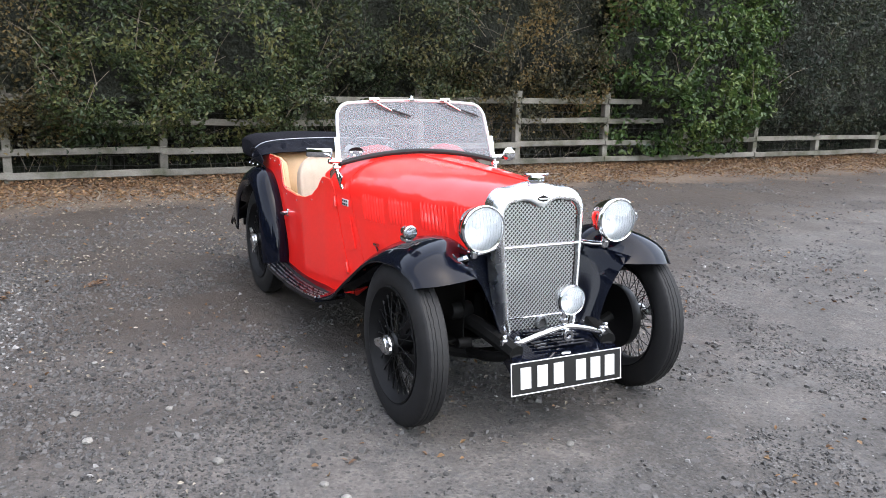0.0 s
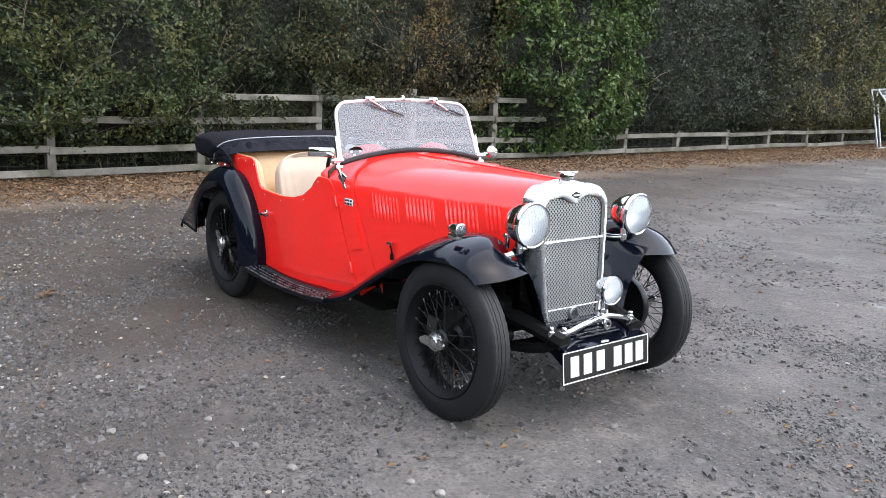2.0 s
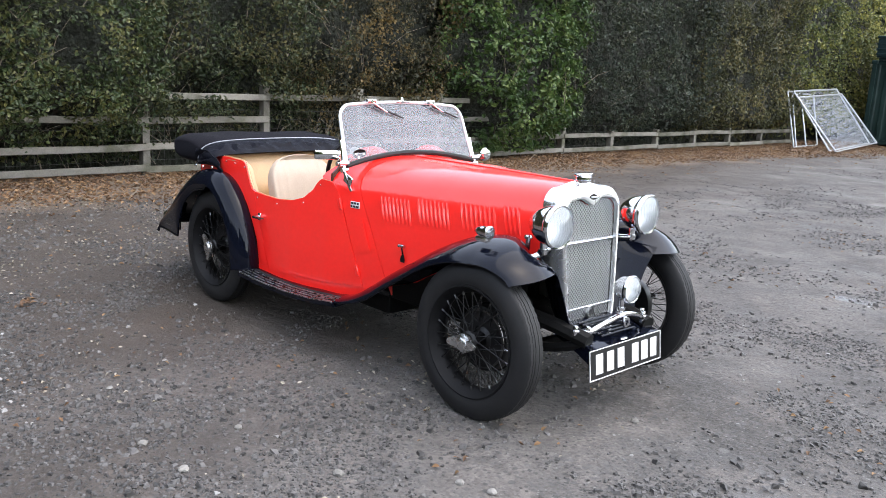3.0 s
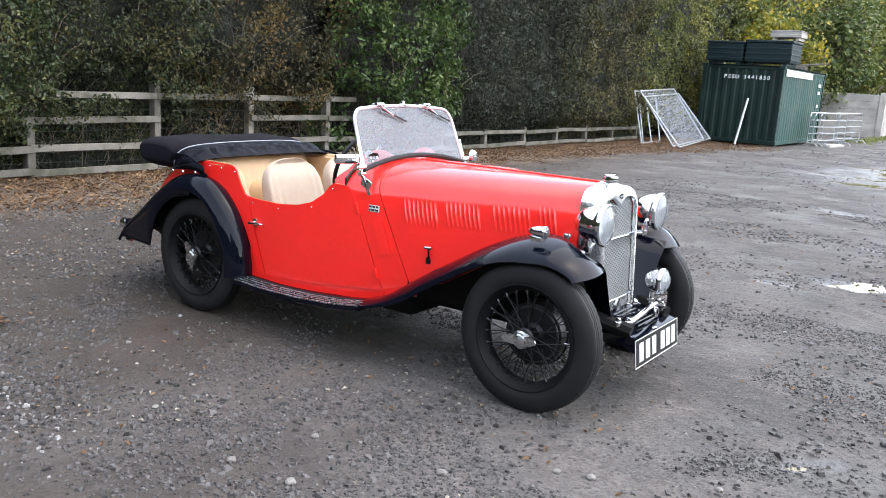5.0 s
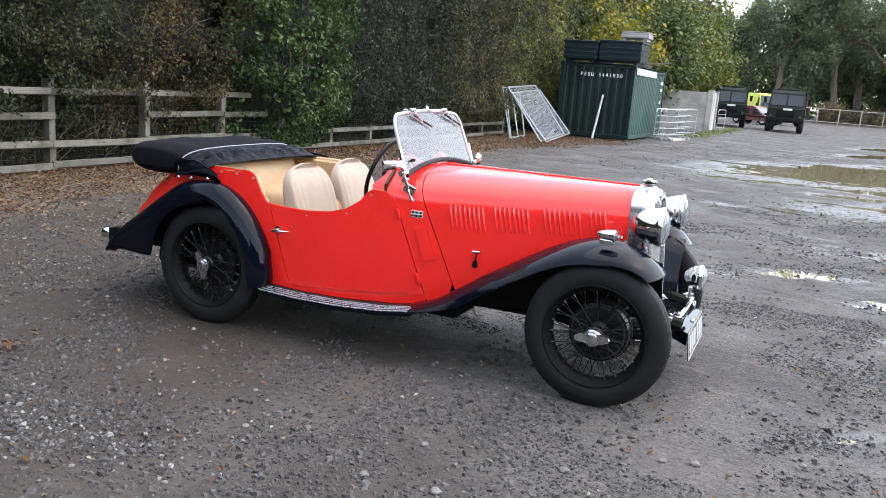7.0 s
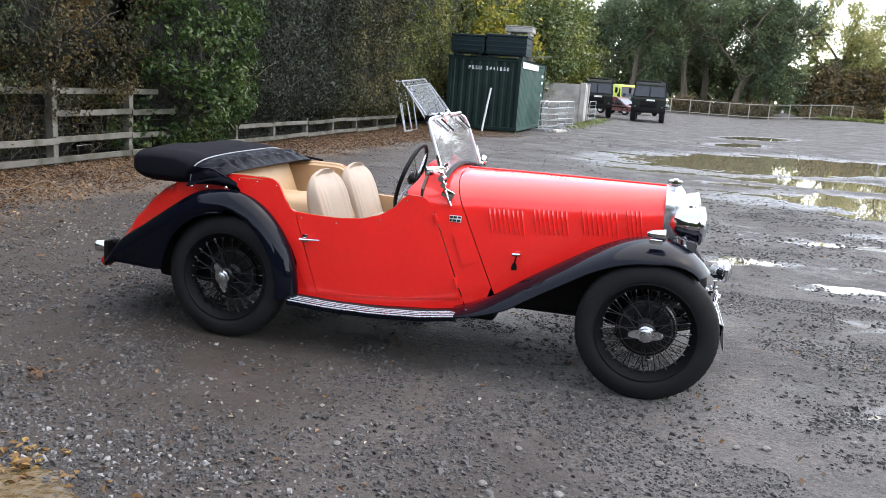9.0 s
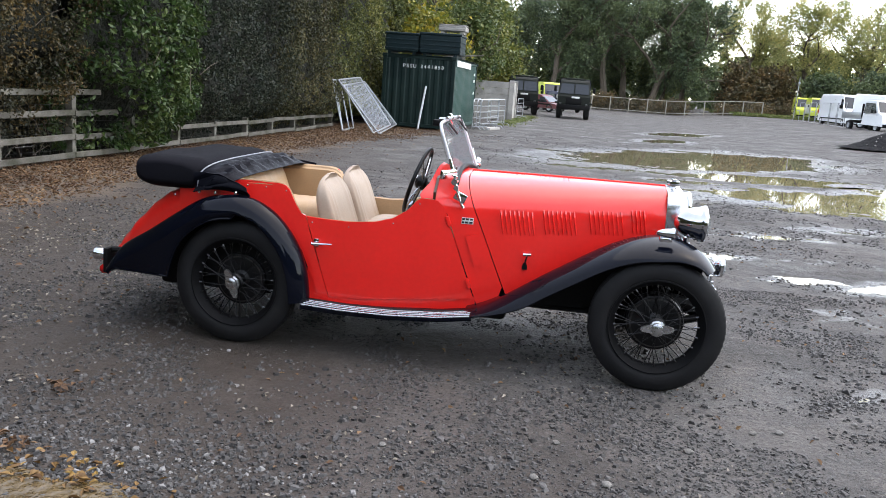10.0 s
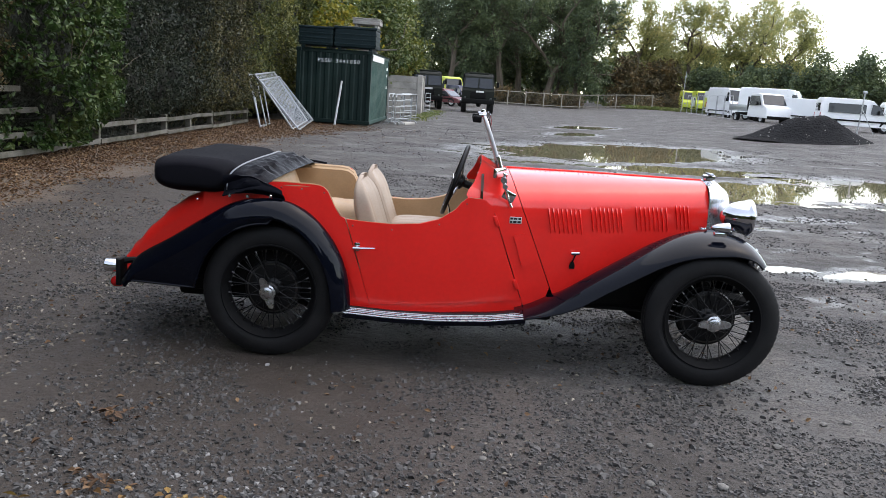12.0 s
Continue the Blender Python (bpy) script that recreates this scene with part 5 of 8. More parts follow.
def rear_skirt(s):
    bm = bmesh.new()
    rows = []
    for k in range(25):
        x = -3.165 + (3.165 - 1.93) * k / 24
        top = along(REAR_CROWN, x) - 0.02
        y = min(along(WIDTH, x) - 0.02, 0.515)
        rows.append([Vector((x, s * y, 0.335 + (top - 0.335) * q / 5)) for q in range(6)])
    loft(bm, rows)
    return thick(bm, 0.008)


pair("inner_wheel_arch", rear_skirt, CHASSIS)
for s in (-1, 1):
    carpart("wheel_tub", boxed((0.78, 0.012, 0.40), Matrix.Translation((-2.32, s * 0.478, 0.47)), 0.004), CHASSIS)

# side lamps on the front wings
for s in (-1, 1):
    m = Matrix.Translation((0.0, s * 0.585, 0.838)) @ Matrix.Diagonal((0.9, 0.85, 0.85, 1))
    bm = lathe(bmesh.new(), [(0.0, -0.058), (0.012, -0.05), (0.024, -0.025), (0.031, 0.005), (0.033, 0.03), (0.036, 0.036), (0.036, 0.046), (0.031, 0.048)], m @ FACE_X, 24)
    lamp = carpart("side_lamp", bm, CHROME, "chrome torpedo side lamp")
    part("lens", lathe(bmesh.new(), [(0.032, 0.046), (0.022, 0.055), (0.0, 0.059)], m @ FACE_X, 24), LENS, lamp, "clear glass lens")
    part("foot", boxed((0.075, 0.04, 0.03), m @ Matrix.Translation((0.0, 0, -0.038)), 0.008), CHROME, lamp)
    # small filler cap beside the bonnet
    bm = rod(bmesh.new(), (-0.004, s * 0.275, 0.72), (-0.004, s * 0.275, 0.775), 0.012)
    lathe(bm, [(0.0, 0.797), (0.018, 0.793), (0.022, 0.783), (0.02, 0.775), (0.0, 0.773)], Matrix.Translation((-0.004, s * 0.275, 0)), 16)
    carpart("wing_stay_cap", bm, CHROME, "small chrome cap")

# lower corner of the body ahead of each rear wing
for s in (-1, 1):
    bm = bmesh.new()
    loft(bm, [[Vector((-1.95 + 0.13 * q / 4, s * (flank(-1.95 + 0.13 * q / 4, z) - 0.006), z)) for z in (0.262, 0.33, 0.40, 0.47)] for q in range(5)])
    carpart("corner_panel", thick(bm, 0.006 if s > 0 else -0.006), RED)

# running boards, swept up at their front ends, with bright strips and a red valance behind
BOARD = [(-1.945, 0.262), (-1.7, 0.252), (-1.45, 0.255), (-1.2, 0.271), (-0.975, 0.302)]


def swept(s, profile, x0, x1, n=20):
    """A bar along the running board; profile: (y, height above the board) round its section."""
    bm = bmesh.new()
    rows = []
    for k in range(n + 1):
        x = x0 + (x1 - x0) * k / n
        rows.append([Vector((x, s * y, along(BOARD, x) + dz)) for y, dz in profile])
    made = loft(bm, rows, ring=True)
    bm.faces.new(made[0][::-1])
    bm.faces.new(made[-1])
    return bm


for s in (-1, 1):
    board = carpart("running_board", swept(s, ((0.50, 0.0), (0.658, -0.004), (0.672, -0.010), (0.672, -0.032), (0.658, -0.037), (0.50, -0.03)), -1.945, -0.978), BLACK, "black running board")
    for y, x0, lift in ((0.668, -1.94, -0.006), (0.646, -1.93, -0.001), (0.620, -1.925, 0.0005), (0.592, -1.925, 0.001)):
        part("tread_strip", tube(bmesh.new(), [(x, s * y, along(BOARD, x) + lift) for x in (x0 + (-0.99 - x0) * k / 14 for k in range(15))], 0.0042 if y < 0.66 else 0.005, sides=8), STEEL, board, "bright metal tread strip")
    for q in range(3):
        y = 0.560 + q * 0.009
        part("rubber_rib", tube(bmesh.new(), [(x, s * y, along(BOARD, x) + 0.0005) for x in (-1.92, -1.7, -1.5, -1.3, -1.1, -1.0)], 0.0032, sides=4), RUBBER, board)
    rows = []
    for k in range(21):
        x = -1.94 + 0.952 * k / 20
        low, high = along(BOARD, x) - 0.012, door_low(x) + 0.012
        wide = flank(x, 0.3) - 0.004
        rows.append([Vector((x, s * y, z)) for y, z in ((0.45, low), (wide, low), (wide, (low + high) / 2), (wide, high), (0.45, high))])
    bm = bmesh.new()
    made = loft(bm, rows, ring=True)
    bm.faces.new(made[0][::-1])
    bm.faces.new(made[-1])
    carpart("sill", bm, RED)

# ---- chassis, axles and underside ----
for s in (-1, 1):
    carpart("chassis_rail", tube(bmesh.new(), [(0.36, s * 0.235, 0.365), (0.2, s * 0.26, 0.40), (0.0, s * 0.29, 0.42), (-0.4, s * 0.30, 0.36), (-1.5, s * 0.36, 0.33), (-2.1, s * 0.38, 0.36), (-2.6, s * 0.38, 0.42), (-3.05, s * 0.36, 0.37)], 0.038, 24, 8), CHASSIS)
    carpart("front_spring", tube(bmesh.new(), [(0.36, s * 0.235, 0.355), (0.15, s * 0.262, 0.29), (-0.05, s * 0.27, 0.275), (-0.45, s * 0.28, 0.33)], 0.024, 14, 6), CHASSIS)
    carpart("rear_spring", tube(bmesh.new(), [(-1.9, s * 0.40, 0.30), (-2.34, s * 0.41, 0.25), (-2.8, s * 0.41, 0.31)], 0.024, 12, 6), CHASSIS)
    bm = lathe(bmesh.new(), [(0.0, 0.05), (0.034, 0.05), (0.04, 0.04), (0.04, -0.04), (0.034, -0.05), (0.0, -0.05)], Matrix.Translation((0.02, s * 0.325, 0.47)) @ FACE_Y, 20)
    carpart("damper", bm, CHASSIS)
    bm = lathe(bmesh.new(), [(0.0, 0.03), (0.02, 0.03), (0.024, 0.0), (0.024, -0.03), (0.0, -0.03)], Matrix.Translation((0.10, s * 0.345, 0.345)) @ FACE_Y, 16)
    carpart("spring_shackle", bm, CHASSIS)
carpart("front_axle", tube(bmesh.new(), [(0, -0.53, HUB), (0, -0.42, 0.30), (0, -0.2, 0.245), (0, 0.2, 0.245), (0, 0.42, 0.30), (0, 0.53, HUB)], 0.026, 20, 8), CHASSIS)
carpart("track_rod", rod(bmesh.new(), (-0.12, -0.48, 0.30), (-0.12, 0.48, 0.30), 0.013), CHASSIS)
bm = rod(bmesh.new(), (-2.344, -0.53, HUB), (-2.344, 0.53, HUB), 0.035)
bmesh.ops.create_uvsphere(bm, u_segments=16, v_segments=10, radius=0.125, matrix=Matrix.Translation((-2.344, 0, HUB)))
carpart("rear_axle", bm, CHASSIS)
# unseen box, set low to block light passing under the car
carpart("underpan", boxed((2.1, 0.84, 0.11), Matrix.Translation((-1.86, 0, 0.275)), 0.03), CHASSIS)
bm = boxed((0.95, 0.34, 0.26), Matrix.Translation((-0.62, 0, 0.37)), 0.05)
rod(bm, (-0.45, 0.16, 0.26), (-1.9, 0.2, 0.25), 0.022)
carpart("engine_sump", bm, CHASSIS)
carpart("undershield", boxed((0.86, 0.80, 0.012), Matrix.Translation((-0.42, 0, 0.322)), 0.004), CHASSIS)
carpart("engine_bulkhead", boxed((0.02, 0.36, 0.40), Matrix.Translation((-0.02, 0, 0.66)), 0.01), CHASSIS)
carpart("fuel_tank", boxed((0.36, 0.7, 0.16), Matrix.Translation((-2.95, 0, 0.37)), 0.05), CHASSIS)
carpart("exhaust", tube(bmesh.new(), [(-1.9, 0.2, 0.24), (-2.3, 0.24, 0.22), (-2.9, 0.26, 0.25), (-3.2, 0.26, 0.25)], 0.02, 12, 8), STEEL, "dull steel exhaust pipe")
carpart("jacking_bracket", boxed((0.16, 0.05, 0.06), Matrix.Translation((-2.72, -0.44, 0.30)), 0.01), CHASSIS)

# ---- wheels ----
def build_wheel():
    RIM_WORN = material("rim_worn_black", (0.005, 0.005, 0.0055), 0.6, spec=0.18, vary=0.3)
    rim = lathe(bmesh.new(), [(0.246, 0.055), (0.251, 0.062), (0.257, 0.061), (0.256, 0.048), (0.240, 0.036), (0.228, 0.022), (0.224, 0.0), (0.228, -0.022), (0.240, -0.036), (0.256, -0.048), (0.257, -0.061), (0.251, -0.062), (0.246, -0.055), (0.238, -0.040), (0.222, -0.022), (0.216, 0.0), (0.222, 0.022), (0.238, 0.040)], None, 72, closed=True)
    w = part("wheel", rim, RIM_WORN, car, "black wire-spoked wheel")
    prof = [(0.252, 0.046), (0.258, 0.056), (0.276, 0.0625), (0.297, 0.063), (0.318, 0.0595), (0.335, 0.053), (0.348, 0.046), (0.3535, 0.042), (0.3545, 0.040)]
    for y in (0.030, 0.016, 0.002):
        prof += [(0.3600 - 0.003 * (y / 0.03) ** 2, y + 0.0075), (0.3603 - 0.003 * (y / 0.03) ** 2, y - 0.0025), (0.3572, y - 0.0033), (0.3572, y - 0.0055)]
    prof = prof[:-2]
    prof = prof + [(r, -y) for r, y in prof[::-1]]
    tread = lathe(bmesh.new(), prof, None, 180)
    tread.verts.ensure_lookup_table()
    for v in tread.verts:
        r = math.hypot(v.co.x, v.co.y)
        k = round(math.atan2(v.co.y, v.co.x) / (2 * math.pi) * 180)
        # notched shoulders and zigzag grooves
        if r > 0.345 and abs(v.co.z) > 0.019 and k % 3 == 0:
            v.co.x *= 1 - 0.0022 / r
            v.co.y *= 1 - 0.0022 / r
        elif r > 0.352:
            v.co.z += 0.0008 * (1 if k % 4 < 2 else -1)
    tyre = part("tyre", tread, RUBBER, w, "black rubber tyre")
    hub = lathe(bmesh.new(), [(0.0, 0.075), (0.036, 0.075), (0.040, 0.068), (0.040, 0.055), (0.050, 0.045), (0.046, 0.035), (0.036, 0.02), (0.036, -0.03), (0.058, -0.045), (0.058, -0.055), (0.0, -0.055)], None, 32)
    part("hub", hub, RIM_BLACK, w)
    cap = lathe(bmesh.new(), [(0.0, 0.104), (0.020, 0.103), (0.027, 0.098), (0.030, 0.088), (0.038, 0.084), (0.040, 0.074), (0.036, 0.066)], None, 28)
    for s in (-1, 1):
        prof_ear = [(0.018, -0.022), (0.05, -0.020), (0.074, -0.011), (0.080, 0.0), (0.074, 0.010), (0.05, 0.017), (0.018, 0.022)]
        slab(cap, [(s * x, y * s) for x, y in prof_ear], 0.012, Matrix.Translation((0, 0, 0.079)) @ Matrix.Rotation(radians(-s * 9), 4, "Y"))
    bmesh.ops.transform(cap, matrix=Matrix.Diagonal((1.12, 1.12, 1.0, 1)), verts=cap.verts)
    spin = part("spinner", cap, STEEL, w, "two-eared chrome knock-off nut")
    drum = lathe(bmesh.new(), [(0.06, -0.035), (0.118, -0.032), (0.148, -0.04), (0.152, -0.05), (0.152, -0.085), (0.16, -0.09), (0.16, -0.097), (0.0, -0.097)], None, 40)
    part("brake_drum", drum, RIM_BLACK, w, "black brake drum")
    part("drum_band", lathe(bmesh.new(), [(0.128, -0.030), (0.136, -0.031), (0.137, -0.036)], None, 40), NIPPLE, w, "worn drum edge")
    bm = rod(bmesh.new(), (0.222, 0, 0.02), (0.196, 0, 0.025), 0.004)
    part("valve", bm, STEEL, w)
    rod_mesh = bpy.data.meshes.new("spoke")
    bm = bmesh.new()
    bmesh.ops.create_cone(bm, cap_ends=False, segments=6, radius1=0.0023, radius2=0.0023, depth=1)
    bm.to_mesh(rod_mesh)
    bm.free()
    rod_mesh.materials.append(RIM_BLACK)
    nip_mesh = bpy.data.meshes.new("nipple")
    bm = bmesh.new()
    bmesh.ops.create_cone(bm, cap_ends=True, segments=6, radius1=0.0046, radius2=0.0034, depth=0.015)
    bm.to_mesh(nip_mesh)
    bm.free()
    nip_mesh.materials.append(NIPPLE)
    for k in range(48):
        outer_ring = k % 2 == 0
        a = 2 * math.pi * k / 48
        twist = radians(32 if (k // 2) % 2 else -32)
        z0, r0 = (0.046, 0.045) if outer_ring else (-0.042, 0.055)
        z1 = 0.026 if outer_ring else -0.004
        p = Vector((r0 * math.cos(a + twist), r0 * math.sin(a + twist), z0))
        q = Vector((0.222 * math.cos(a), 0.222 * math.sin(a), z1))
        m = Matrix.Translation((p + q) / 2) @ (q - p).to_track_quat("Z", "Y").to_matrix().to_4x4() @ Matrix.Diagonal((1, 1, (q - p).length, 1))
        ob = new("spoke", rod_mesh)
        ob.parent, ob.matrix_basis = w, m
        n = new("nipple", nip_mesh)
        n.parent, n.matrix_basis = w, Matrix.Translation(q - (q - p).normalized() * 0.006) @ (p - q).to_track_quat("Z", "Y").to_matrix().to_4x4()
    return w


wheel = build_wheel()
spots = [(0.003, -0.590, 4, 0.343), (0.003, 0.635, -20, 0.343), (-2.352, -0.572, 112, 0.328), (-2.352, 0.60, 40, 0.328)]
first = True
for x, s, turn, high in spots:
    m = Matrix.Translation((x, s, high)) @ Matrix.Rotation(radians(90 if s < 0 else -90), 4, "X") @ Matrix.Rotation(radians(turn), 4, "Z")
    if first:
        wheel.matrix_basis, first = m, False
    else:
        made = copy_thing(wheel, m)
        made.parent = car


# ---- radiator ----
def rad_outline(grow, n=48):
    """Half outline of the radiator front from the bottom centre up to the top centre: (half width, height)."""
    w_top, w_low = 0.196 + grow, 0.163 + grow
    z_low, z_shoulder = 0.378 - grow, 0.905
    pts = [(0, z_low), (w_low * 0.6, z_low), (w_low - 0.03, z_low + 0.004), (w_low - 0.006, z_low + 0.018), (w_low, z_low + 0.05)]
    for k in range(1, 9):
        f = k / 8
        pts.append((w_low + (w_top - w_low) * f ** 0.8, z_low + 0.05 + (z_shoulder - z_low - 0.05) * f))
    return pts


def rad_rim(grow, dip):
    """Full closed outline: shoulders rounded, the top edge waved down to a point in the middle when dip > 0."""
    half = rad_outline(grow)
    w = 0.196 + grow
    top = 0.956 + grow * 1.75
    for k in range(1, 8):
        a = k / 7 * math.pi / 2
        r = 0.058 + grow * 0.8
        half.append((w - r + r * math.cos(a), top - r + r * math.sin(a)))
    xw = half[-1][0]
    for k in range(1, 13):
        f = k / 12
        y = xw * (1 - f)
        wave = dip * (0.028 * math.exp(-(y / 0.05) ** 2) - 0.008 * math.sin(math.pi * (1 - f)))
        crown = (1 - dip) * 0.022 * smooth(f)
        half.append((y, top - wave + crown))
    return half


def ring3(half, x_at):
    pts = [Vector((x_at(z), -y, z)) for y, z in half]
    return pts + [Vector((p.x, -p.y, p.z)) for p in pts[-2:0:-1]]


def rad_x(z):
    return 0.135 + (0.97 - z) * 0.085


bm = bmesh.new()
loops = [ring3(rad_rim(0.0, 1.0), lambda z: rad_x(z) - 0.012), ring3(rad_rim(0.004, 1.0), lambda z: rad_x(z) + 0.006), ring3(rad_rim(0.012, 0.9), lambda z: rad_x(z) + 0.009),
         ring3(rad_rim(0.020, 0.35), lambda z: rad_x(z) + 0.004), ring3(rad_rim(0.029, 0.08), lambda z: rad_x(z) - 0.012), ring3(rad_rim(0.033, 0.0), lambda z: rad_x(z) - 0.04), ring3(rad_rim(0.033, 0.0), lambda z: 0.030)]
loft(bm, loops, ring=True)
SHELL = material("dulled_chrome", (0.80, 0.81, 0.82), 0.26, metal=1.0, vary=0.05)
radiator = carpart("radiator_shell", bm, SHELL, "chrome radiator shell")
core = bmesh.new()
loop = ring3(rad_rim(0.0, 1.0), lambda z: rad_x(z) - 0.026)
core.faces.new([core.verts.new(p) for p in loop])
part("radiator_core", core, MESH_DARK, radiator, "black radiator core")

# woven stone guard, as wires cut to the outline
half = rad_rim(-0.002, 1.0)


def half_width(z):
    best = 0.0
    for (y0, z0), (y1, z1) in zip(half, half[1:]):
        if min(z0, z1) - 1e-9 <= z <= max(z0, z1) + 1e-9 and abs(z1 - z0) > 1e-6:
            best = max(best, y0 + (y1 - y0) * (z - z0) / (z1 - z0))
    return best


def inside(y, z):
    if z < 0.381 or z > 0.972:
        return False
    if z > 0.93 and abs(y) < 0.13:
        return z < 0.952 - 0.028 * math.exp(-(y / 0.05) ** 2) + 0.006
    return abs(y) < half_width(z)


bm = bmesh.new()
pitch = 0.0195
for sign in (-1, 1):
    for k in range(-60, 61):
        run = []
        for q in range(0, 260):
            z = 0.372 + q * 0.0025
            y = k * pitch + sign * (z - 0.66)
            if inside(y, z):
                run.append(Vector((rad_x(z) - 0.016 + 0.0013 * sign, y, z)))
            elif run:
                break
        if len(run) > 3:
            d = (run[-1] - run[0]).normalized()
            across = d.cross(Vector((1, 0, 0))).normalized() * 0.0017
            deep = Vector((0.0012, 0, 0))
            ends = [[bm.verts.new(p + c) for c in (across + deep, -across + deep, -across - deep, across - deep)] for p in (run[0], run[-1])]
            for e in range(4):
                bm.faces.new((ends[0][e], ends[0][(e + 1) % 4], ends[1][(e + 1) % 4], ends[1][e]))
part("mesh_guard", bm, GUARD, radiator, "woven bright wire stone guard", smooth=False)
for z, wide in ((0.765, 0.0075), (0.452, 0.004)):
    part("guard_bar", tube(bmesh.new(), [(rad_x(z) - 0.006, y, z) for y in (-half_width(z) - 0.004, 0, half_width(z) + 0.004)], wide, sides=8), CHROME, radiator, "chrome bar across the guard")
# winged maker's badge, as a plain enamel shape
bm = slab(bmesh.new(), [(-0.034, 0.0), (-0.02, 0.009), (0, 0.016), (0.02, 0.009), (0.034, 0.0), (0.02, -0.009), (0, -0.014), (-0.02, -0.009)], 0.006, Matrix.Translation((rad_x(0.975) + 0.003, 0, 0.972)) @ Matrix.Rotation(radians(90), 4, "Z") @ Matrix.Rotation(radians(82), 4, "X"))
badge = part("maker_badge", bm, CHASSIS, radiator, "small dark diamond badge")
part("badge_bar", boxed((0.004, 0.05, 0.008), Matrix.Translation((rad_x(0.975) + 0.011, 0, 0.972)), 0.001), STEEL, badge)
# filler cap with a bar
bm = lathe(bmesh.new(), [(0.0, 0.060), (0.03, 0.058), (0.038, 0.052), (0.039, 0.040), (0.034, 0.036), (0.034, 0.028), (0.040, 0.022), (0.040, 0.008), (0.034, 0.004), (0.034, -0.03)], Matrix.Translation((0.075, 0, 1.008)), 32)
cap = part("filler_cap", bm, CHROME, radiator, "chrome radiator cap")
bm = boxed((0.028, 0.115, 0.012), Matrix.Translation((0.075, 0, 1.070)), 0.004)
part("cap_wings", bm, CHROME, cap)
# starting handle hole
bm = lathe(bmesh.new(), [(0.018, 0.0), (0.020, 0.014), (0.030, 0.014), (0.033, 0.0)], Matrix.Translation((rad_x(0.42) - 0.012, 0.008, 0.419)) @ FACE_X, 24)
ringed = part("crank_ring", bm, STEEL, radiator)
part("crank_hole", lathe(bmesh.new(), [(0.0, 0.006), (0.0195, 0.006)], Matrix.Translation((rad_x(0.42) - 0.012, 0.008, 0.419)) @ FACE_X, 24), MESH_DARK, ringed, "dark hole")


# ---- lamps ----
REFLECT = material("silvered_reflector", (0.93, 0.94, 0.95), 0.5, metal=0.55, vary=0.04)


def round_lamp(name, place, r, depth, aim, label):
    """A chrome bowl with rim, reflector and lens; aim turns it about z."""
    m = Matrix.Translation(place) @ Matrix.Rotation(radians(aim), 4, "Z") @ FACE_X
    bowl = lathe(bmesh.new(), [(0.0, -depth), (r * 0.22, -depth * 0.97), (r * 0.5, -depth * 0.83), (r * 0.74, -depth * 0.6), (r * 0.88, -depth * 0.34), (r * 0.94, -depth * 0.14), (r * 0.96, -0.010), (r * 1.0, -0.006), (r * 1.02, 0.002), (r * 1.015, 0.012), (r * 0.97, 0.017), (r * 0.92, 0.016), (r * 0.90, 0.010)], m, 48)
    lamp = carpart(name, bowl, CHROME, label)
    part("reflector", lathe(bmesh.new(), [(r * 0.905, 0.008), (r * 0.8, -depth * 0.2), (r * 0.6, -depth * 0.42), (r * 0.35, -depth * 0.56), (r * 0.12, -depth * 0.6), (0.0, -depth * 0.6)], m, 40), REFLECT, lamp, "silvered reflector")
    lens = part("lens", lathe(bmesh.new(), [(r * 0.915, 0.010), (r * 0.85, 0.018), (r * 0.7, 0.028), (r * 0.5, 0.036), (r * 0.25, 0.042), (0.0, 0.0435)], m, 40), LENS, lamp, "clear glass lens")
    bm = bmesh.new()
    bmesh.ops.create_uvsphere(bm, u_segments=12, v_segments=8, radius=r * 0.13, matrix=m @ Matrix.Translation((0, 0, -depth * 0.35)))
    part("bulb", bm, REFLECT, lamp)
    ribs = bmesh.new()
    for k in range(-5, 6):
        y = k * r * 0.155
        h = math.sqrt(max(0.0, (0.86 * r) ** 2 - y * y))
        tube(ribs, [m @ Vector((q * h, y, 0.009 + 0.0345 * (1 - (q * h / r) ** 2 - (y / r) ** 2))) for q in (-1, -0.75, -0.5, -0.25, 0, 0.25, 0.5, 0.75, 1)], 0.0005, sides=4)
    part("lens_flute", ribs, LENS, lamp, "moulded flutes in the lens")
    return lamp


for s in (-1, 1):
    c = 0.350 if s > 0 else 0.338
    lamp = round_lamp("headlamp", (0.212, s * c, 0.872), 0.099, 0.15, 0, "large chrome headlamp")
    bm = rod(bmesh.new(), (0.14, s * c, 0.79), (0.14, s * c, 0.755), 0.016)
    rod(bm, (0.14, s * c, 0.76), (0.14, s * c, 0.735), 0.024, 0.02)
    tube(bm, [(0.14, s * 0.36, 0.745), (0.125, s * 0.28, 0.752), (0.12, s * 0.215, 0.765)], 0.013, 8, 10)
    tube(bm, [(0.14, s * c, 0.74), (0.10, s * 0.38, 0.715), (0.06, s * 0.42, 0.71)], 0.014, 6, 8)
    part("bracket", bm, CHROME, lamp, "chrome lamp bracket")
fog = round_lamp("fog_lamp", (0.395, -0.004, 0.585), 0.064, 0.082, 0, "small chrome fog lamp")
bm = rod(bmesh.new(), (0.355, -0.004, 0.525), (0.355, -0.004, 0.465), 0.011)
rod(bm, (0.355, -0.004, 0.49), (0.355, -0.004, 0.478), 0.02)
part("stem", bm, CHROME, fog)

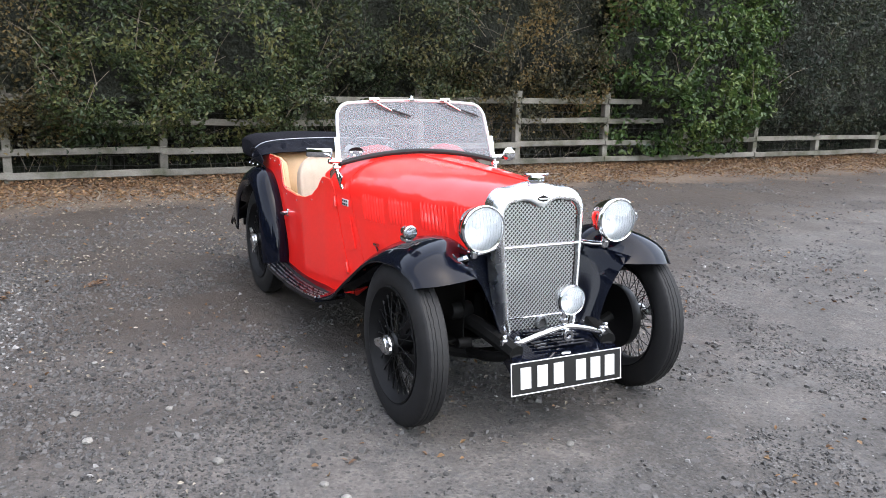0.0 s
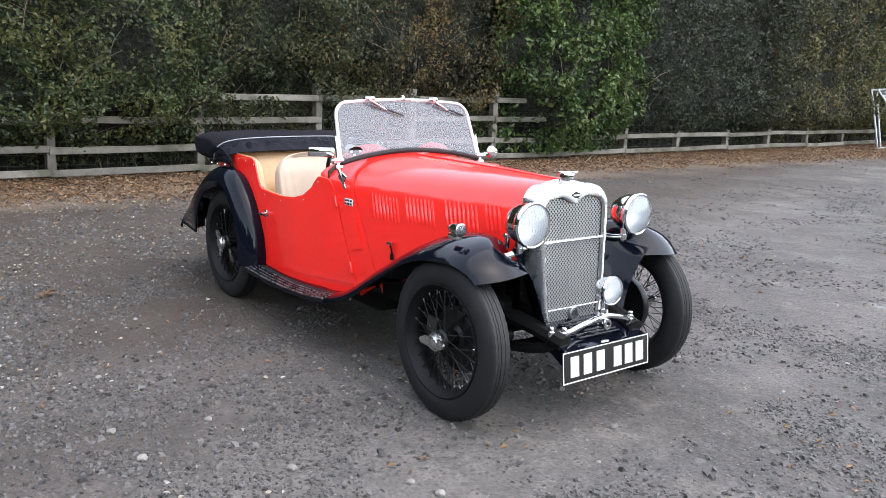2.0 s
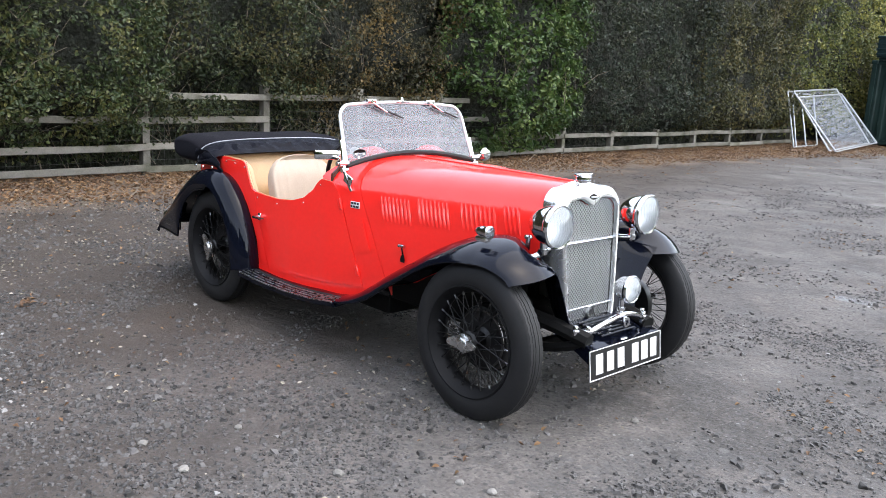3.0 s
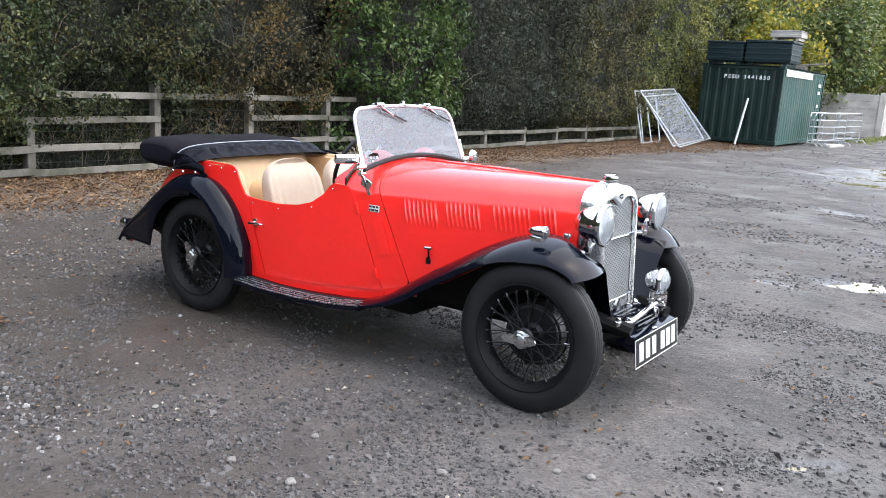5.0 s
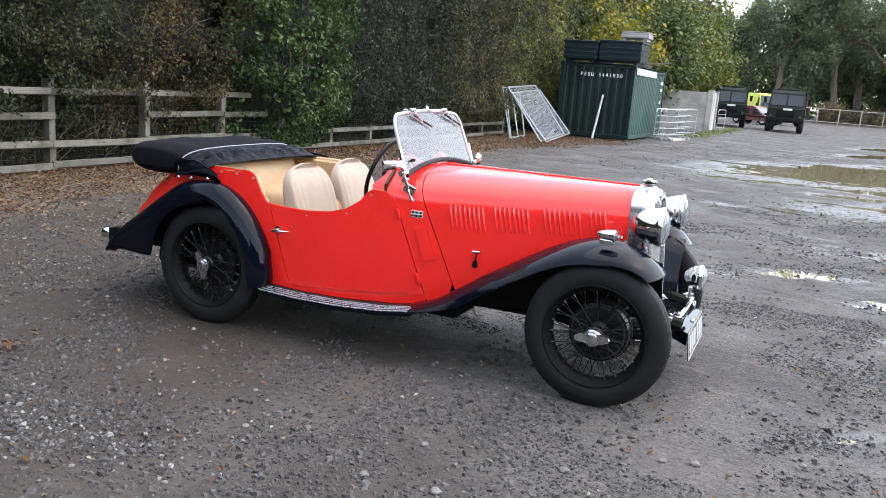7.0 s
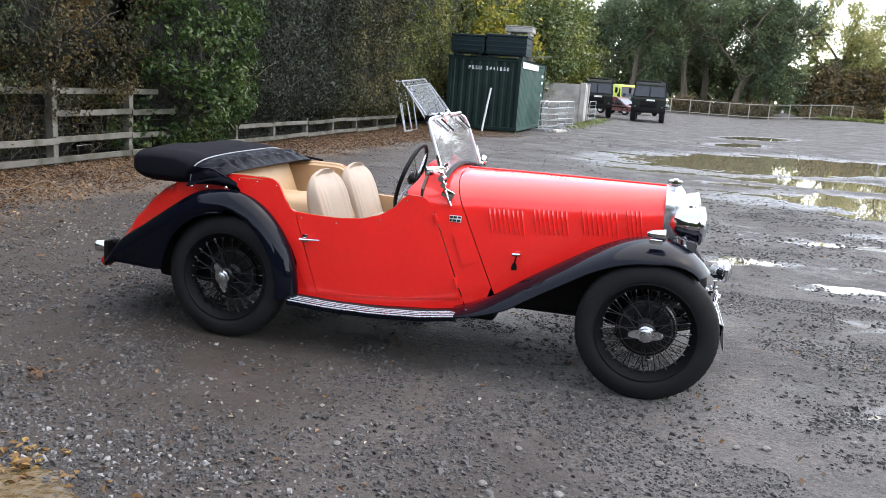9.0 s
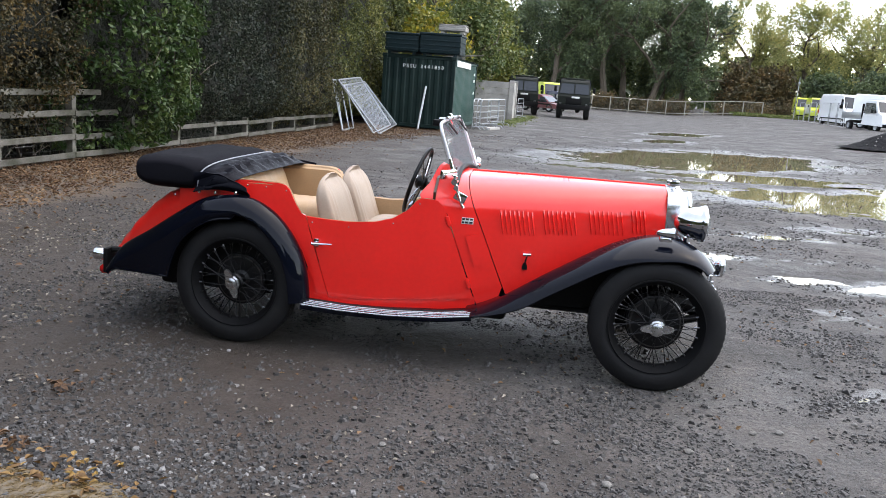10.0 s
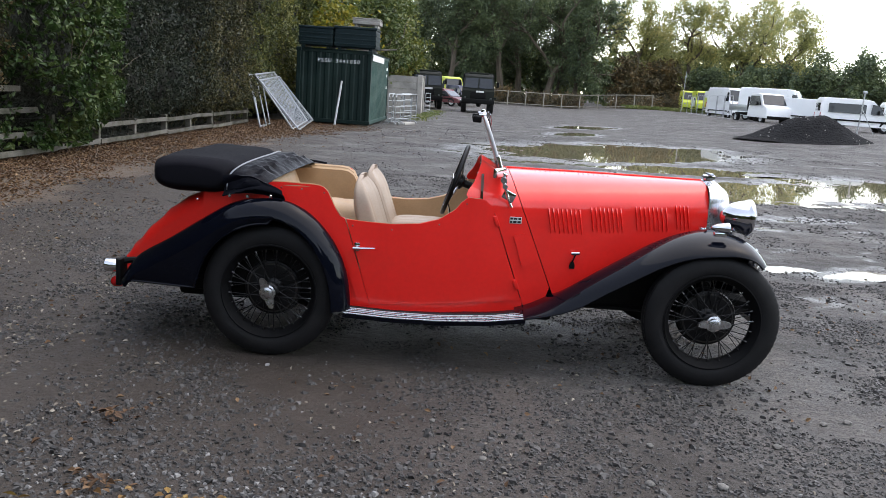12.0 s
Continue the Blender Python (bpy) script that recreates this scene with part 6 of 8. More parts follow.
# badge bar, front apron and plate
bar_pts = [(0.30, -0.262, 0.388), (0.335, -0.215, 0.398), (0.36, -0.12, 0.435), (0.368, 0.0, 0.458), (0.36, 0.12, 0.435), (0.335, 0.215, 0.398), (0.30, 0.262, 0.388)]
bar = carpart("bumper_bar", tube(bmesh.new(), bar_pts, 0.013, 28, 10), CHROME, "bowed chrome bar")
for s in (-1, 1):
    for x, y in ((0.30, 0.262), (0.335, 0.218)):
        bm = lathe(bmesh.new(), [(0.0, 0.036), (0.010, 0.035), (0.013, 0.028), (0.013, 0.018), (0.019, 0.014), (0.019, 0.0), (0.016, -0.02), (0.0, -0.02)], Matrix.Translation((x, s * y, 0.394)), 16)
        part("bolt", bm, CHROME, bar, "domed chrome bolt")
    part("bar_bracket", tube(bmesh.new(), [(0.30, s * 0.25, 0.385), (0.24, s * 0.24, 0.385), (0.17, s * 0.235, 0.40)], 0.017, 6, 8), CHROME, bar)
bm = lathe(bmesh.new(), [(0.012, -0.008), (0.012, 0.008), (0.024, 0.008), (0.026, 0.0), (0.024, -0.008)], Matrix.Translation((0.385, 0, 0.425)) @ FACE_X, 20, closed=True)
part("tow_ring", bm, CHROME, bar)

bm = bmesh.new()
rows = []
for k in range(9):
    f = k / 8
    x = 0.165 + 0.235 * f
    z = 0.395 - 0.055 * f ** 1.4
    w = 0.235 + 0.04 * f
    rows.append([Vector((x, y * w, z - 0.012 * (1 - y * y) * 0 - (0.0 if abs(y) < 1 else 0.05 + 0.015 * f))) for y in (-1, -0.97, -0.6, -0.2, 0.2, 0.6, 0.97, 1)])
loft(bm, rows)
apron = carpart("front_apron", thick(bm, 0.004), BLACK, "black apron between the frame horns")
for k in range(7):
    part("apron_louvre", tube(bmesh.new(), [(0.215 + 0.022 * k, -0.13, 0.396 - 0.0045 * k), (0.218 + 0.022 * k, 0, 0.399 - 0.0045 * k), (0.215 + 0.022 * k, 0.13, 0.396 - 0.0045 * k)], 0.006, sides=6), BLACK, apron)
part("apron_badge", lathe(bmesh.new(), [(0.0, 0.008), (0.014, 0.006), (0.018, 0.0)], Matrix.Translation((0.388, -0.005, 0.347)) @ Matrix.Diagonal((0.6, 1.5, 1, 1)), 20), STEEL, apron)

plate_m = Matrix.Translation((0.413, -0.008, 0.274)) @ Matrix.Rotation(radians(90), 4, "Z") @ Matrix.Rotation(radians(90 - 7), 4, "X") @ Matrix.Diagonal((1.05, 1.05, 1, 1))
plate = carpart("number_plate", slab(bmesh.new(), [(-0.268, -0.066), (0.268, -0.066), (0.268, 0.066), (-0.268, 0.066)], 0.004, plate_m @ Matrix.Translation((0, 0, -0.004))), PLATE_BLACK, "black plate with a white border", smooth=False)
for a, b in (((-0.268, 0.062), (0.268, 0.066)), ((-0.268, -0.066), (0.268, -0.062)), ((-0.268, -0.062), (-0.264, 0.062)), ((0.264, -0.062), (0.268, 0.062))):
    part("border", slab(bmesh.new(), [(a[0], a[1]), (b[0], a[1]), (b[0], b[1]), (a[0], b[1])], 0.002, plate_m), PLATE_WHITE, plate, smooth=False)
for x in (-0.2, -0.122, -0.044, 0.064, 0.136, 0.208):
    part("plain_bar", slab(bmesh.new(), [(x - 0.024, -0.043), (x + 0.024, -0.043), (x + 0.024, 0.043), (x - 0.024, 0.043)], 0.003, plate_m), PLATE_WHITE, plate, smooth=False)
for s in (-1, 1):
    carpart("plate_bracket", rod(bmesh.new(), (0.33, s * 0.2, 0.35), (0.407, s * 0.2, 0.30), 0.01), CHASSIS)

# ---- windscreen ----
def screen_pt(y, z):
    return Vector((-1.143 - (z - 1.0) * 0.385, y, z))


def screen_outline(inset):
    w0, w1 = 0.478 - inset, 0.462 - inset
    top = 1.318 - inset
    base = [(y, 0.992 + inset + 0.058 * (1 - (y / w0) ** 2)) for y in (w0 * (k / 10) for k in range(-10, 11))]
    pts = base[:]
    r = 0.085 - inset * 0.5
    pts += [(w0 + (w1 - w0) * f, 0.995 + (top - r - 0.995) * f) for f in (0.25, 0.5, 0.75)]
    pts += [(w1 - r + r * math.cos(a), top - 0.012 - r + r * math.sin(a)) for a in (math.pi / 2 * k / 6 for k in range(7))]
    pts += [((w1 - r) * q, top - 0.012 + 0.016 * (1 - q * q)) for q in (0.6, 0.2, -0.2, -0.6)]
    pts += [(-(w1 - r + r * math.cos(a)), top - 0.012 - r + r * math.sin(a)) for a in (math.pi / 2 * k / 6 for k in range(6, -1, -1))]
    pts += [(-(w0 + (w1 - w0) * f), 0.995 + (top - r - 0.995) * f) for f in (0.75, 0.5, 0.25)]
    return pts


outline = screen_outline(0.0)
screen = carpart("windscreen_frame", tube(bmesh.new(), [screen_pt(y, z) for y, z in outline[20:]] + [screen_pt(*outline[0])], 0.0095, sides=10), SILVER_PAINT, "silver-white windscreen frame")
bm = bmesh.new()
bm.faces.new([bm.verts.new(screen_pt(y, z)) for y, z in screen_outline(0.006)])
pane = part("glass_pane", bm, GLASS, screen, "clear glass pane", smooth=False)
pane.visible_shadow = False
# a half-round paper disc behind the glass
bm = bmesh.new()
turn = Matrix.Translation(screen_pt(-0.40, 1.045) + Vector((-0.004, 0, 0))) @ Matrix.Rotation(radians(-21), 4, "Y") @ Matrix.Rotation(radians(90), 4, "Z") @ Matrix.Rotation(radians(90), 4, "X")
slab(bm, [(0.042 * math.cos(a), 0.042 * math.sin(a)) for a in (math.pi * k / 12 for k in range(13))], 0.001, turn)
disc = part("paper_disc", bm, PLATE_WHITE, screen, "pale half-round paper disc")
for k in range(4):
    part("dark_mark", boxed((0.012, 0.009, 0.0016), turn @ Matrix.Translation((-0.026 + 0.017 * k, 0.013 + 0.008 * (k % 2), 0.0))), PLATE_BLACK, disc)
part("rubber_strip", tube(bmesh.new(), [screen_pt(y, z - 0.006) for y, z in outline[:21]], 0.014, sides=8), RUBBER, screen, "black rubber strip")
for s in (-1, 1):
    bm = tube(bmesh.new(), [screen_pt(s * 0.487, 1.12) + Vector((0.004, 0, 0)), screen_pt(s * 0.49, 1.03), Vector((-1.135, s * 0.497, 0.965)), Vector((-1.112, s * 0.488, 0.90)), Vector((-1.092, s * 0.478, 0.855))], 0.011, 14, 8, r_end=0.008)
    box(bm, (0.07, 0.012, 0.05), Matrix.Translation((-1.11, s * 0.487, 0.915)) @ Matrix.Rotation(radians(25), 4, "Y"), 0.005)
    rod(bm, (-1.145, s * 0.47, 1.0), (-1.145, s * 0.53, 1.0), 0.017)
    rod(bm, (-1.145, s * 0.528, 1.0), (-1.145, s * 0.54, 1.0), 0.012)
    rod(bm, (-1.135, s * 0.478, 0.965), (-1.135, s * 0.515, 0.965), 0.014)
    part("stanchion", bm, CHROME, screen, "chrome screen stanchion")
# wipers and the catch on the top rail
for y in (-0.24, 0.20):
    p = screen_pt(y, 1.322)
    bm = rod(bmesh.new(), p + Vector((0.02, -0.03, 0.004)), p + Vector((0.02, 0.03, 0.006)), 0.012)
    rod(bm, p + Vector((-0.03, 0, 0.0)), p + Vector((0.035, 0, 0.004)), 0.009)
    tube(bm, [p + Vector((0.032, 0, 0.0)), p + Vector((0.040, 0.03, -0.02)), screen_pt(y + 0.10, 1.268) + Vector((0.022, 0, 0))], 0.004, sides=6)
    wiper = part("wiper", bm, CHROME, screen, "chrome windscreen wiper")
    a, b = screen_pt(y + 0.02, 1.300) + Vector((0.016, 0, 0)), screen_pt(y + 0.215, 1.235) + Vector((0.016, 0, 0))
    part("blade", tube(bmesh.new(), [a, (a + b) / 2, b], 0.0055, sides=6), RUBBER, wiper, "black rubber blade")
    part("motor", boxed((0.05, 0.055, 0.036), Matrix.Translation(p + Vector((-0.04, 0, -0.022))), 0.008), CHASSIS, wiper, "black wiper motor")
p = screen_pt(0.0, 1.33)
bm = lathe(bmesh.new(), [(0.0, 0.022), (0.012, 0.018), (0.014, 0.004), (0.020, 0.0), (0.020, -0.012)], Matrix.Translation(p), 16)
rod(bm, p + Vector((0.01, -0.05, -0.006)), p + Vector((0.01, 0.05, -0.006)), 0.006)
part("hood_catch", bm, CHROME, screen)
# tax disc low on the glass
bm = lathe(bmesh.new(), [(0.0, 0.0015), (0.045, 0.0015), (0.046, 0.0)], Matrix.Translation(screen_pt(-0.375, 1.045) + Vector((-0.004, 0, 0))) @ Matrix.Rotation(radians(-90 + 21), 4, "Y") @ Matrix.Diagonal((0.62, 1, 1, 1)), 24)
sticker = part("paper_disc", bm, CHASSIS, screen, "round dark paper sticker")
for a in range(5):
    q = screen_pt(-0.375 + 0.027 * math.cos(a * 1.05), 1.045 + 0.020 * math.sin(a * 1.05)) + Vector((0.001, 0, 0))
    part("sticker_spot", boxed((0.003, 0.014, 0.010), Matrix.Translation(q)), PLATE_WHITE, sticker)
# mirrors on the stanchions
bm = boxed((0.14, 0.02, 0.05), Matrix.Translation((-1.172, -0.582, 1.045)) @ Matrix.Rotation(radians(65), 4, "Z"), 0.008)
mirror = carpart("side_mirror", bm, CHROME, "small oblong chrome mirror")
part("mirror_arm", tube(bmesh.new(), [(-1.155, -0.56, 1.04), (-1.135, -0.535, 1.03), (-1.145, -0.515, 1.0)], 0.007, 6, 8), CHROME, mirror)
bm = lathe(bmesh.new(), [(0.0, 0.03), (0.03, 0.022), (0.042, 0.0), (0.040, -0.006), (0.0, -0.008)], Matrix.Translation((-1.15, 0.60, 1.015)) @ FACE_X, 24)
mirror = carpart("round_mirror", bm, CHROME, "small round chrome mirror")
part("mirror_arm", tube(bmesh.new(), [(-1.15, 0.60, 1.01), (-1.15, 0.54, 1.01), (-1.145, 0.50, 1.0)], 0.007, 6, 8), CHROME, mirror)

# ---- cockpit ----
carpart("cockpit_floor", boxed((1.62, 0.85, 0.02), Matrix.Translation((-1.75, 0, 0.345)), 0.004), CHASSIS, "dark floor mat")
for s in (-1, 1):
    bm = bmesh.new()
    rows = []
    for k in range(17):
        x = -2.62 + (2.62 - 1.995) * k / 16
        zt = along(QUARTER_TOP, x) - 0.004
        rows.append([Vector((x, s * (flank(x, z) - 0.045), z)) for z in (0.60, 0.68, zt - 0.02)] + [Vector((x, s * (flank(x, zt) - 0.006), zt + 0.006))])
    loft(bm, rows)
    carpart("rear_side_trim", thick(bm, 0.004), TAN, "tan leather trim")
    carpart("elbow_roll", tube(bmesh.new(), [(-1.995, s * 0.525, 0.70), (-2.05, s * 0.525, 0.80), (-2.11, s * 0.525, 0.885), (-2.3, s * 0.523, 0.893), (-2.5, s * 0.513, 0.88)], 0.017, 16, 8), TAN, "tan padded roll")


def cushion(w, d, h, m, puff=0.03, pleats=0, power=4.0):
    """A stuffed pad: local x is its width, y its depth, z the puffed face; pleats run along y."""
    bm = bmesh.new()
    nx, ny = 33, 19
    rows = []
    for j in range(ny):
        v = -1 + 2 * j / (ny - 1)
        row = []
        for i in range(nx):
            u = -1 + 2 * i / (nx - 1)
            e = (1 - abs(u) ** power) ** 0.5 * (1 - abs(v) ** power) ** 0.5
            ridge = 0.0
            if pleats and abs(u) < 0.8:
                ridge = 0.006 * abs(math.sin(math.pi * pleats * (u + 0.8) / 1.6)) ** 0.5
            row.append(m @ Vector((u * w / 2, v * d / 2, h * 0.4 + (puff + h * 0.5) * e + ridge * e)))
        rows.append(row)
    top = loft(bm, rows)
    under = [[bm.verts.new(m @ Vector(((-1 + 2 * i / (nx - 1)) * w / 2, (-1 + 2 * j / (ny - 1)) * d / 2, -h * 0.3))) for i in (0, nx - 1)] for j in (0, ny - 1)]
    rim = [top[0][i] for i in range(nx)] + [top[j][-1] for j in range(1, ny)] + [top[-1][i] for i in range(nx - 2, -1, -1)] + [top[j][0] for j in range(ny - 2, 0, -1)]
    low = [bm.verts.new(v.co - (m.to_3x3() @ Vector((0, 0, h * 0.7)))) for v in rim]
    for k in range(len(rim)):
        q = (k + 1) % len(rim)
        bm.faces.new((rim[k], low[k], low[q], rim[q]))
    bm.faces.new(low)
    for row in under:
        for v in row:
            bm.verts.remove(v)
    return bm


def seat_back(y):
    """A bucket seat back with a rounded top, leaning back, pleated in front."""
    bm = bmesh.new()
    rows = []
    n = 72
    for j in range(19):
        v = j / 18
        z = 0.45 + math.sin(v * math.pi / 2) * 0.507
        u = max(0.0, (z - 0.76) / 0.197)
        w = max(0.225 * max(0.0, 1 - u ** 2.8) ** 0.40, 0.055)
        rear = -1.93 - (z - 0.7) * 0.20 + 0.05 * u ** 2.5
        fore = -1.812 - (z - 0.72) * 0.33 - 0.16 * max(0, z - 0.86) + 0.02 * (1 - v)
        fore = max(fore - 0.035 * u ** 3, rear + 0.03)
        lean, depth = (rear + fore) / 2, fore - rear
        row = []
        for k in range(n):
            a = 2 * math.pi * k / n
            c, s = math.cos(a), math.sin(a)
            yy = w * math.copysign(abs(s) ** 0.45, s)
            xx = depth * 0.5 * math.copysign(abs(c) ** 0.45, c)
            if c > 0.1:
                xx += 0.006 * abs(math.sin(yy * 62)) * min(1, 6 * (1 - v)) - 0.02 * (1 - (yy / max(w, 0.01)) ** 2)
            row.append(Vector((lean + xx, y + yy, z)))
        rows.append(row)
    made = loft(bm, rows, ring=True)
    bm.faces.new(made[-1])
    bm.faces.new(made[0][::-1])
    return bm


for y in (-0.262, 0.262):
    seat = carpart("front_seat", cushion(0.43, 0.46, 0.12, Matrix.Translation((-1.60, y, 0.50)) @ Matrix.Rotation(radians(90), 4, "Z"), 0.035, 6), CREAM, "cream leather bucket seat")
    part("seat_back", seat_back(y), CREAM, seat, "rounded pale cream leather seat back")
    part("seat_frame", boxed((0.42, 0.40, 0.12), Matrix.Translation((-1.6, y, 0.42)), 0.02), CHASSIS, seat)
bench = carpart("rear_bench", cushion(0.90, 0.42, 0.14, Matrix.Translation((-2.27, 0, 0.60)), 0.03, 9), TAN, "tan leather rear seat")
part("bench_back", cushion(0.94, 0.36, 0.10, Matrix.Translation((-2.50, 0, 0.74)) @ Matrix.Rotation(radians(70), 4, "Y") @ Matrix.Rotation(radians(90), 4, "Z"), 0.04, 10), TAN, bench, "tan pleated back cushion")
carpart("bench_base", boxed((0.42, 0.92, 0.24), Matrix.Translation((-2.27, 0, 0.47)), 0.02), TAN)
# dash and steering
bm = bmesh.new()
slab(bm, [(-0.49, 0.70), (0.49, 0.70), (0.49, 0.93), (0.40, 1.0), (0.25, 1.06), (0.1, 1.02), (-0.1, 1.02), (-0.25, 1.06), (-0.40, 1.0), (-0.49, 0.93)], 0.014, Matrix.Translation((-1.262, 0, 0)) @ Matrix.Rotation(radians(90), 4, "Z") @ Matrix.Rotation(radians(90), 4, "X"))
DASH = material("dark_varnished_dash", (0.05, 0.022, 0.012), 0.25, vary=0.3, scale=9)
dash = carpart("dashboard", bm, DASH, "dark varnished dashboard", smooth=False)
for y, z in ((-0.33, 0.93), (-0.17, 0.93), (0.0, 0.93), (0.17, 0.93)):
    part("dial", lathe(bmesh.new(), [(0.0, 0.008), (0.034, 0.008), (0.038, 0.012), (0.042, 0.006), (0.042, 0.0)], Matrix.Translation((-1.262, y, z)) @ Matrix.Rotation(radians(-90), 4, "Y"), 24), CHROME, dash)
axis = Vector((-0.95, 0, 0.31)).normalized()
centre = Vector((-1.405, -0.205, 0.952))
wm = Matrix.Translation(centre) @ axis.to_track_quat("Z", "Y").to_matrix().to_4x4()
R = 0.20
bm = bmesh.new()
lathe(bm, [(R + 0.012 * math.cos(a), 0.012 * math.sin(a)) for a in (2 * math.pi * k / 10 for k in range(10))], wm, 48, closed=True)
steering = carpart("steering_wheel", bm, RIM_BLACK, "black rimmed steering wheel")
for k in range(4):
    a = math.pi / 4 + k * math.pi / 2
    for d in (-0.012, 0.012):
        o = Vector((-d * math.sin(a), d * math.cos(a), 0))
        part("wheel_spoke", tube(bmesh.new(), [wm @ (Vector((0.03 * math.cos(a), 0.03 * math.sin(a), -0.03)) + o), wm @ (Vector((R * math.cos(a), R * math.sin(a), 0)) + o)], 0.0045, sides=6), STEEL, steering, "bright steel spoke")
part("boss", lathe(bmesh.new(), [(0.0, 0.012), (0.03, 0.010), (0.042, -0.004), (0.042, -0.045), (0.022, -0.055), (0.02, -0.20), (0.02, -0.42)], wm, 24), RIM_BLACK, steering)
part("control_lever", tube(bmesh.new(), [wm @ Vector((0.0, 0.0, 0.01)), wm @ Vector((-0.05, 0.02, 0.02))], 0.005, sides=6), CHROME, steering)
carpart("gear_lever", tube(bmesh.new(), [(-1.38, 0.0, 0.36), (-1.42, 0.0, 0.55), (-1.47, -0.02, 0.68)], 0.007, 8, 6), CHROME)
carpart("grab_lever", tube(bmesh.new(), [(-1.40, 0.03, 0.60), (-1.44, -0.1, 0.80), (-1.46, -0.14, 0.79)], 0.007, 8, 6), CHROME)

# ---- folded hood in its black bag ----
def bag_ring(y):
    """The bag's outline in the x-z plane at y."""
    e = max(0.0, min(1.0, (0.585 - abs(y)) / 0.10))
    full = e ** 0.45
    ring = []
    cx, cz = -2.79, 0.922
    rx0, rx1 = 0.225 + 0.02 * math.cos(y * 2.4), 0.215
    for k in range(40):
        a = 2 * math.pi * k / 40
        c, s = math.cos(a), math.sin(a)
        x = cx + (rx0 if c < 0 else rx1) * math.copysign(abs(c) ** 0.55, c) * (0.72 + 0.28 * full)
        z = cz + (0.082 if s > 0 else 0.106) * math.copysign(abs(s) ** 0.6, s) * (0.45 + 0.55 * full)
        z += 0.014 * noise.noise((x * 4, y * 3, 2)) + 0.007 * noise.noise((x * 13, y * 7, 5)) - 0.03 * (x - cx)
        ring.append(Vector((x, y + 0.01 * noise.noise((x * 6, z * 6, y)), z)))
    return ring


bm = bmesh.new()
stations = [-0.585, -0.582, -0.57, -0.55, -0.52, -0.48, -0.42, -0.3, -0.15, 0, 0.15, 0.3, 0.42, 0.48, 0.52, 0.55, 0.57, 0.582, 0.585]
made = loft(bm, [bag_ring(y) for y in stations], ring=True)
bm.faces.new(made[0][::-1])
bm.faces.new(made[-1])
bag = carpart("hood_bag", bm, CANVAS, "folded hood in a black canvas bag")

# crumpled leathercloth skirt before the seam, right across the car
seam = spline([(-2.600, -0.592, 0.848), (-2.598, -0.590, 0.885), (-2.588, -0.565, 0.935), (-2.555, -0.49, 0.972), (-2.53, -0.3, 0.990), (-2.515, 0.0, 0.996), (-2.53, 0.3, 0.990), (-2.56, 0.49, 0.965), (-2.59, 0.585, 0.90)], 60)
foot = spline([(-2.50, -0.600, 0.858), (-2.43, -0.600, 0.882), (-2.385, -0.575, 0.902), (-2.365, -0.47, 0.918), (-2.355, -0.2, 0.925), (-2.345, 0.1, 0.928), (-2.335, 0.4, 0.928), (-2.34, 0.53, 0.915), (-2.44, 0.595, 0.88)], 60)
rows = []
for k in range(61):
    a, b = seam[k], foot[k]
    row = []
    for q in range(10):
        f = q / 9
        p = a.lerp(b, f)
        puff = math.sin(math.pi * f) * (0.016 + 0.026 * noise.noise((k * 0.35, f * 2, 1))) + 0.024 * noise.noise((k * 0.8, f * 5, 4)) * math.sin(math.pi * f)
        out = Vector((0.5, 0, 0.85)) if abs(p.y) < 0.5 else Vector((0.25, math.copysign(0.8, p.y), 0.5))
        row.append(p + out * puff)
    rows.append(row)
bm = bmesh.new()
loft(bm, rows)
skirt = part("leathercloth_skirt", thick(bm, 0.005), LEATHERETTE, bag, "crumpled black leathercloth")
part("piping", tube(bmesh.new(), [p + Vector((0.004, 0.0, 0.004)) for p in seam], 0.004, sides=6), PIPING, skirt, "pale grey piping")
for s in (-1, 1):
    # drooping corner below the piping
    rows = []
    for k in range(15):
        u = k / 14
        x = -2.615 + 0.31 * u
        top = 0.932 + 0.012 * math.sin(u * 4)
        rows.append([Vector((x + 0.02 * v * u, s * (0.585 + 0.02 * math.sin(v * 7 + u * 6) * (0.3 + v) * (1 - 0.4 * u) + 0.012), top - v * (0.108 - 0.045 * u) - 0.055 * u * u + 0.006 * noise.noise((u * 5, v * 5, s)))) for v in (q / 9 for q in range(10))])
    bm = bmesh.new()
    loft(bm, rows)
    droop = part("drooping_corner", thick(bm, 0.005), LEATHERETTE, bag, "folded black leathercloth corner")
    for x, z in ((-2.575, 0.828), (-2.48, 0.83), (-2.36, 0.838)):
        part("fastener", lathe(bmesh.new(), [(0.0, 0.008), (0.007, 0.006), (0.010, 0.0)], Matrix.Translation((x, s * 0.618, z)) @ Matrix.Rotation(radians(90 if s < 0 else -90), 4, "X"), 12), CHROME, droop, "bright fastener")
part("strap", tube(bmesh.new(), [(-2.40, 0.50, 0.935), (-2.36, 0.535, 0.93), (-2.26, 0.545, 0.918)], 0.008, 8, 6), LEATHERETTE, bag)

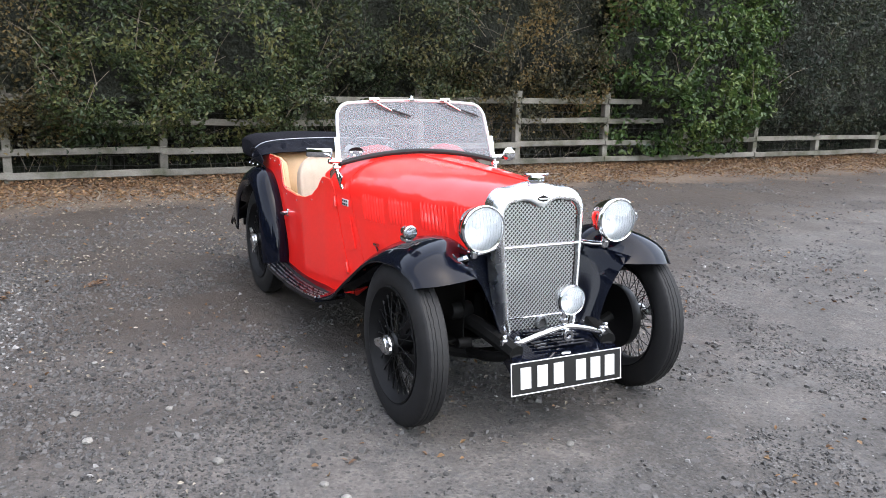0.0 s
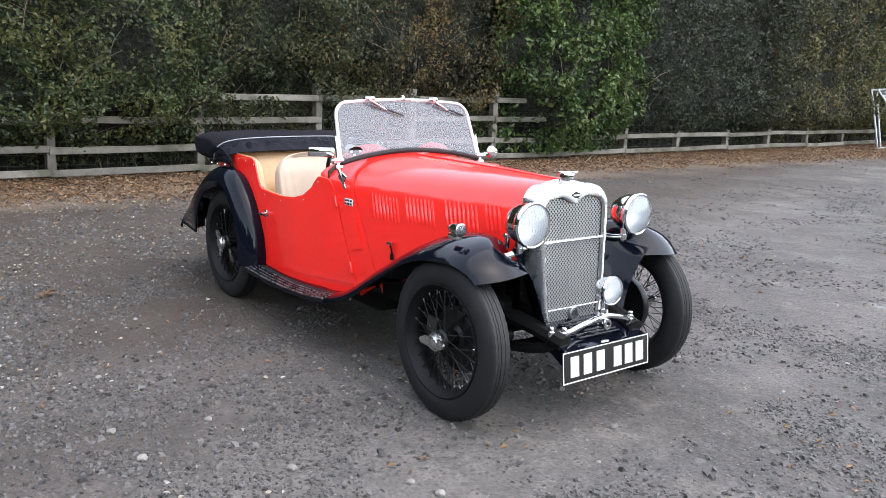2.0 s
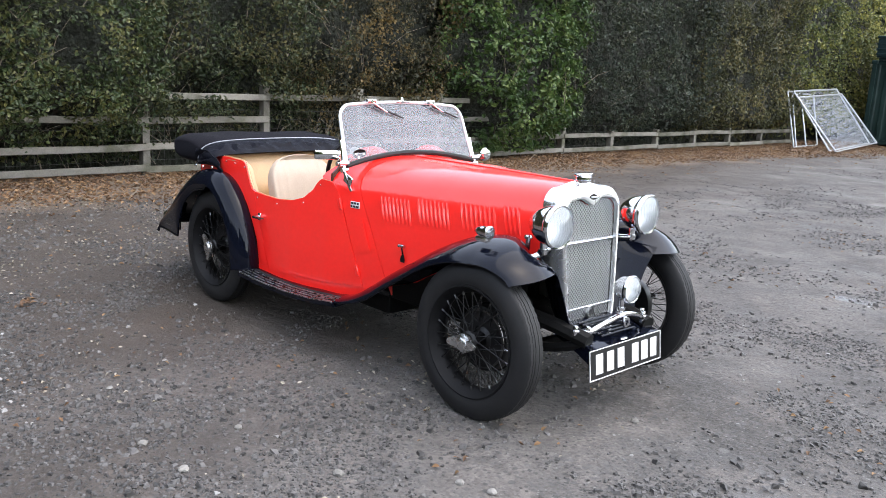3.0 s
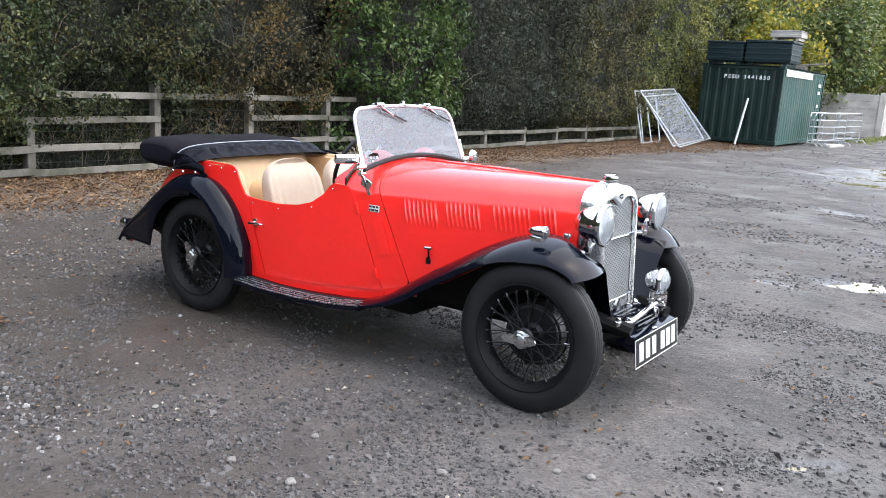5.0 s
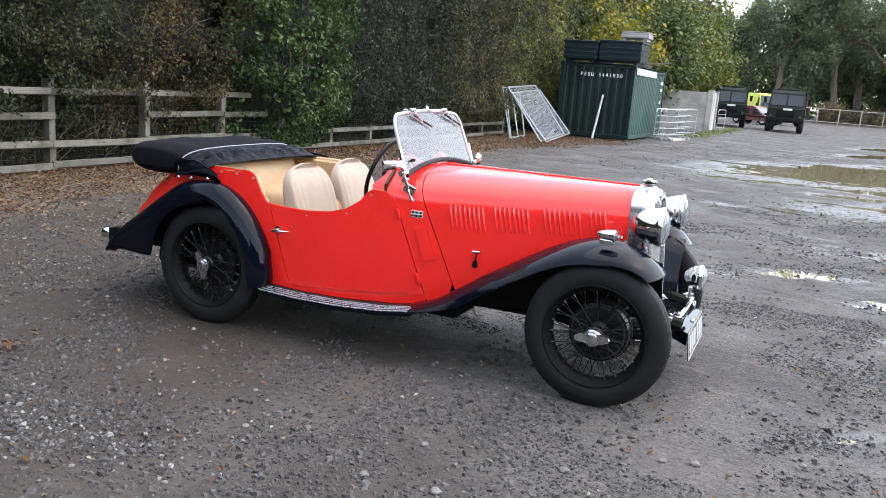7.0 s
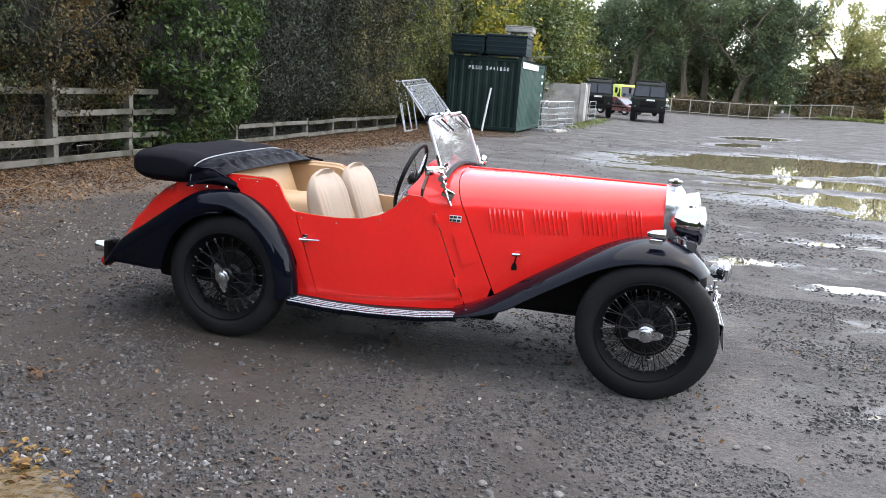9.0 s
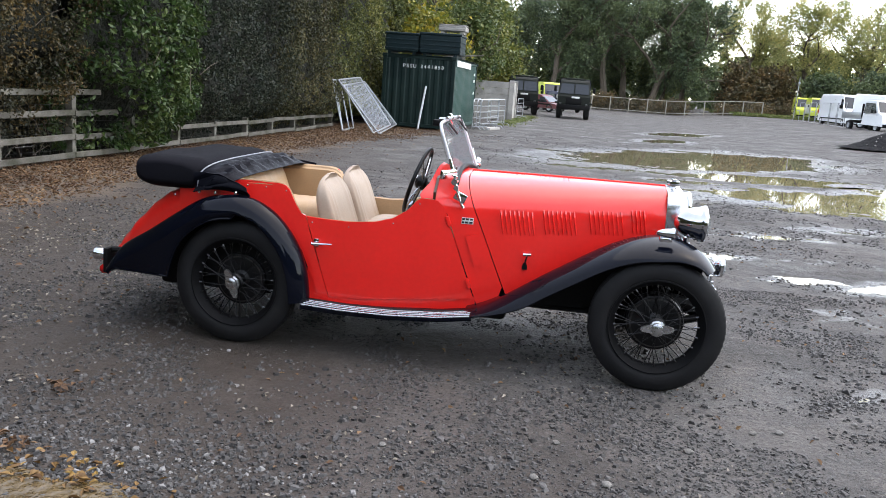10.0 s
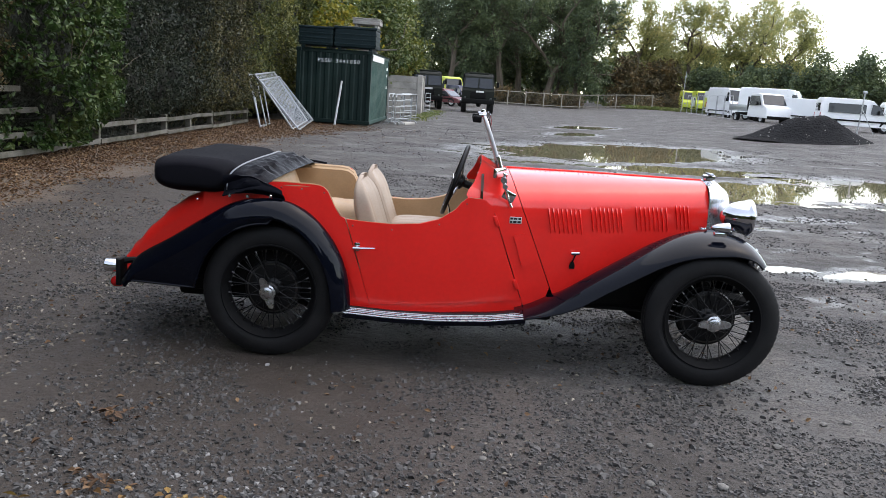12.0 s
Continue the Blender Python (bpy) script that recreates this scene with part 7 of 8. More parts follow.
# ---- tail lamps and rear bracket ----
for s in (-1, 1):
    bm = tube(bmesh.new(), [(-3.08, s * 0.44, 0.40), (-3.15, s * 0.45, 0.405), (-3.205, s * 0.47, 0.39), (-3.215, s * 0.48, 0.30)], 0.018, 10, 8)
    box(bm, (0.03, 0.10, 0.15), Matrix.Translation((-3.205, s * 0.475, 0.345)), 0.008)
    bracket = carpart("lamp_bracket", bm, CHASSIS, "black lamp bracket")
    part("reversing_lamp", lathe(bmesh.new(), [(0.0, 0.0), (0.030, 0.004), (0.036, 0.02), (0.036, 0.07), (0.028, 0.078), (0.0, 0.08)], Matrix.Translation((-3.215, s * 0.485, 0.375)) @ Matrix.Rotation(radians(-90), 4, "Y"), 24), CHROME, bracket, "chrome drum lamp")
    part("tail_lamp", lathe(bmesh.new(), [(0.0, 0.0), (0.028, 0.0), (0.03, 0.035), (0.02, 0.05), (0.0, 0.054)], Matrix.Translation((-3.205, s * 0.48, 0.285)) @ Matrix.Rotation(radians(-90), 4, "Y"), 20), RED_GLASS, bracket, "red glass tail lamp")


# ---- parked vehicles ----
def vehicle_wheel(parent, x, y, r, w, side):
    m = Matrix.Translation((x, y, r)) @ Matrix.Rotation(radians(90 if side < 0 else -90), 4, "X")
    tyre = lathe(bmesh.new(), [(r * 0.58, w / 2), (r * 0.85, w / 2), (r * 0.97, w * 0.4), (r, w * 0.25), (r, -w * 0.25), (r * 0.97, -w * 0.4), (r * 0.85, -w / 2), (0, -w / 2)], m, 24)
    t = part("wheel", tyre, RUBBER, parent)
    part("rim", lathe(bmesh.new(), [(0, w * 0.42), (r * 0.2, w * 0.45), (r * 0.3, w * 0.3), (r * 0.5, w * 0.34), (r * 0.6, w * 0.5)], m, 20), GALV, t)


def shell(profile, halves):
    """A vehicle body: its side outline of (x, z), and its half width at heights (z, half), lofted across."""
    bm = bmesh.new()
    rows = []
    for f in (-1, -0.93, -0.5, 0, 0.5, 0.93, 1):
        row = []
        for x, z in profile:
            w = along(halves, z)
            inset = 0.0 if abs(f) < 0.99 else 0.05
            cx, cz = sum(p[0] for p in profile) / len(profile), sum(p[1] for p in profile) / len(profile)
            row.append(Vector((x + (cx - x) * inset * 0.4, f * w, z + (cz - z) * inset * 0.5)))
        rows.append(row)
    made = loft(bm, rows, ring=True)
    bm.faces.new(made[0][::-1])
    bm.faces.new(made[-1])
    return bm


def quad(points, depth=0.01):
    bm = bmesh.new()
    bm.faces.new([bm.verts.new(p) for p in points])
    return thick(bm, depth)


def van(m, length, height, paint, label, category="van", cab=1.5, windows=False, side_paint=None):
    """A panel van, nose towards +x."""
    v = thing("van", label, category, "vehicles parked in the yard")
    v.matrix_basis = m
    L, H = length, height
    prof = [(-L / 2, 0.35), (-L / 2, H * 0.9), (-L / 2 + 0.12, H), (L / 2 - cab - 0.25, H), (L / 2 - cab + 0.1, H * 0.96), (L / 2 - 0.85, H * 0.56), (L / 2 - 0.15, H * 0.46), (L / 2, H * 0.36), (L / 2, 0.32), (L / 2 - 0.6, 0.28)]
    halves = [(0.3, 0.93), (H * 0.45, 0.97), (H * 0.8, 0.90), (H, 0.80)]
    part("body", shell(prof, halves), paint, v)
    w = 0.985
    for s in (-1, 1):
        y = s * w * 0.98
        part("cab_window", quad([(L / 2 - cab - 0.05, y, H * 0.56), (L / 2 - cab + 0.02, s * 0.90, H * 0.86), (L / 2 - cab + 0.38, s * 0.90, H * 0.84), (L / 2 - 0.95, y, H * 0.56)], 0.01), DARK_GLASS, v, "dark side window", smooth=False)
        part("mirror", boxed((0.1, 0.12, 0.22), Matrix.Translation((L / 2 - cab + 0.35, s * 1.09, H * 0.62)), 0.02), CHASSIS, v)
        part("headlight", boxed((0.1, 0.26, 0.22), Matrix.Translation((L / 2 - 0.06, s * 0.72, H * 0.37)), 0.03), GALV, v, "clear headlight")
        part("tail_light", boxed((0.03, 0.1, 0.4), Matrix.Translation((-L / 2 - 0.005, s * 0.88, H * 0.42)), 0.01), RED_GLASS, v, "red tail light")
        part("rub_strip", boxed((L * 0.7, 0.02, 0.09), Matrix.Translation((-0.1, s * 0.985, 0.62)), 0.005), CHASSIS, v)
        if windows:
            part("side_window", quad([(-L / 2 + 0.4, s * 0.965, H * 0.56), (-L / 2 + 0.4, s * 0.91, H * 0.84), (L / 2 - cab - 0.3, s * 0.91, H * 0.84), (L / 2 - cab - 0.3, s * 0.965, H * 0.56)], 0.012), DARK_GLASS, v, "dark side window", smooth=False)
        if side_paint:
            part("side_panel", boxed((L * 0.66, 0.012, H * 0.42), Matrix.Translation((-0.25, s * 0.983, H * 0.5)), 0.004), side_paint, v, "bright side panel")
        for x in (-L / 2 + 0.75, L / 2 - 0.8):
            vehicle_wheel(v, x, s * 0.82, 0.34, 0.22, s)
    part("windscreen", quad([(L / 2 - 0.83, -0.84, H * 0.585), (L / 2 - 0.83, 0.84, H * 0.585), (L / 2 - cab + 0.16, 0.76, H * 0.925), (L / 2 - cab + 0.16, -0.76, H * 0.925)], 0.012), DARK_GLASS, v, "dark windscreen", smooth=False)
    part("bumper", boxed((0.14, 1.8, 0.26), Matrix.Translation((L / 2 - 0.02, 0, 0.42)), 0.05), CHASSIS, v)
    part("rear_window", boxed((0.012, 1.3, H * 0.25), Matrix.Translation((-L / 2 - 0.004, 0, H * 0.7)), 0.003), DARK_GLASS, v, "dark rear window")
    return v


def pickup(m):
    v = thing("pickup_truck", "white double-cab tipper truck parked in the yard", "truck", "vehicles parked in the yard")
    v.matrix_basis = m
    prof = [(0.2, 0.45), (0.2, 2.0), (0.32, 2.12), (1.1, 2.16), (1.72, 2.1), (2.32, 1.34), (2.82, 1.18), (2.93, 0.95), (2.95, 0.4)]
    part("cab", shell(prof, [(0.4, 0.95), (1.2, 0.98), (2.15, 0.84)]), VAN_WHITE, v)
    part("windscreen", quad([(2.33, -0.88, 1.37), (2.33, 0.88, 1.37), (1.79, 0.80, 2.05), (1.79, -0.80, 2.05)], 0.014), DARK_GLASS, v, "dark windscreen", smooth=False)
    for s in (-1, 1):
        part("cab_window", quad([(0.4, s * 0.985, 1.25), (0.4, s * 0.90, 1.95), (1.6, s * 0.90, 1.95), (2.1, s * 0.985, 1.3)], 0.014), DARK_GLASS, v, "dark side window", smooth=False)
        part("headlight", boxed((0.1, 0.3, 0.22), Matrix.Translation((2.82, s * 0.7, 0.9)), 0.03), GALV, v)
        part("mirror", boxed((0.1, 0.14, 0.25), Matrix.Translation((1.75, s * 1.1, 1.4)), 0.02), CHASSIS, v)
        for x in (-1.6, 2.1):
            vehicle_wheel(v, x, s * 0.8, 0.35, 0.24, s)
    part("grille", boxed((0.05, 1.1, 0.3), Matrix.Translation((2.9, 0, 0.82)), 0.02), CHASSIS, v)
    part("bumper", boxed((0.15, 1.84, 0.25), Matrix.Translation((2.88, 0, 0.47)), 0.05), CHASSIS, v)
    part("load_bed", boxed((2.7, 1.95, 0.1), Matrix.Translation((-1.25, 0, 0.85)), 0.01), GALV, v)
    for s in (-1, 1):
        part("drop_side", boxed((2.7, 0.05, 0.38), Matrix.Translation((-1.25, s * 0.97, 1.08)), 0.01), GALV, v)
    part("tailboard", boxed((0.05, 1.9, 0.38), Matrix.Translation((-2.58, 0, 1.08)), 0.01), GALV, v)
    part("headboard", boxed((0.05, 1.9, 0.95), Matrix.Translation((0.08, 0, 1.4)), 0.01), CHASSIS, v)
    part("frame", boxed((4.6, 0.8, 0.2), Matrix.Translation((-0.2, 0, 0.62)), 0.02), CHASSIS, v)


def army_truck(m, label):
    """A military lorry, nose towards +x."""
    v = thing("army_truck", label, "truck", "army trucks by the wall")
    v.matrix_basis = m
    prof = [(0.0, 0.75), (0.0, 2.35), (0.12, 2.45), (1.5, 2.45), (1.72, 2.3), (1.95, 1.55), (2.1, 1.4), (2.15, 0.75)]
    part("cab", shell(prof, [(0.7, 1.0), (1.5, 1.03), (2.45, 0.9)]), ARMY, v)
    for s in (-1, 1):
        part("windscreen_pane", quad([(1.98, s * 0.04, 1.58), (1.98, s * 0.92, 1.58), (1.76, s * 0.84, 2.2), (1.76, s * 0.04, 2.2)], 0.014), DARK_GLASS, v, "dark windscreen pane", smooth=False)
        part("side_window", quad([(0.6, s * 1.035, 1.6), (0.6, s * 0.95, 2.2), (1.5, s * 0.95, 2.2), (1.7, s * 1.035, 1.6)], 0.014), DARK_GLASS, v, "dark side window", smooth=False)
        part("wing", boxed((0.75, 0.3, 0.12), Matrix.Translation((1.75, s * 1.02, 1.0)), 0.03), ARMY, v)
        part("headlight", lathe(bmesh.new(), [(0.0, 0.04), (0.06, 0.02), (0.07, -0.03)], Matrix.Translation((2.17, s * 0.82, 0.94)) @ FACE_X, 16), NIPPLE, v, "round headlight")
        part("mirror", boxed((0.06, 0.16, 0.34), Matrix.Translation((1.75, s * 1.22, 1.85)), 0.01), CHASSIS, v)
        for x in (-2.6, 1.45):
            vehicle_wheel(v, x, s * 0.88, 0.52, 0.34, s)
    part("bumper", boxed((0.2, 2.1, 0.30), Matrix.Translation((2.25, 0, 0.74)), 0.03), CHASSIS, v)
    part("grille", boxed((0.06, 1.0, 0.45), Matrix.Translation((2.13, 0, 1.12)), 0.02), CHASSIS, v)
    part("marker_plate", boxed((0.02, 0.5, 0.11), Matrix.Translation((2.18, 0.1, 1.36)), 0.003), PLATE_WHITE, v, "plain pale plate")
    part("roof_hatch", boxed((0.9, 1.3, 0.14), Matrix.Translation((0.75, 0, 2.5)), 0.04), ARMY, v)
    part("frame", boxed((5.6, 0.9, 0.26), Matrix.Translation((-1.0, 0, 0.72)), 0.02), CHASSIS, v)
    part("body", boxed((3.6, 2.1, 0.6), Matrix.Translation((-2.0, 0, 1.3)), 0.03), ARMY, v)
    part("canvas_tilt", boxed((3.5, 2.05, 1.0), Matrix.Translation((-2.0, 0, 2.05)), 0.15), CANVAS, v, "dark canvas cover")


army_truck(pose(-0.72, 51.3, 0, 0, 0, -90), "dark green army truck facing down the yard")
army_truck(pose(-4.25, 53.5, 0, 0, 0, -86), "dark green army truck beside the panel wall")
van(pose(-3.3, 74, 0, 0, 0, -70), 5.6, 2.5, VAN_YELLOW, "bright yellow van behind the army trucks", cab=1.5)
van(pose(-1.75, 71, 0, 0, 0, -60), 4.2, 1.75, VAN_BLUE, "dark blue car behind the army trucks", "car", cab=1.7, windows=True)
van(pose(-3.25, 65.5, 0, 0, 0, -28), 3.8, 1.4, CAR_RED, "red and white car behind the army trucks", "car", cab=1.7, windows=True)
pickup(pose(20.1, 58.0, 0.5, 0, 0, -80))
van(pose(21.6, 70, 0.55, 0, 0, -84), 6.0, 2.6, VAN_WHITE, "tall white panel van parked in a row")
van(pose(23.2, 63.0, 0.58, 0, 0, -35), 5.6, 2.6, VAN_WHITE, "tall white panel van parked behind the tipper")
van(pose(22.9, 54.5, 0.6, 0, 0, -66), 4.6, 1.85, VAN_WHITE, "white van parked nose on behind the heap", cab=1.4)
van(pose(21.3, 44.8, 0.6, 0, 0, -12), 4.3, 1.85, VAN_WHITE, "small white van with dark windows parked behind the heap", cab=1.6, windows=True)
van(pose(26.5, 47.5, 0.6, 0, 0, -15), 4.6, 1.85, VAN_WHITE, "small white van at the end of the row", cab=1.6, windows=True)
van(pose(23.6, 77, 0.6, 0, 0, -86), 6.0, 2.6, VAN_WHITE, "white panel van parked in a row")
for k, (x, y) in enumerate(((26.8, 104, ), (27.0, 98.5), (27.0, 93), (26.7, 87))):
    van(pose(x, y, 0.6, 0, 0, -97), 5.4, 2.6, VAN_YELLOW if k != 2 else VAN_WHITE, "retired yellow and white ambulance in a row", "ambulance", side_paint=VAN_WHITE if k == 1 else VAN_YELLOW)

# ---- heap of planings ----
bm = bmesh.new()
rows = []
for j in range(40):
    r = j / 39
    row = []
    for k in range(72):
        a = 2 * math.pi * k / 72
        w = 1 + 0.13 * noise.noise((math.cos(a) * 1.6, math.sin(a) * 1.6, 3))
        x, y = 4.2 * r * w * math.cos(a), 2.6 * r * w * math.sin(a)
        h = 1.12 * (0.5 + 0.5 * math.cos(math.pi * min(r, 1))) ** 0.85 * (1 + 0.16 * noise.noise((x * 0.7 + 5, y * 0.7, 1)))
        row.append(Vector((x, y, h + 0.05 * noise.noise((x * 3, y * 3, 2)) * (1 - r) + 0.03 * noise.noise((x * 8, y * 8, 2)) - 0.06 * r)))
    rows.append(row)
loft(bm, rows, ring=True)
heap = part("mound", bm, HEAP)
heap.matrix_basis = pose(14.3, 33.6, ground_z(14.3, 33.6) - 0.03, 0, 0, -20) @ Matrix.Diagonal((0.82, 0.86, 1.02, 1))
tagged(heap, "black heap of tarmac planings in the yard", "heap")
rng = np.random.default_rng(8)
verts, faces = [], []
for k in range(60):
    x, y = rng.normal(0, 1.6), rng.normal(-0.9, 0.9)
    r = math.hypot(x / 4.2, y / 2.6)
    if r > 0.95:
        continue
    z = 1.12 * (0.5 + 0.5 * math.cos(math.pi * r)) ** 0.85
    s = rng.uniform(0.02, 0.05)
    o = len(verts)
    verts += [(x + s * dx, y + s * dy, z + s * dz) for dx, dy, dz in ((1, 0, 0), (0, 1, 0.1), (-1, 0.2, 0), (0, -1, 0), (0.1, 0, 0.8), (0, 0, -0.8))]
    faces += [(o + a, o + b, o + c) for a, b, c in ((0, 1, 4), (1, 2, 4), (2, 3, 4), (3, 0, 4), (1, 0, 5), (2, 1, 5), (3, 2, 5), (0, 3, 5))]
chips = mesh_part("rubble", verts, faces, CONCRETE)
chips.matrix_basis = heap.matrix_basis.copy()
tagged(chips, "pale lumps of rubble on the black heap", "rubble", kind="stuff")

# ---- far fence, signs and posts ----
FENCE_TAN = material("weathered_tan_fence_wood", (0.27, 0.25, 0.21), 0.9, vary=0.2, scale=4, spec=0.2)
far_fence = thing("far_fence", "grey metal mesh fence across the end of the yard", "fence", at=(10, 94, 0))
finv = Matrix.Translation((-10, -94, 0))
for k in range(12):
    x = -3 + k * 2.1
    z0 = ground_z(x, 94)
    p = part("post", rod(bmesh.new(), (x, 94, z0 - 0.1), (x, 94, z0 + 1.7), 0.06, segments=8), FENCE_TAN, far_fence)
    p.matrix_parent_inverse = finv
    if k < 11:
        z1 = ground_z(x + 2.1, 94)
        for h in (1.6, 0.25):
            r = part("rail", rod(bmesh.new(), (x, 94, z0 + h), (x + 2.1, 94, z1 + h), 0.04, segments=6), FENCE_TAN, far_fence)
            r.matrix_parent_inverse = finv
        bm = bmesh.new()
        for q in range(1, 14):
            rod(bm, (x + q * 0.15, 94, z0 + 0.1), (x + q * 0.15, 94, z0 + 1.6), 0.006, segments=3)
        r = part("mesh_infill", bm, WOOD, far_fence, smooth=False)
        r.matrix_parent_inverse = finv
bm = rod(bmesh.new(), (0, 0, 0), (0.12, 0, 4.6), 0.05, 0.035)
box(bm, (0.25, 0.12, 0.16), Matrix.Translation((0.12, 0, 4.0)), 0.02)
lamp_post = part("lamp_post", bm, GALV)
lamp_post.location = (23.0, 92, 0.55)
tagged(lamp_post, "slim grey lamp post by the far fence", "lamp post")
bm = rod(bmesh.new(), (0, 0, 0), (0.1, 0, 2.2), 0.035)
rod(bm, (0.0, 0, 1.5), (0.9, 0, 0.02), 0.02)
box(bm, (0.22, 0.1, 0.14), Matrix.Translation((0.1, 0, 2.25)), 0.02)
cctv = part("camera_post", bm, GALV)
cctv.location = (19.45, 40.4, 0.5)
tagged(cctv, "thin white post with a small white box and stay", "post")
site_fence = thing("site_fence", "temporary galvanised mesh fence in front of the vans", "fence", at=(21, 60, 0.5))
for k in range(7):
    x, y = 19.4 + 1.05 * k * 0.35, 62 + 3.4 * k
    w = 3.3
    m = pose(x - 21, y - 60, 0.0, 0, 0, 83)
    for a, b in (((0, 0, 0.1), (w, 0, 0.1)), ((w, 0, 0.1), (w, 0, 1.9)), ((w, 0, 1.9), (0, 0, 1.9)), ((0, 0, 1.9), (0, 0, 0.1))):
        part("fence_tube", rod(bmesh.new(), m @ Vector(a), m @ Vector(b), 0.025, segments=6), GALV, site_fence)
    part("fence_foot", boxed((0.6, 0.22, 0.14), m @ Matrix.Translation((0, 0, 0.07)), 0.02), CONCRETE, site_fence)

# rough grass at the far end
rng = np.random.default_rng(21)
n = 14000
gx, gy = rng.uniform(17, 34, n), rng.uniform(93, 112, n)
pts = np.stack([gx, gy, 0.62 + 0.05 + rng.uniform(0, 0.22, n)], 1)
GRASS = leaf_material("rough_grass", (0.06, 0.085, 0.02), (0.12, 0.15, 0.04), (0.22, 0.22, 0.09), 0.4)
grass = leaf_sheet("grass", pts, 0.22, (0, -1, 0.4), GRASS, None, spread=0.5, rng=rng)
tagged(grass, "rough yellow-green grass by the far fence", "grass", kind="stuff")
n = 1300
t = rng.random(n)
pts = np.stack([-3.55 + rng.normal(0, 0.28, n) + 0.3 * t, 30 + 16 * t, 0.02 + rng.uniform(0, 0.09, n)], 1)
verge = leaf_sheet("verge_weeds", pts, 0.055, (0.3, -0.6, 0.6), GRASS, None, spread=0.6, rng=rng)
tagged(verge, "thin green weeds at the foot of the wall", "weeds", kind="stuff")


# ---- loose stones, leaves and twigs on the ground ----
STONE = material("loose_grey_chippings", (0.054, 0.0515, 0.0495), 0.6, vary=0.25, scale=8, fine=120, island=0.65, spec=0.4)
STONE_LOOSE = material("loose_worn_stone", (0.17, 0.163, 0.15), 0.85, vary=0.3, scale=30, fine=150, spread=0.3, bump=0.4, bump_scale=120, spec=0.25)
STONE_PALE = material("pale_limestone_chippings", (0.165, 0.162, 0.157), 0.85, vary=0.2, scale=12, fine=150, island=0.6, spec=0.25)


def chippings(name, xy, size, mat, label, seed):
    """Angular little stones as one mesh; each an irregular block half sunk."""
    rng = np.random.default_rng(seed)
    m = len(xy)
    s = np.asarray(size) * np.ones(m)
    base = np.array([(1, 0.2, -0.4), (-0.1, 1, -0.4), (-1, -0.1, -0.4), (0.2, -1, -0.4), (0.6, 0.1, 0.55), (0, 0.6, 0.5), (-0.6, 0, 0.6), (0.1, -0.6, 0.5)], float)
    p = base[None] * s[:, None, None] * rng.uniform(0.7, 1.1, (m, 8, 1)) + rng.normal(0, 0.15, (m, 8, 3)) * s[:, None, None]
    a = rng.uniform(0, 6.28, m)
    c, q = np.cos(a)[:, None], np.sin(a)[:, None]
    x, y = p[:, :, 0] * c - p[:, :, 1] * q, p[:, :, 0] * q + p[:, :, 1] * c
    zz = np.array([ground_z(u, v) for u, v in xy])
    p = np.stack([x + xy[:, :1], y + xy[:, 1:], p[:, :, 2] * 0.8 + (zz + s * 0.14)[:, None]], 2)
    f = np.array(((0, 1, 5, 4), (1, 2, 6, 5), (2, 3, 7, 6), (3, 0, 4, 7), (4, 5, 6, 7)))
    idx = (f[None] + 8 * np.arange(m)[:, None, None]).reshape(-1)
    data = bpy.data.meshes.new(name)
    data.vertices.add(8 * m)
    data.vertices.foreach_set("co", p.reshape(-1))
    data.loops.add(20 * m)
    data.loops.foreach_set("vertex_index", idx.astype(np.int32))
    data.polygons.add(5 * m)
    data.polygons.foreach_set("loop_start", (4 * np.arange(5 * m)).astype(np.int32))
    data.update(calc_edges=True)
    data.materials.append(mat)
    data.shade_flat()
    return tagged(new(name, data), label, "gravel", kind="stuff")


def scatter(n, x0, x1, y0, y1, seed, clump=1.2, bias=0.0, scale=1.0):
    """Random spots, gathered in drifts."""
    rng = np.random.default_rng(seed)
    out = []
    while len(out) < n:
        x, y = rng.uniform(x0, x1), rng.uniform(y0, y1)
        d = noise.noise((x * clump, y * clump, seed * 1.7)) + 0.6 * noise.noise((x * clump * 3.1, y * clump * 3.1, seed * 0.9))
        if rng.random() < 0.22 + bias + 1.7 * scale * d:
            out.append((x, y))
    return np.array(out)


rng = np.random.default_rng(2)
xy = scatter(46000, -4.4, 3.4, -3.4, 2.2, 4, bias=-0.12, scale=1.25)
chippings("gravel", xy, np.clip(rng.lognormal(math.log(0.0066), 0.45, len(xy)), 0.0035, 0.018), STONE, "small dark grey chippings strewn over the yard", 1)
xy = scatter(30000, -6.2, 5.5, -4.2, 9.0, 5, bias=-0.1, scale=1.2)
chippings("gravel", xy, np.clip(rng.lognormal(math.log(0.0100), 0.45, len(xy)), 0.005, 0.025), STONE, "dark grey chippings strewn over the yard", 2)
xy = scatter(1100, -4.6, 3.0, -3.4, 4.0, 6)
chippings("gravel", xy, np.clip(rng.lognormal(math.log(0.0062), 0.5, len(xy)), 0.004, 0.018), STONE_PALE, "pale limestone chips strewn over the yard", 3)
xy = scatter(8000, -4, 12, 4, 26, 7, 0.5)
chippings("gravel", xy, np.clip(rng.lognormal(math.log(0.014), 0.4, len(xy)), 0.008, 0.035), STONE, "dark chippings farther down the yard", 4)
xy = scatter(8000, -6.6, -2.6, -3.4, 4.5, 17, 0.9, bias=0.3, scale=0.6)
chippings("gravel", xy, np.clip(rng.lognormal(math.log(0.008), 0.5, len(xy)), 0.004, 0.02), STONE, "dark grey chippings trodden into mud", 14)
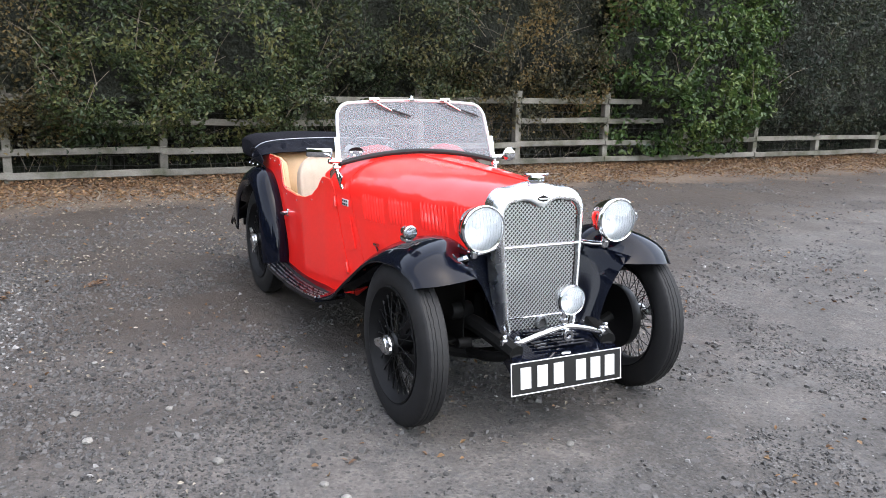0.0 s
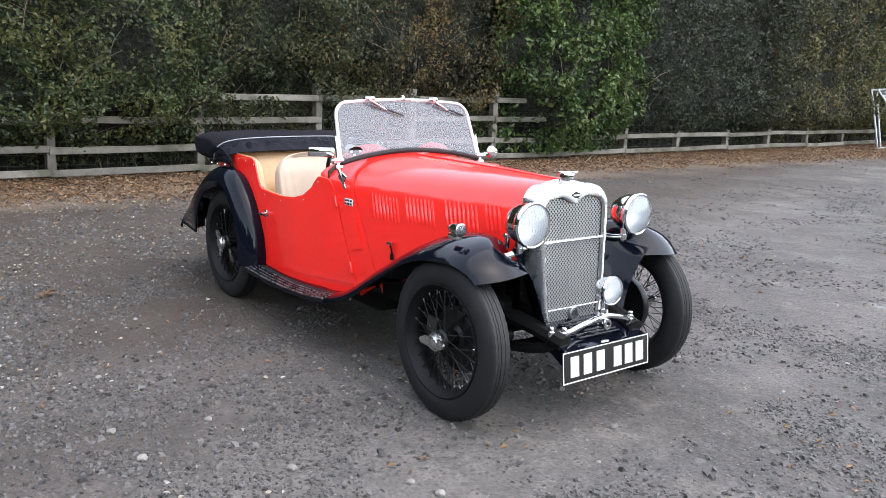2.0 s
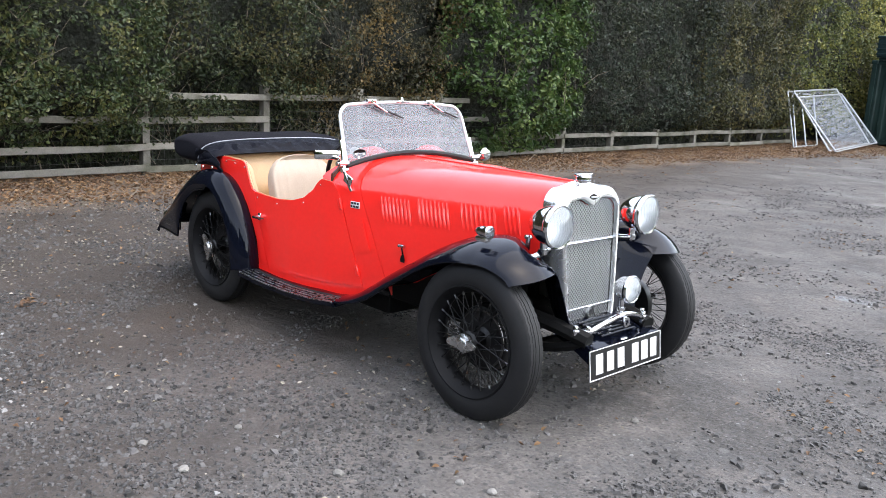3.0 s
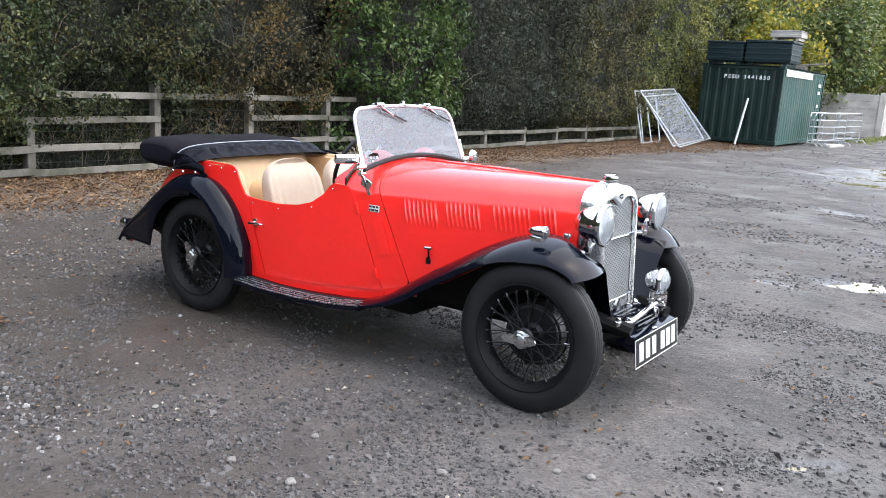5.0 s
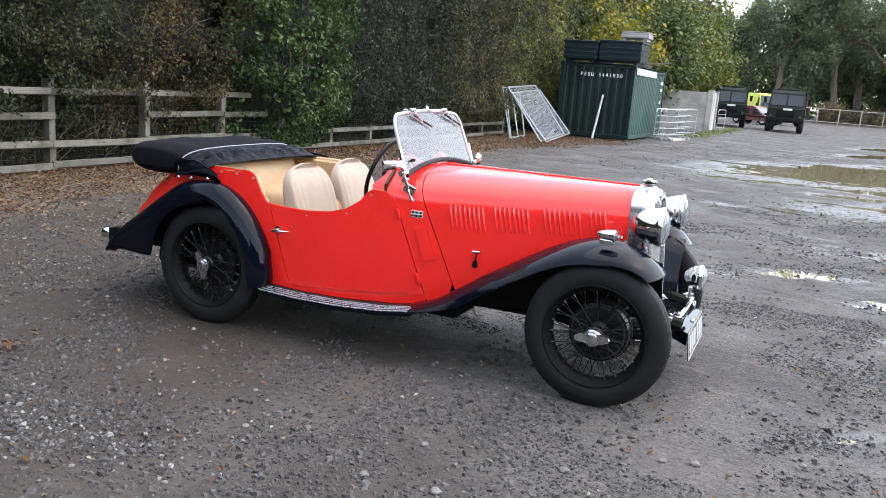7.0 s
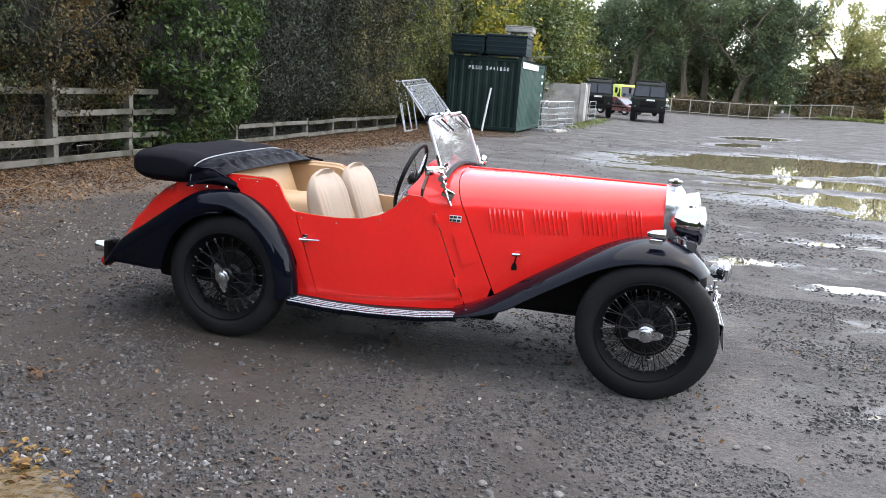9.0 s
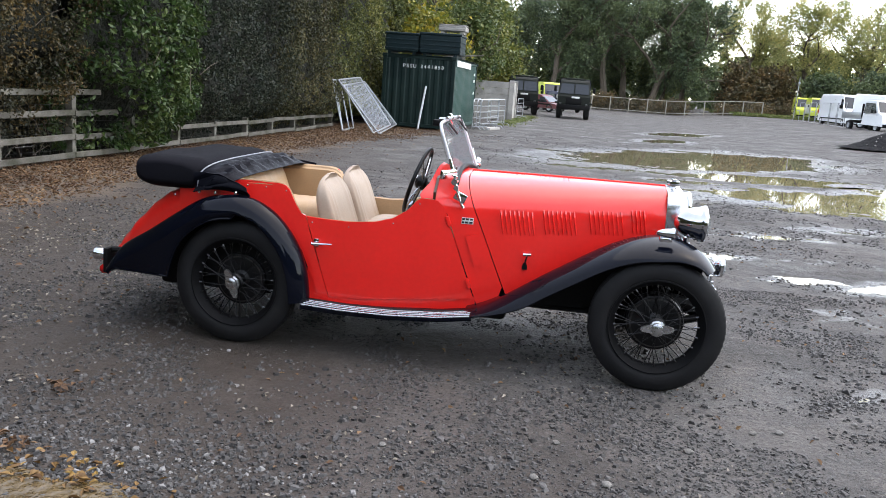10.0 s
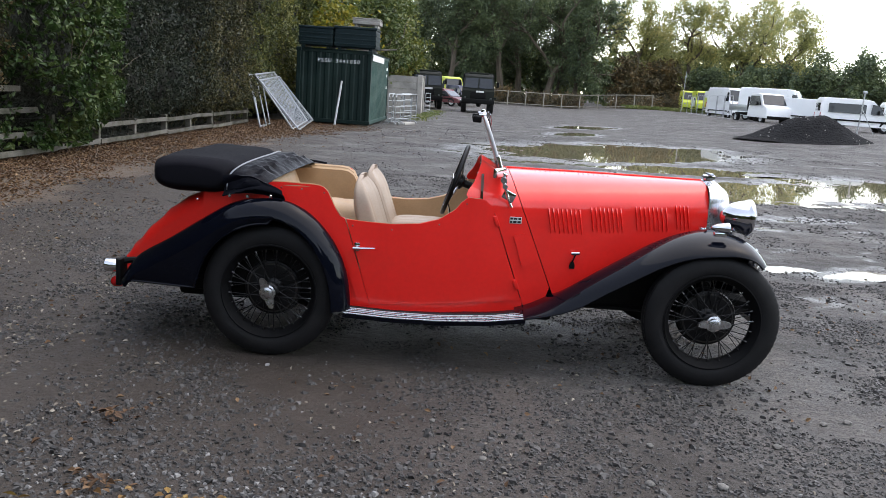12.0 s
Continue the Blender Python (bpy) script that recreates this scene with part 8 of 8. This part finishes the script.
# drift of coarser stone at the near edge
t = np.random.default_rng(9)
cx = t.normal(-2.35, 0.6, 480)
cy = -2.26 + t.normal(0, 0.14, 480) + 0.06 * (cx + 2.3)
chippings("stone_drift", np.stack([cx, cy], 1), np.clip(t.lognormal(math.log(0.0095), 0.4, 480), 0.005, 0.022), STONE_PALE, "drift of pale coarse stone chippings", 5)
cx = t.normal(-2.1, 0.85, 5200)
cy = -2.1 + t.normal(0, 0.30, 5200)
chippings("stone_drift", np.stack([cx, cy], 1), np.clip(t.lognormal(math.log(0.0088), 0.4, 5200), 0.004, 0.022), STONE, "drift of dark coarse stone chippings", 6)
# the few larger stones that stand out
for x, y, r in ((0.113, -1.416, 0.022), (0.45, -1.10, 0.018), (0.58, -1.06, 0.02), (-0.47, -1.51, 0.017), (-1.2, -1.76, 0.016), (-0.26, -1.86, 0.022), (0.52, -0.05, 0.02), (-0.55, -1.89, 0.02), (-1.42, -1.39, 0.014), (1.0, -0.8, 0.016)):
    bm = bmesh.new()
    bmesh.ops.create_icosphere(bm, subdivisions=2, radius=r)
    for v in bm.verts:
        v.co *= 1 + 0.28 * noise.noise(v.co * (1.2 / r) + Vector((x, y, 0)))
        v.co.z *= 0.6
    st = part("stone", bm, STONE_LOOSE)
    st.matrix_basis = pose(x, y, ground_z(x, y) + r * 0.3, 0, 0, 37 * x)
    tagged(st, "loose pale stone lying on the yard", "stone", "loose stones on the yard")

LITTER = leaf_material("fallen_leaves", (0.0589, 0.0320, 0.0184), (0.1330, 0.0730, 0.0356), (0.2375, 0.1500, 0.0782), 2.2, 0.7, 0.0)
LITTER_BRIGHT = leaf_material("fresh_fallen_leaves", (0.09, 0.045, 0.016), (0.18, 0.10, 0.03), (0.32, 0.21, 0.055), 3.0, 0.6, 0.0)

LITTER_PALE = leaf_material("dry_leaf_scraps", (0.10, 0.085, 0.066), (0.19, 0.165, 0.130), (0.32, 0.29, 0.24), 3.0, 0.7, 0.0)


def litter(name, xy, size, mat, label, seed, lift=0.012):
    rng = np.random.default_rng(seed)
    z = np.array([ground_z(x, y) for x, y in xy]) + rng.uniform(0.003, lift, len(xy))
    ob = leaf_sheet(name, np.stack([xy[:, 0], xy[:, 1], z], 1), size, (0, 0, 1.0), mat, None, spread=0.32, long=1.6, rng=rng)
    return tagged(ob, label, "leaves", kind="stuff")


r = np.random.default_rng(31)
n = 38000
ly = r.uniform(-4.5, 23.5, n)
edge = np.array([-5.9 + 0.7 * noise.noise((0, v * 0.5, 3)) + 0.35 * noise.noise((0, v * 1.7, 8)) + 1.6 * smooth((v - 13) / 8) for v in ly])
lx = -8.3 + (edge + 8.3) * r.beta(1.25, 1.6, n) + np.where(r.random(n) < 0.10, r.exponential(0.6, n), 0)
litter("leaf_litter", np.stack([lx, ly], 1), 0.029, LITTER, "brown fallen leaves along the fence", 32, 0.04)
xy = scatter(900, -6.5, 2.0, -3.6, 7.0, 33, 0.7)
litter("scattered_leaves", xy, 0.020, LITTER, "scattered brown leaves and bits on the yard", 34)
cx = t.normal(-2.35, 0.25, 90)
litter("leaf_bits", scatter(900, -5.2, 0.6, -3.0, 1.6, 37, 1.1), 0.014, LITTER_PALE, "pale dry scraps of leaf and bark on the mud", 38, 0.022)
litter("leaf_bits", scatter(2600, -7.4, -2.5, -2.6, 5.0, 47, 0.9), 0.017, LITTER_PALE, "pale dry scraps of leaf and wood on the dark mud", 48, 0.022)
q = np.random.default_rng(41)
for ax, ay, number in ((-2.58, -2.24, 34), (-2.74, -1.62, 26), (-2.2, -2.3, 18)):
    litter("leaf_cluster", np.stack([ax + q.normal(0, 0.07, number), ay + q.normal(0, 0.045, number)], 1), 0.024, LITTER if number != 18 else LITTER_BRIGHT, "small heap of brown and tan fallen leaves", 42, 0.03)
litter("wet_leaves", np.stack([cx, -2.42 + t.normal(0, 0.05, 90)], 1), 0.026, LITTER_BRIGHT, "yellow and orange wet leaves on the ground", 35, 0.03)
# a muddy hollow at the yard's edge
MUD = material("wet_ochre_mud", (0.105, 0.074, 0.036), 0.22, vary=0.35, scale=5, fine=30, bump=0.25, bump_scale=14, second=(0.065, 0.048, 0.028))
ring = [(-2.35 + 0.62 * math.cos(a) * (1 + 0.12 * noise.noise((math.cos(a) * 2, math.sin(a) * 2, 3))), -2.66 + 0.27 * math.sin(a) * (1 + 0.3 * noise.noise((math.cos(a) * 3, math.sin(a) * 3, 7)))) for a in (k * math.pi / 24 for k in range(48))]
verts = [(-2.35, -2.66, ground_z(-2.35, -2.66) + 0.012)] + [(-2.35 + (x + 2.35) * f, -2.66 + (y + 2.66) * f, ground_z(-2.35 + (x + 2.35) * f, -2.66 + (y + 2.66) * f) + h) for f, h in ((0.35, 0.012), (0.7, 0.011), (0.9, 0.007), (1.0, -0.004)) for x, y in ring]
faces = [(0, 1 + k, 1 + (k + 1) % 48) for k in range(48)] + [(1 + r * 48 + k, 1 + (r + 1) * 48 + k, 1 + (r + 1) * 48 + (k + 1) % 48, 1 + r * 48 + (k + 1) % 48) for r in range(3) for k in range(48)]
mud = mesh_part("mud_patch", verts, faces, MUD, smooth=True)
tagged(mud, "wet ochre mud patch at the yard's edge", "mud", kind="structure")
# twigs lying by the fence
for k in range(26):
    q = np.random.default_rng(200 + k)
    x, y, a, ln = q.uniform(-7.6, -6.2), q.uniform(-2, 12) if k > 8 else q.uniform(8, 11), q.uniform(0, 3.1), q.uniform(0.25, 0.9)
    d = Vector((math.cos(a) * 0.5, math.sin(a), 0)) * ln
    h = q.uniform(0.02, 0.16)
    st = part("twig", tube(bmesh.new(), [(0, 0, 0.01), d * 0.3 + Vector((0.02, 0.03, h * 0.7)), d * 0.65 + Vector((0.03, -0.02, h)), d + Vector((0, 0, 0.012))], 0.008, 8, 5, r_end=0.003), TWIG)
    st.location = (x, y, ground_z(x, y))
    tagged(st, "bare grey twig lying among fallen leaves", "twig", "twigs by the fence")
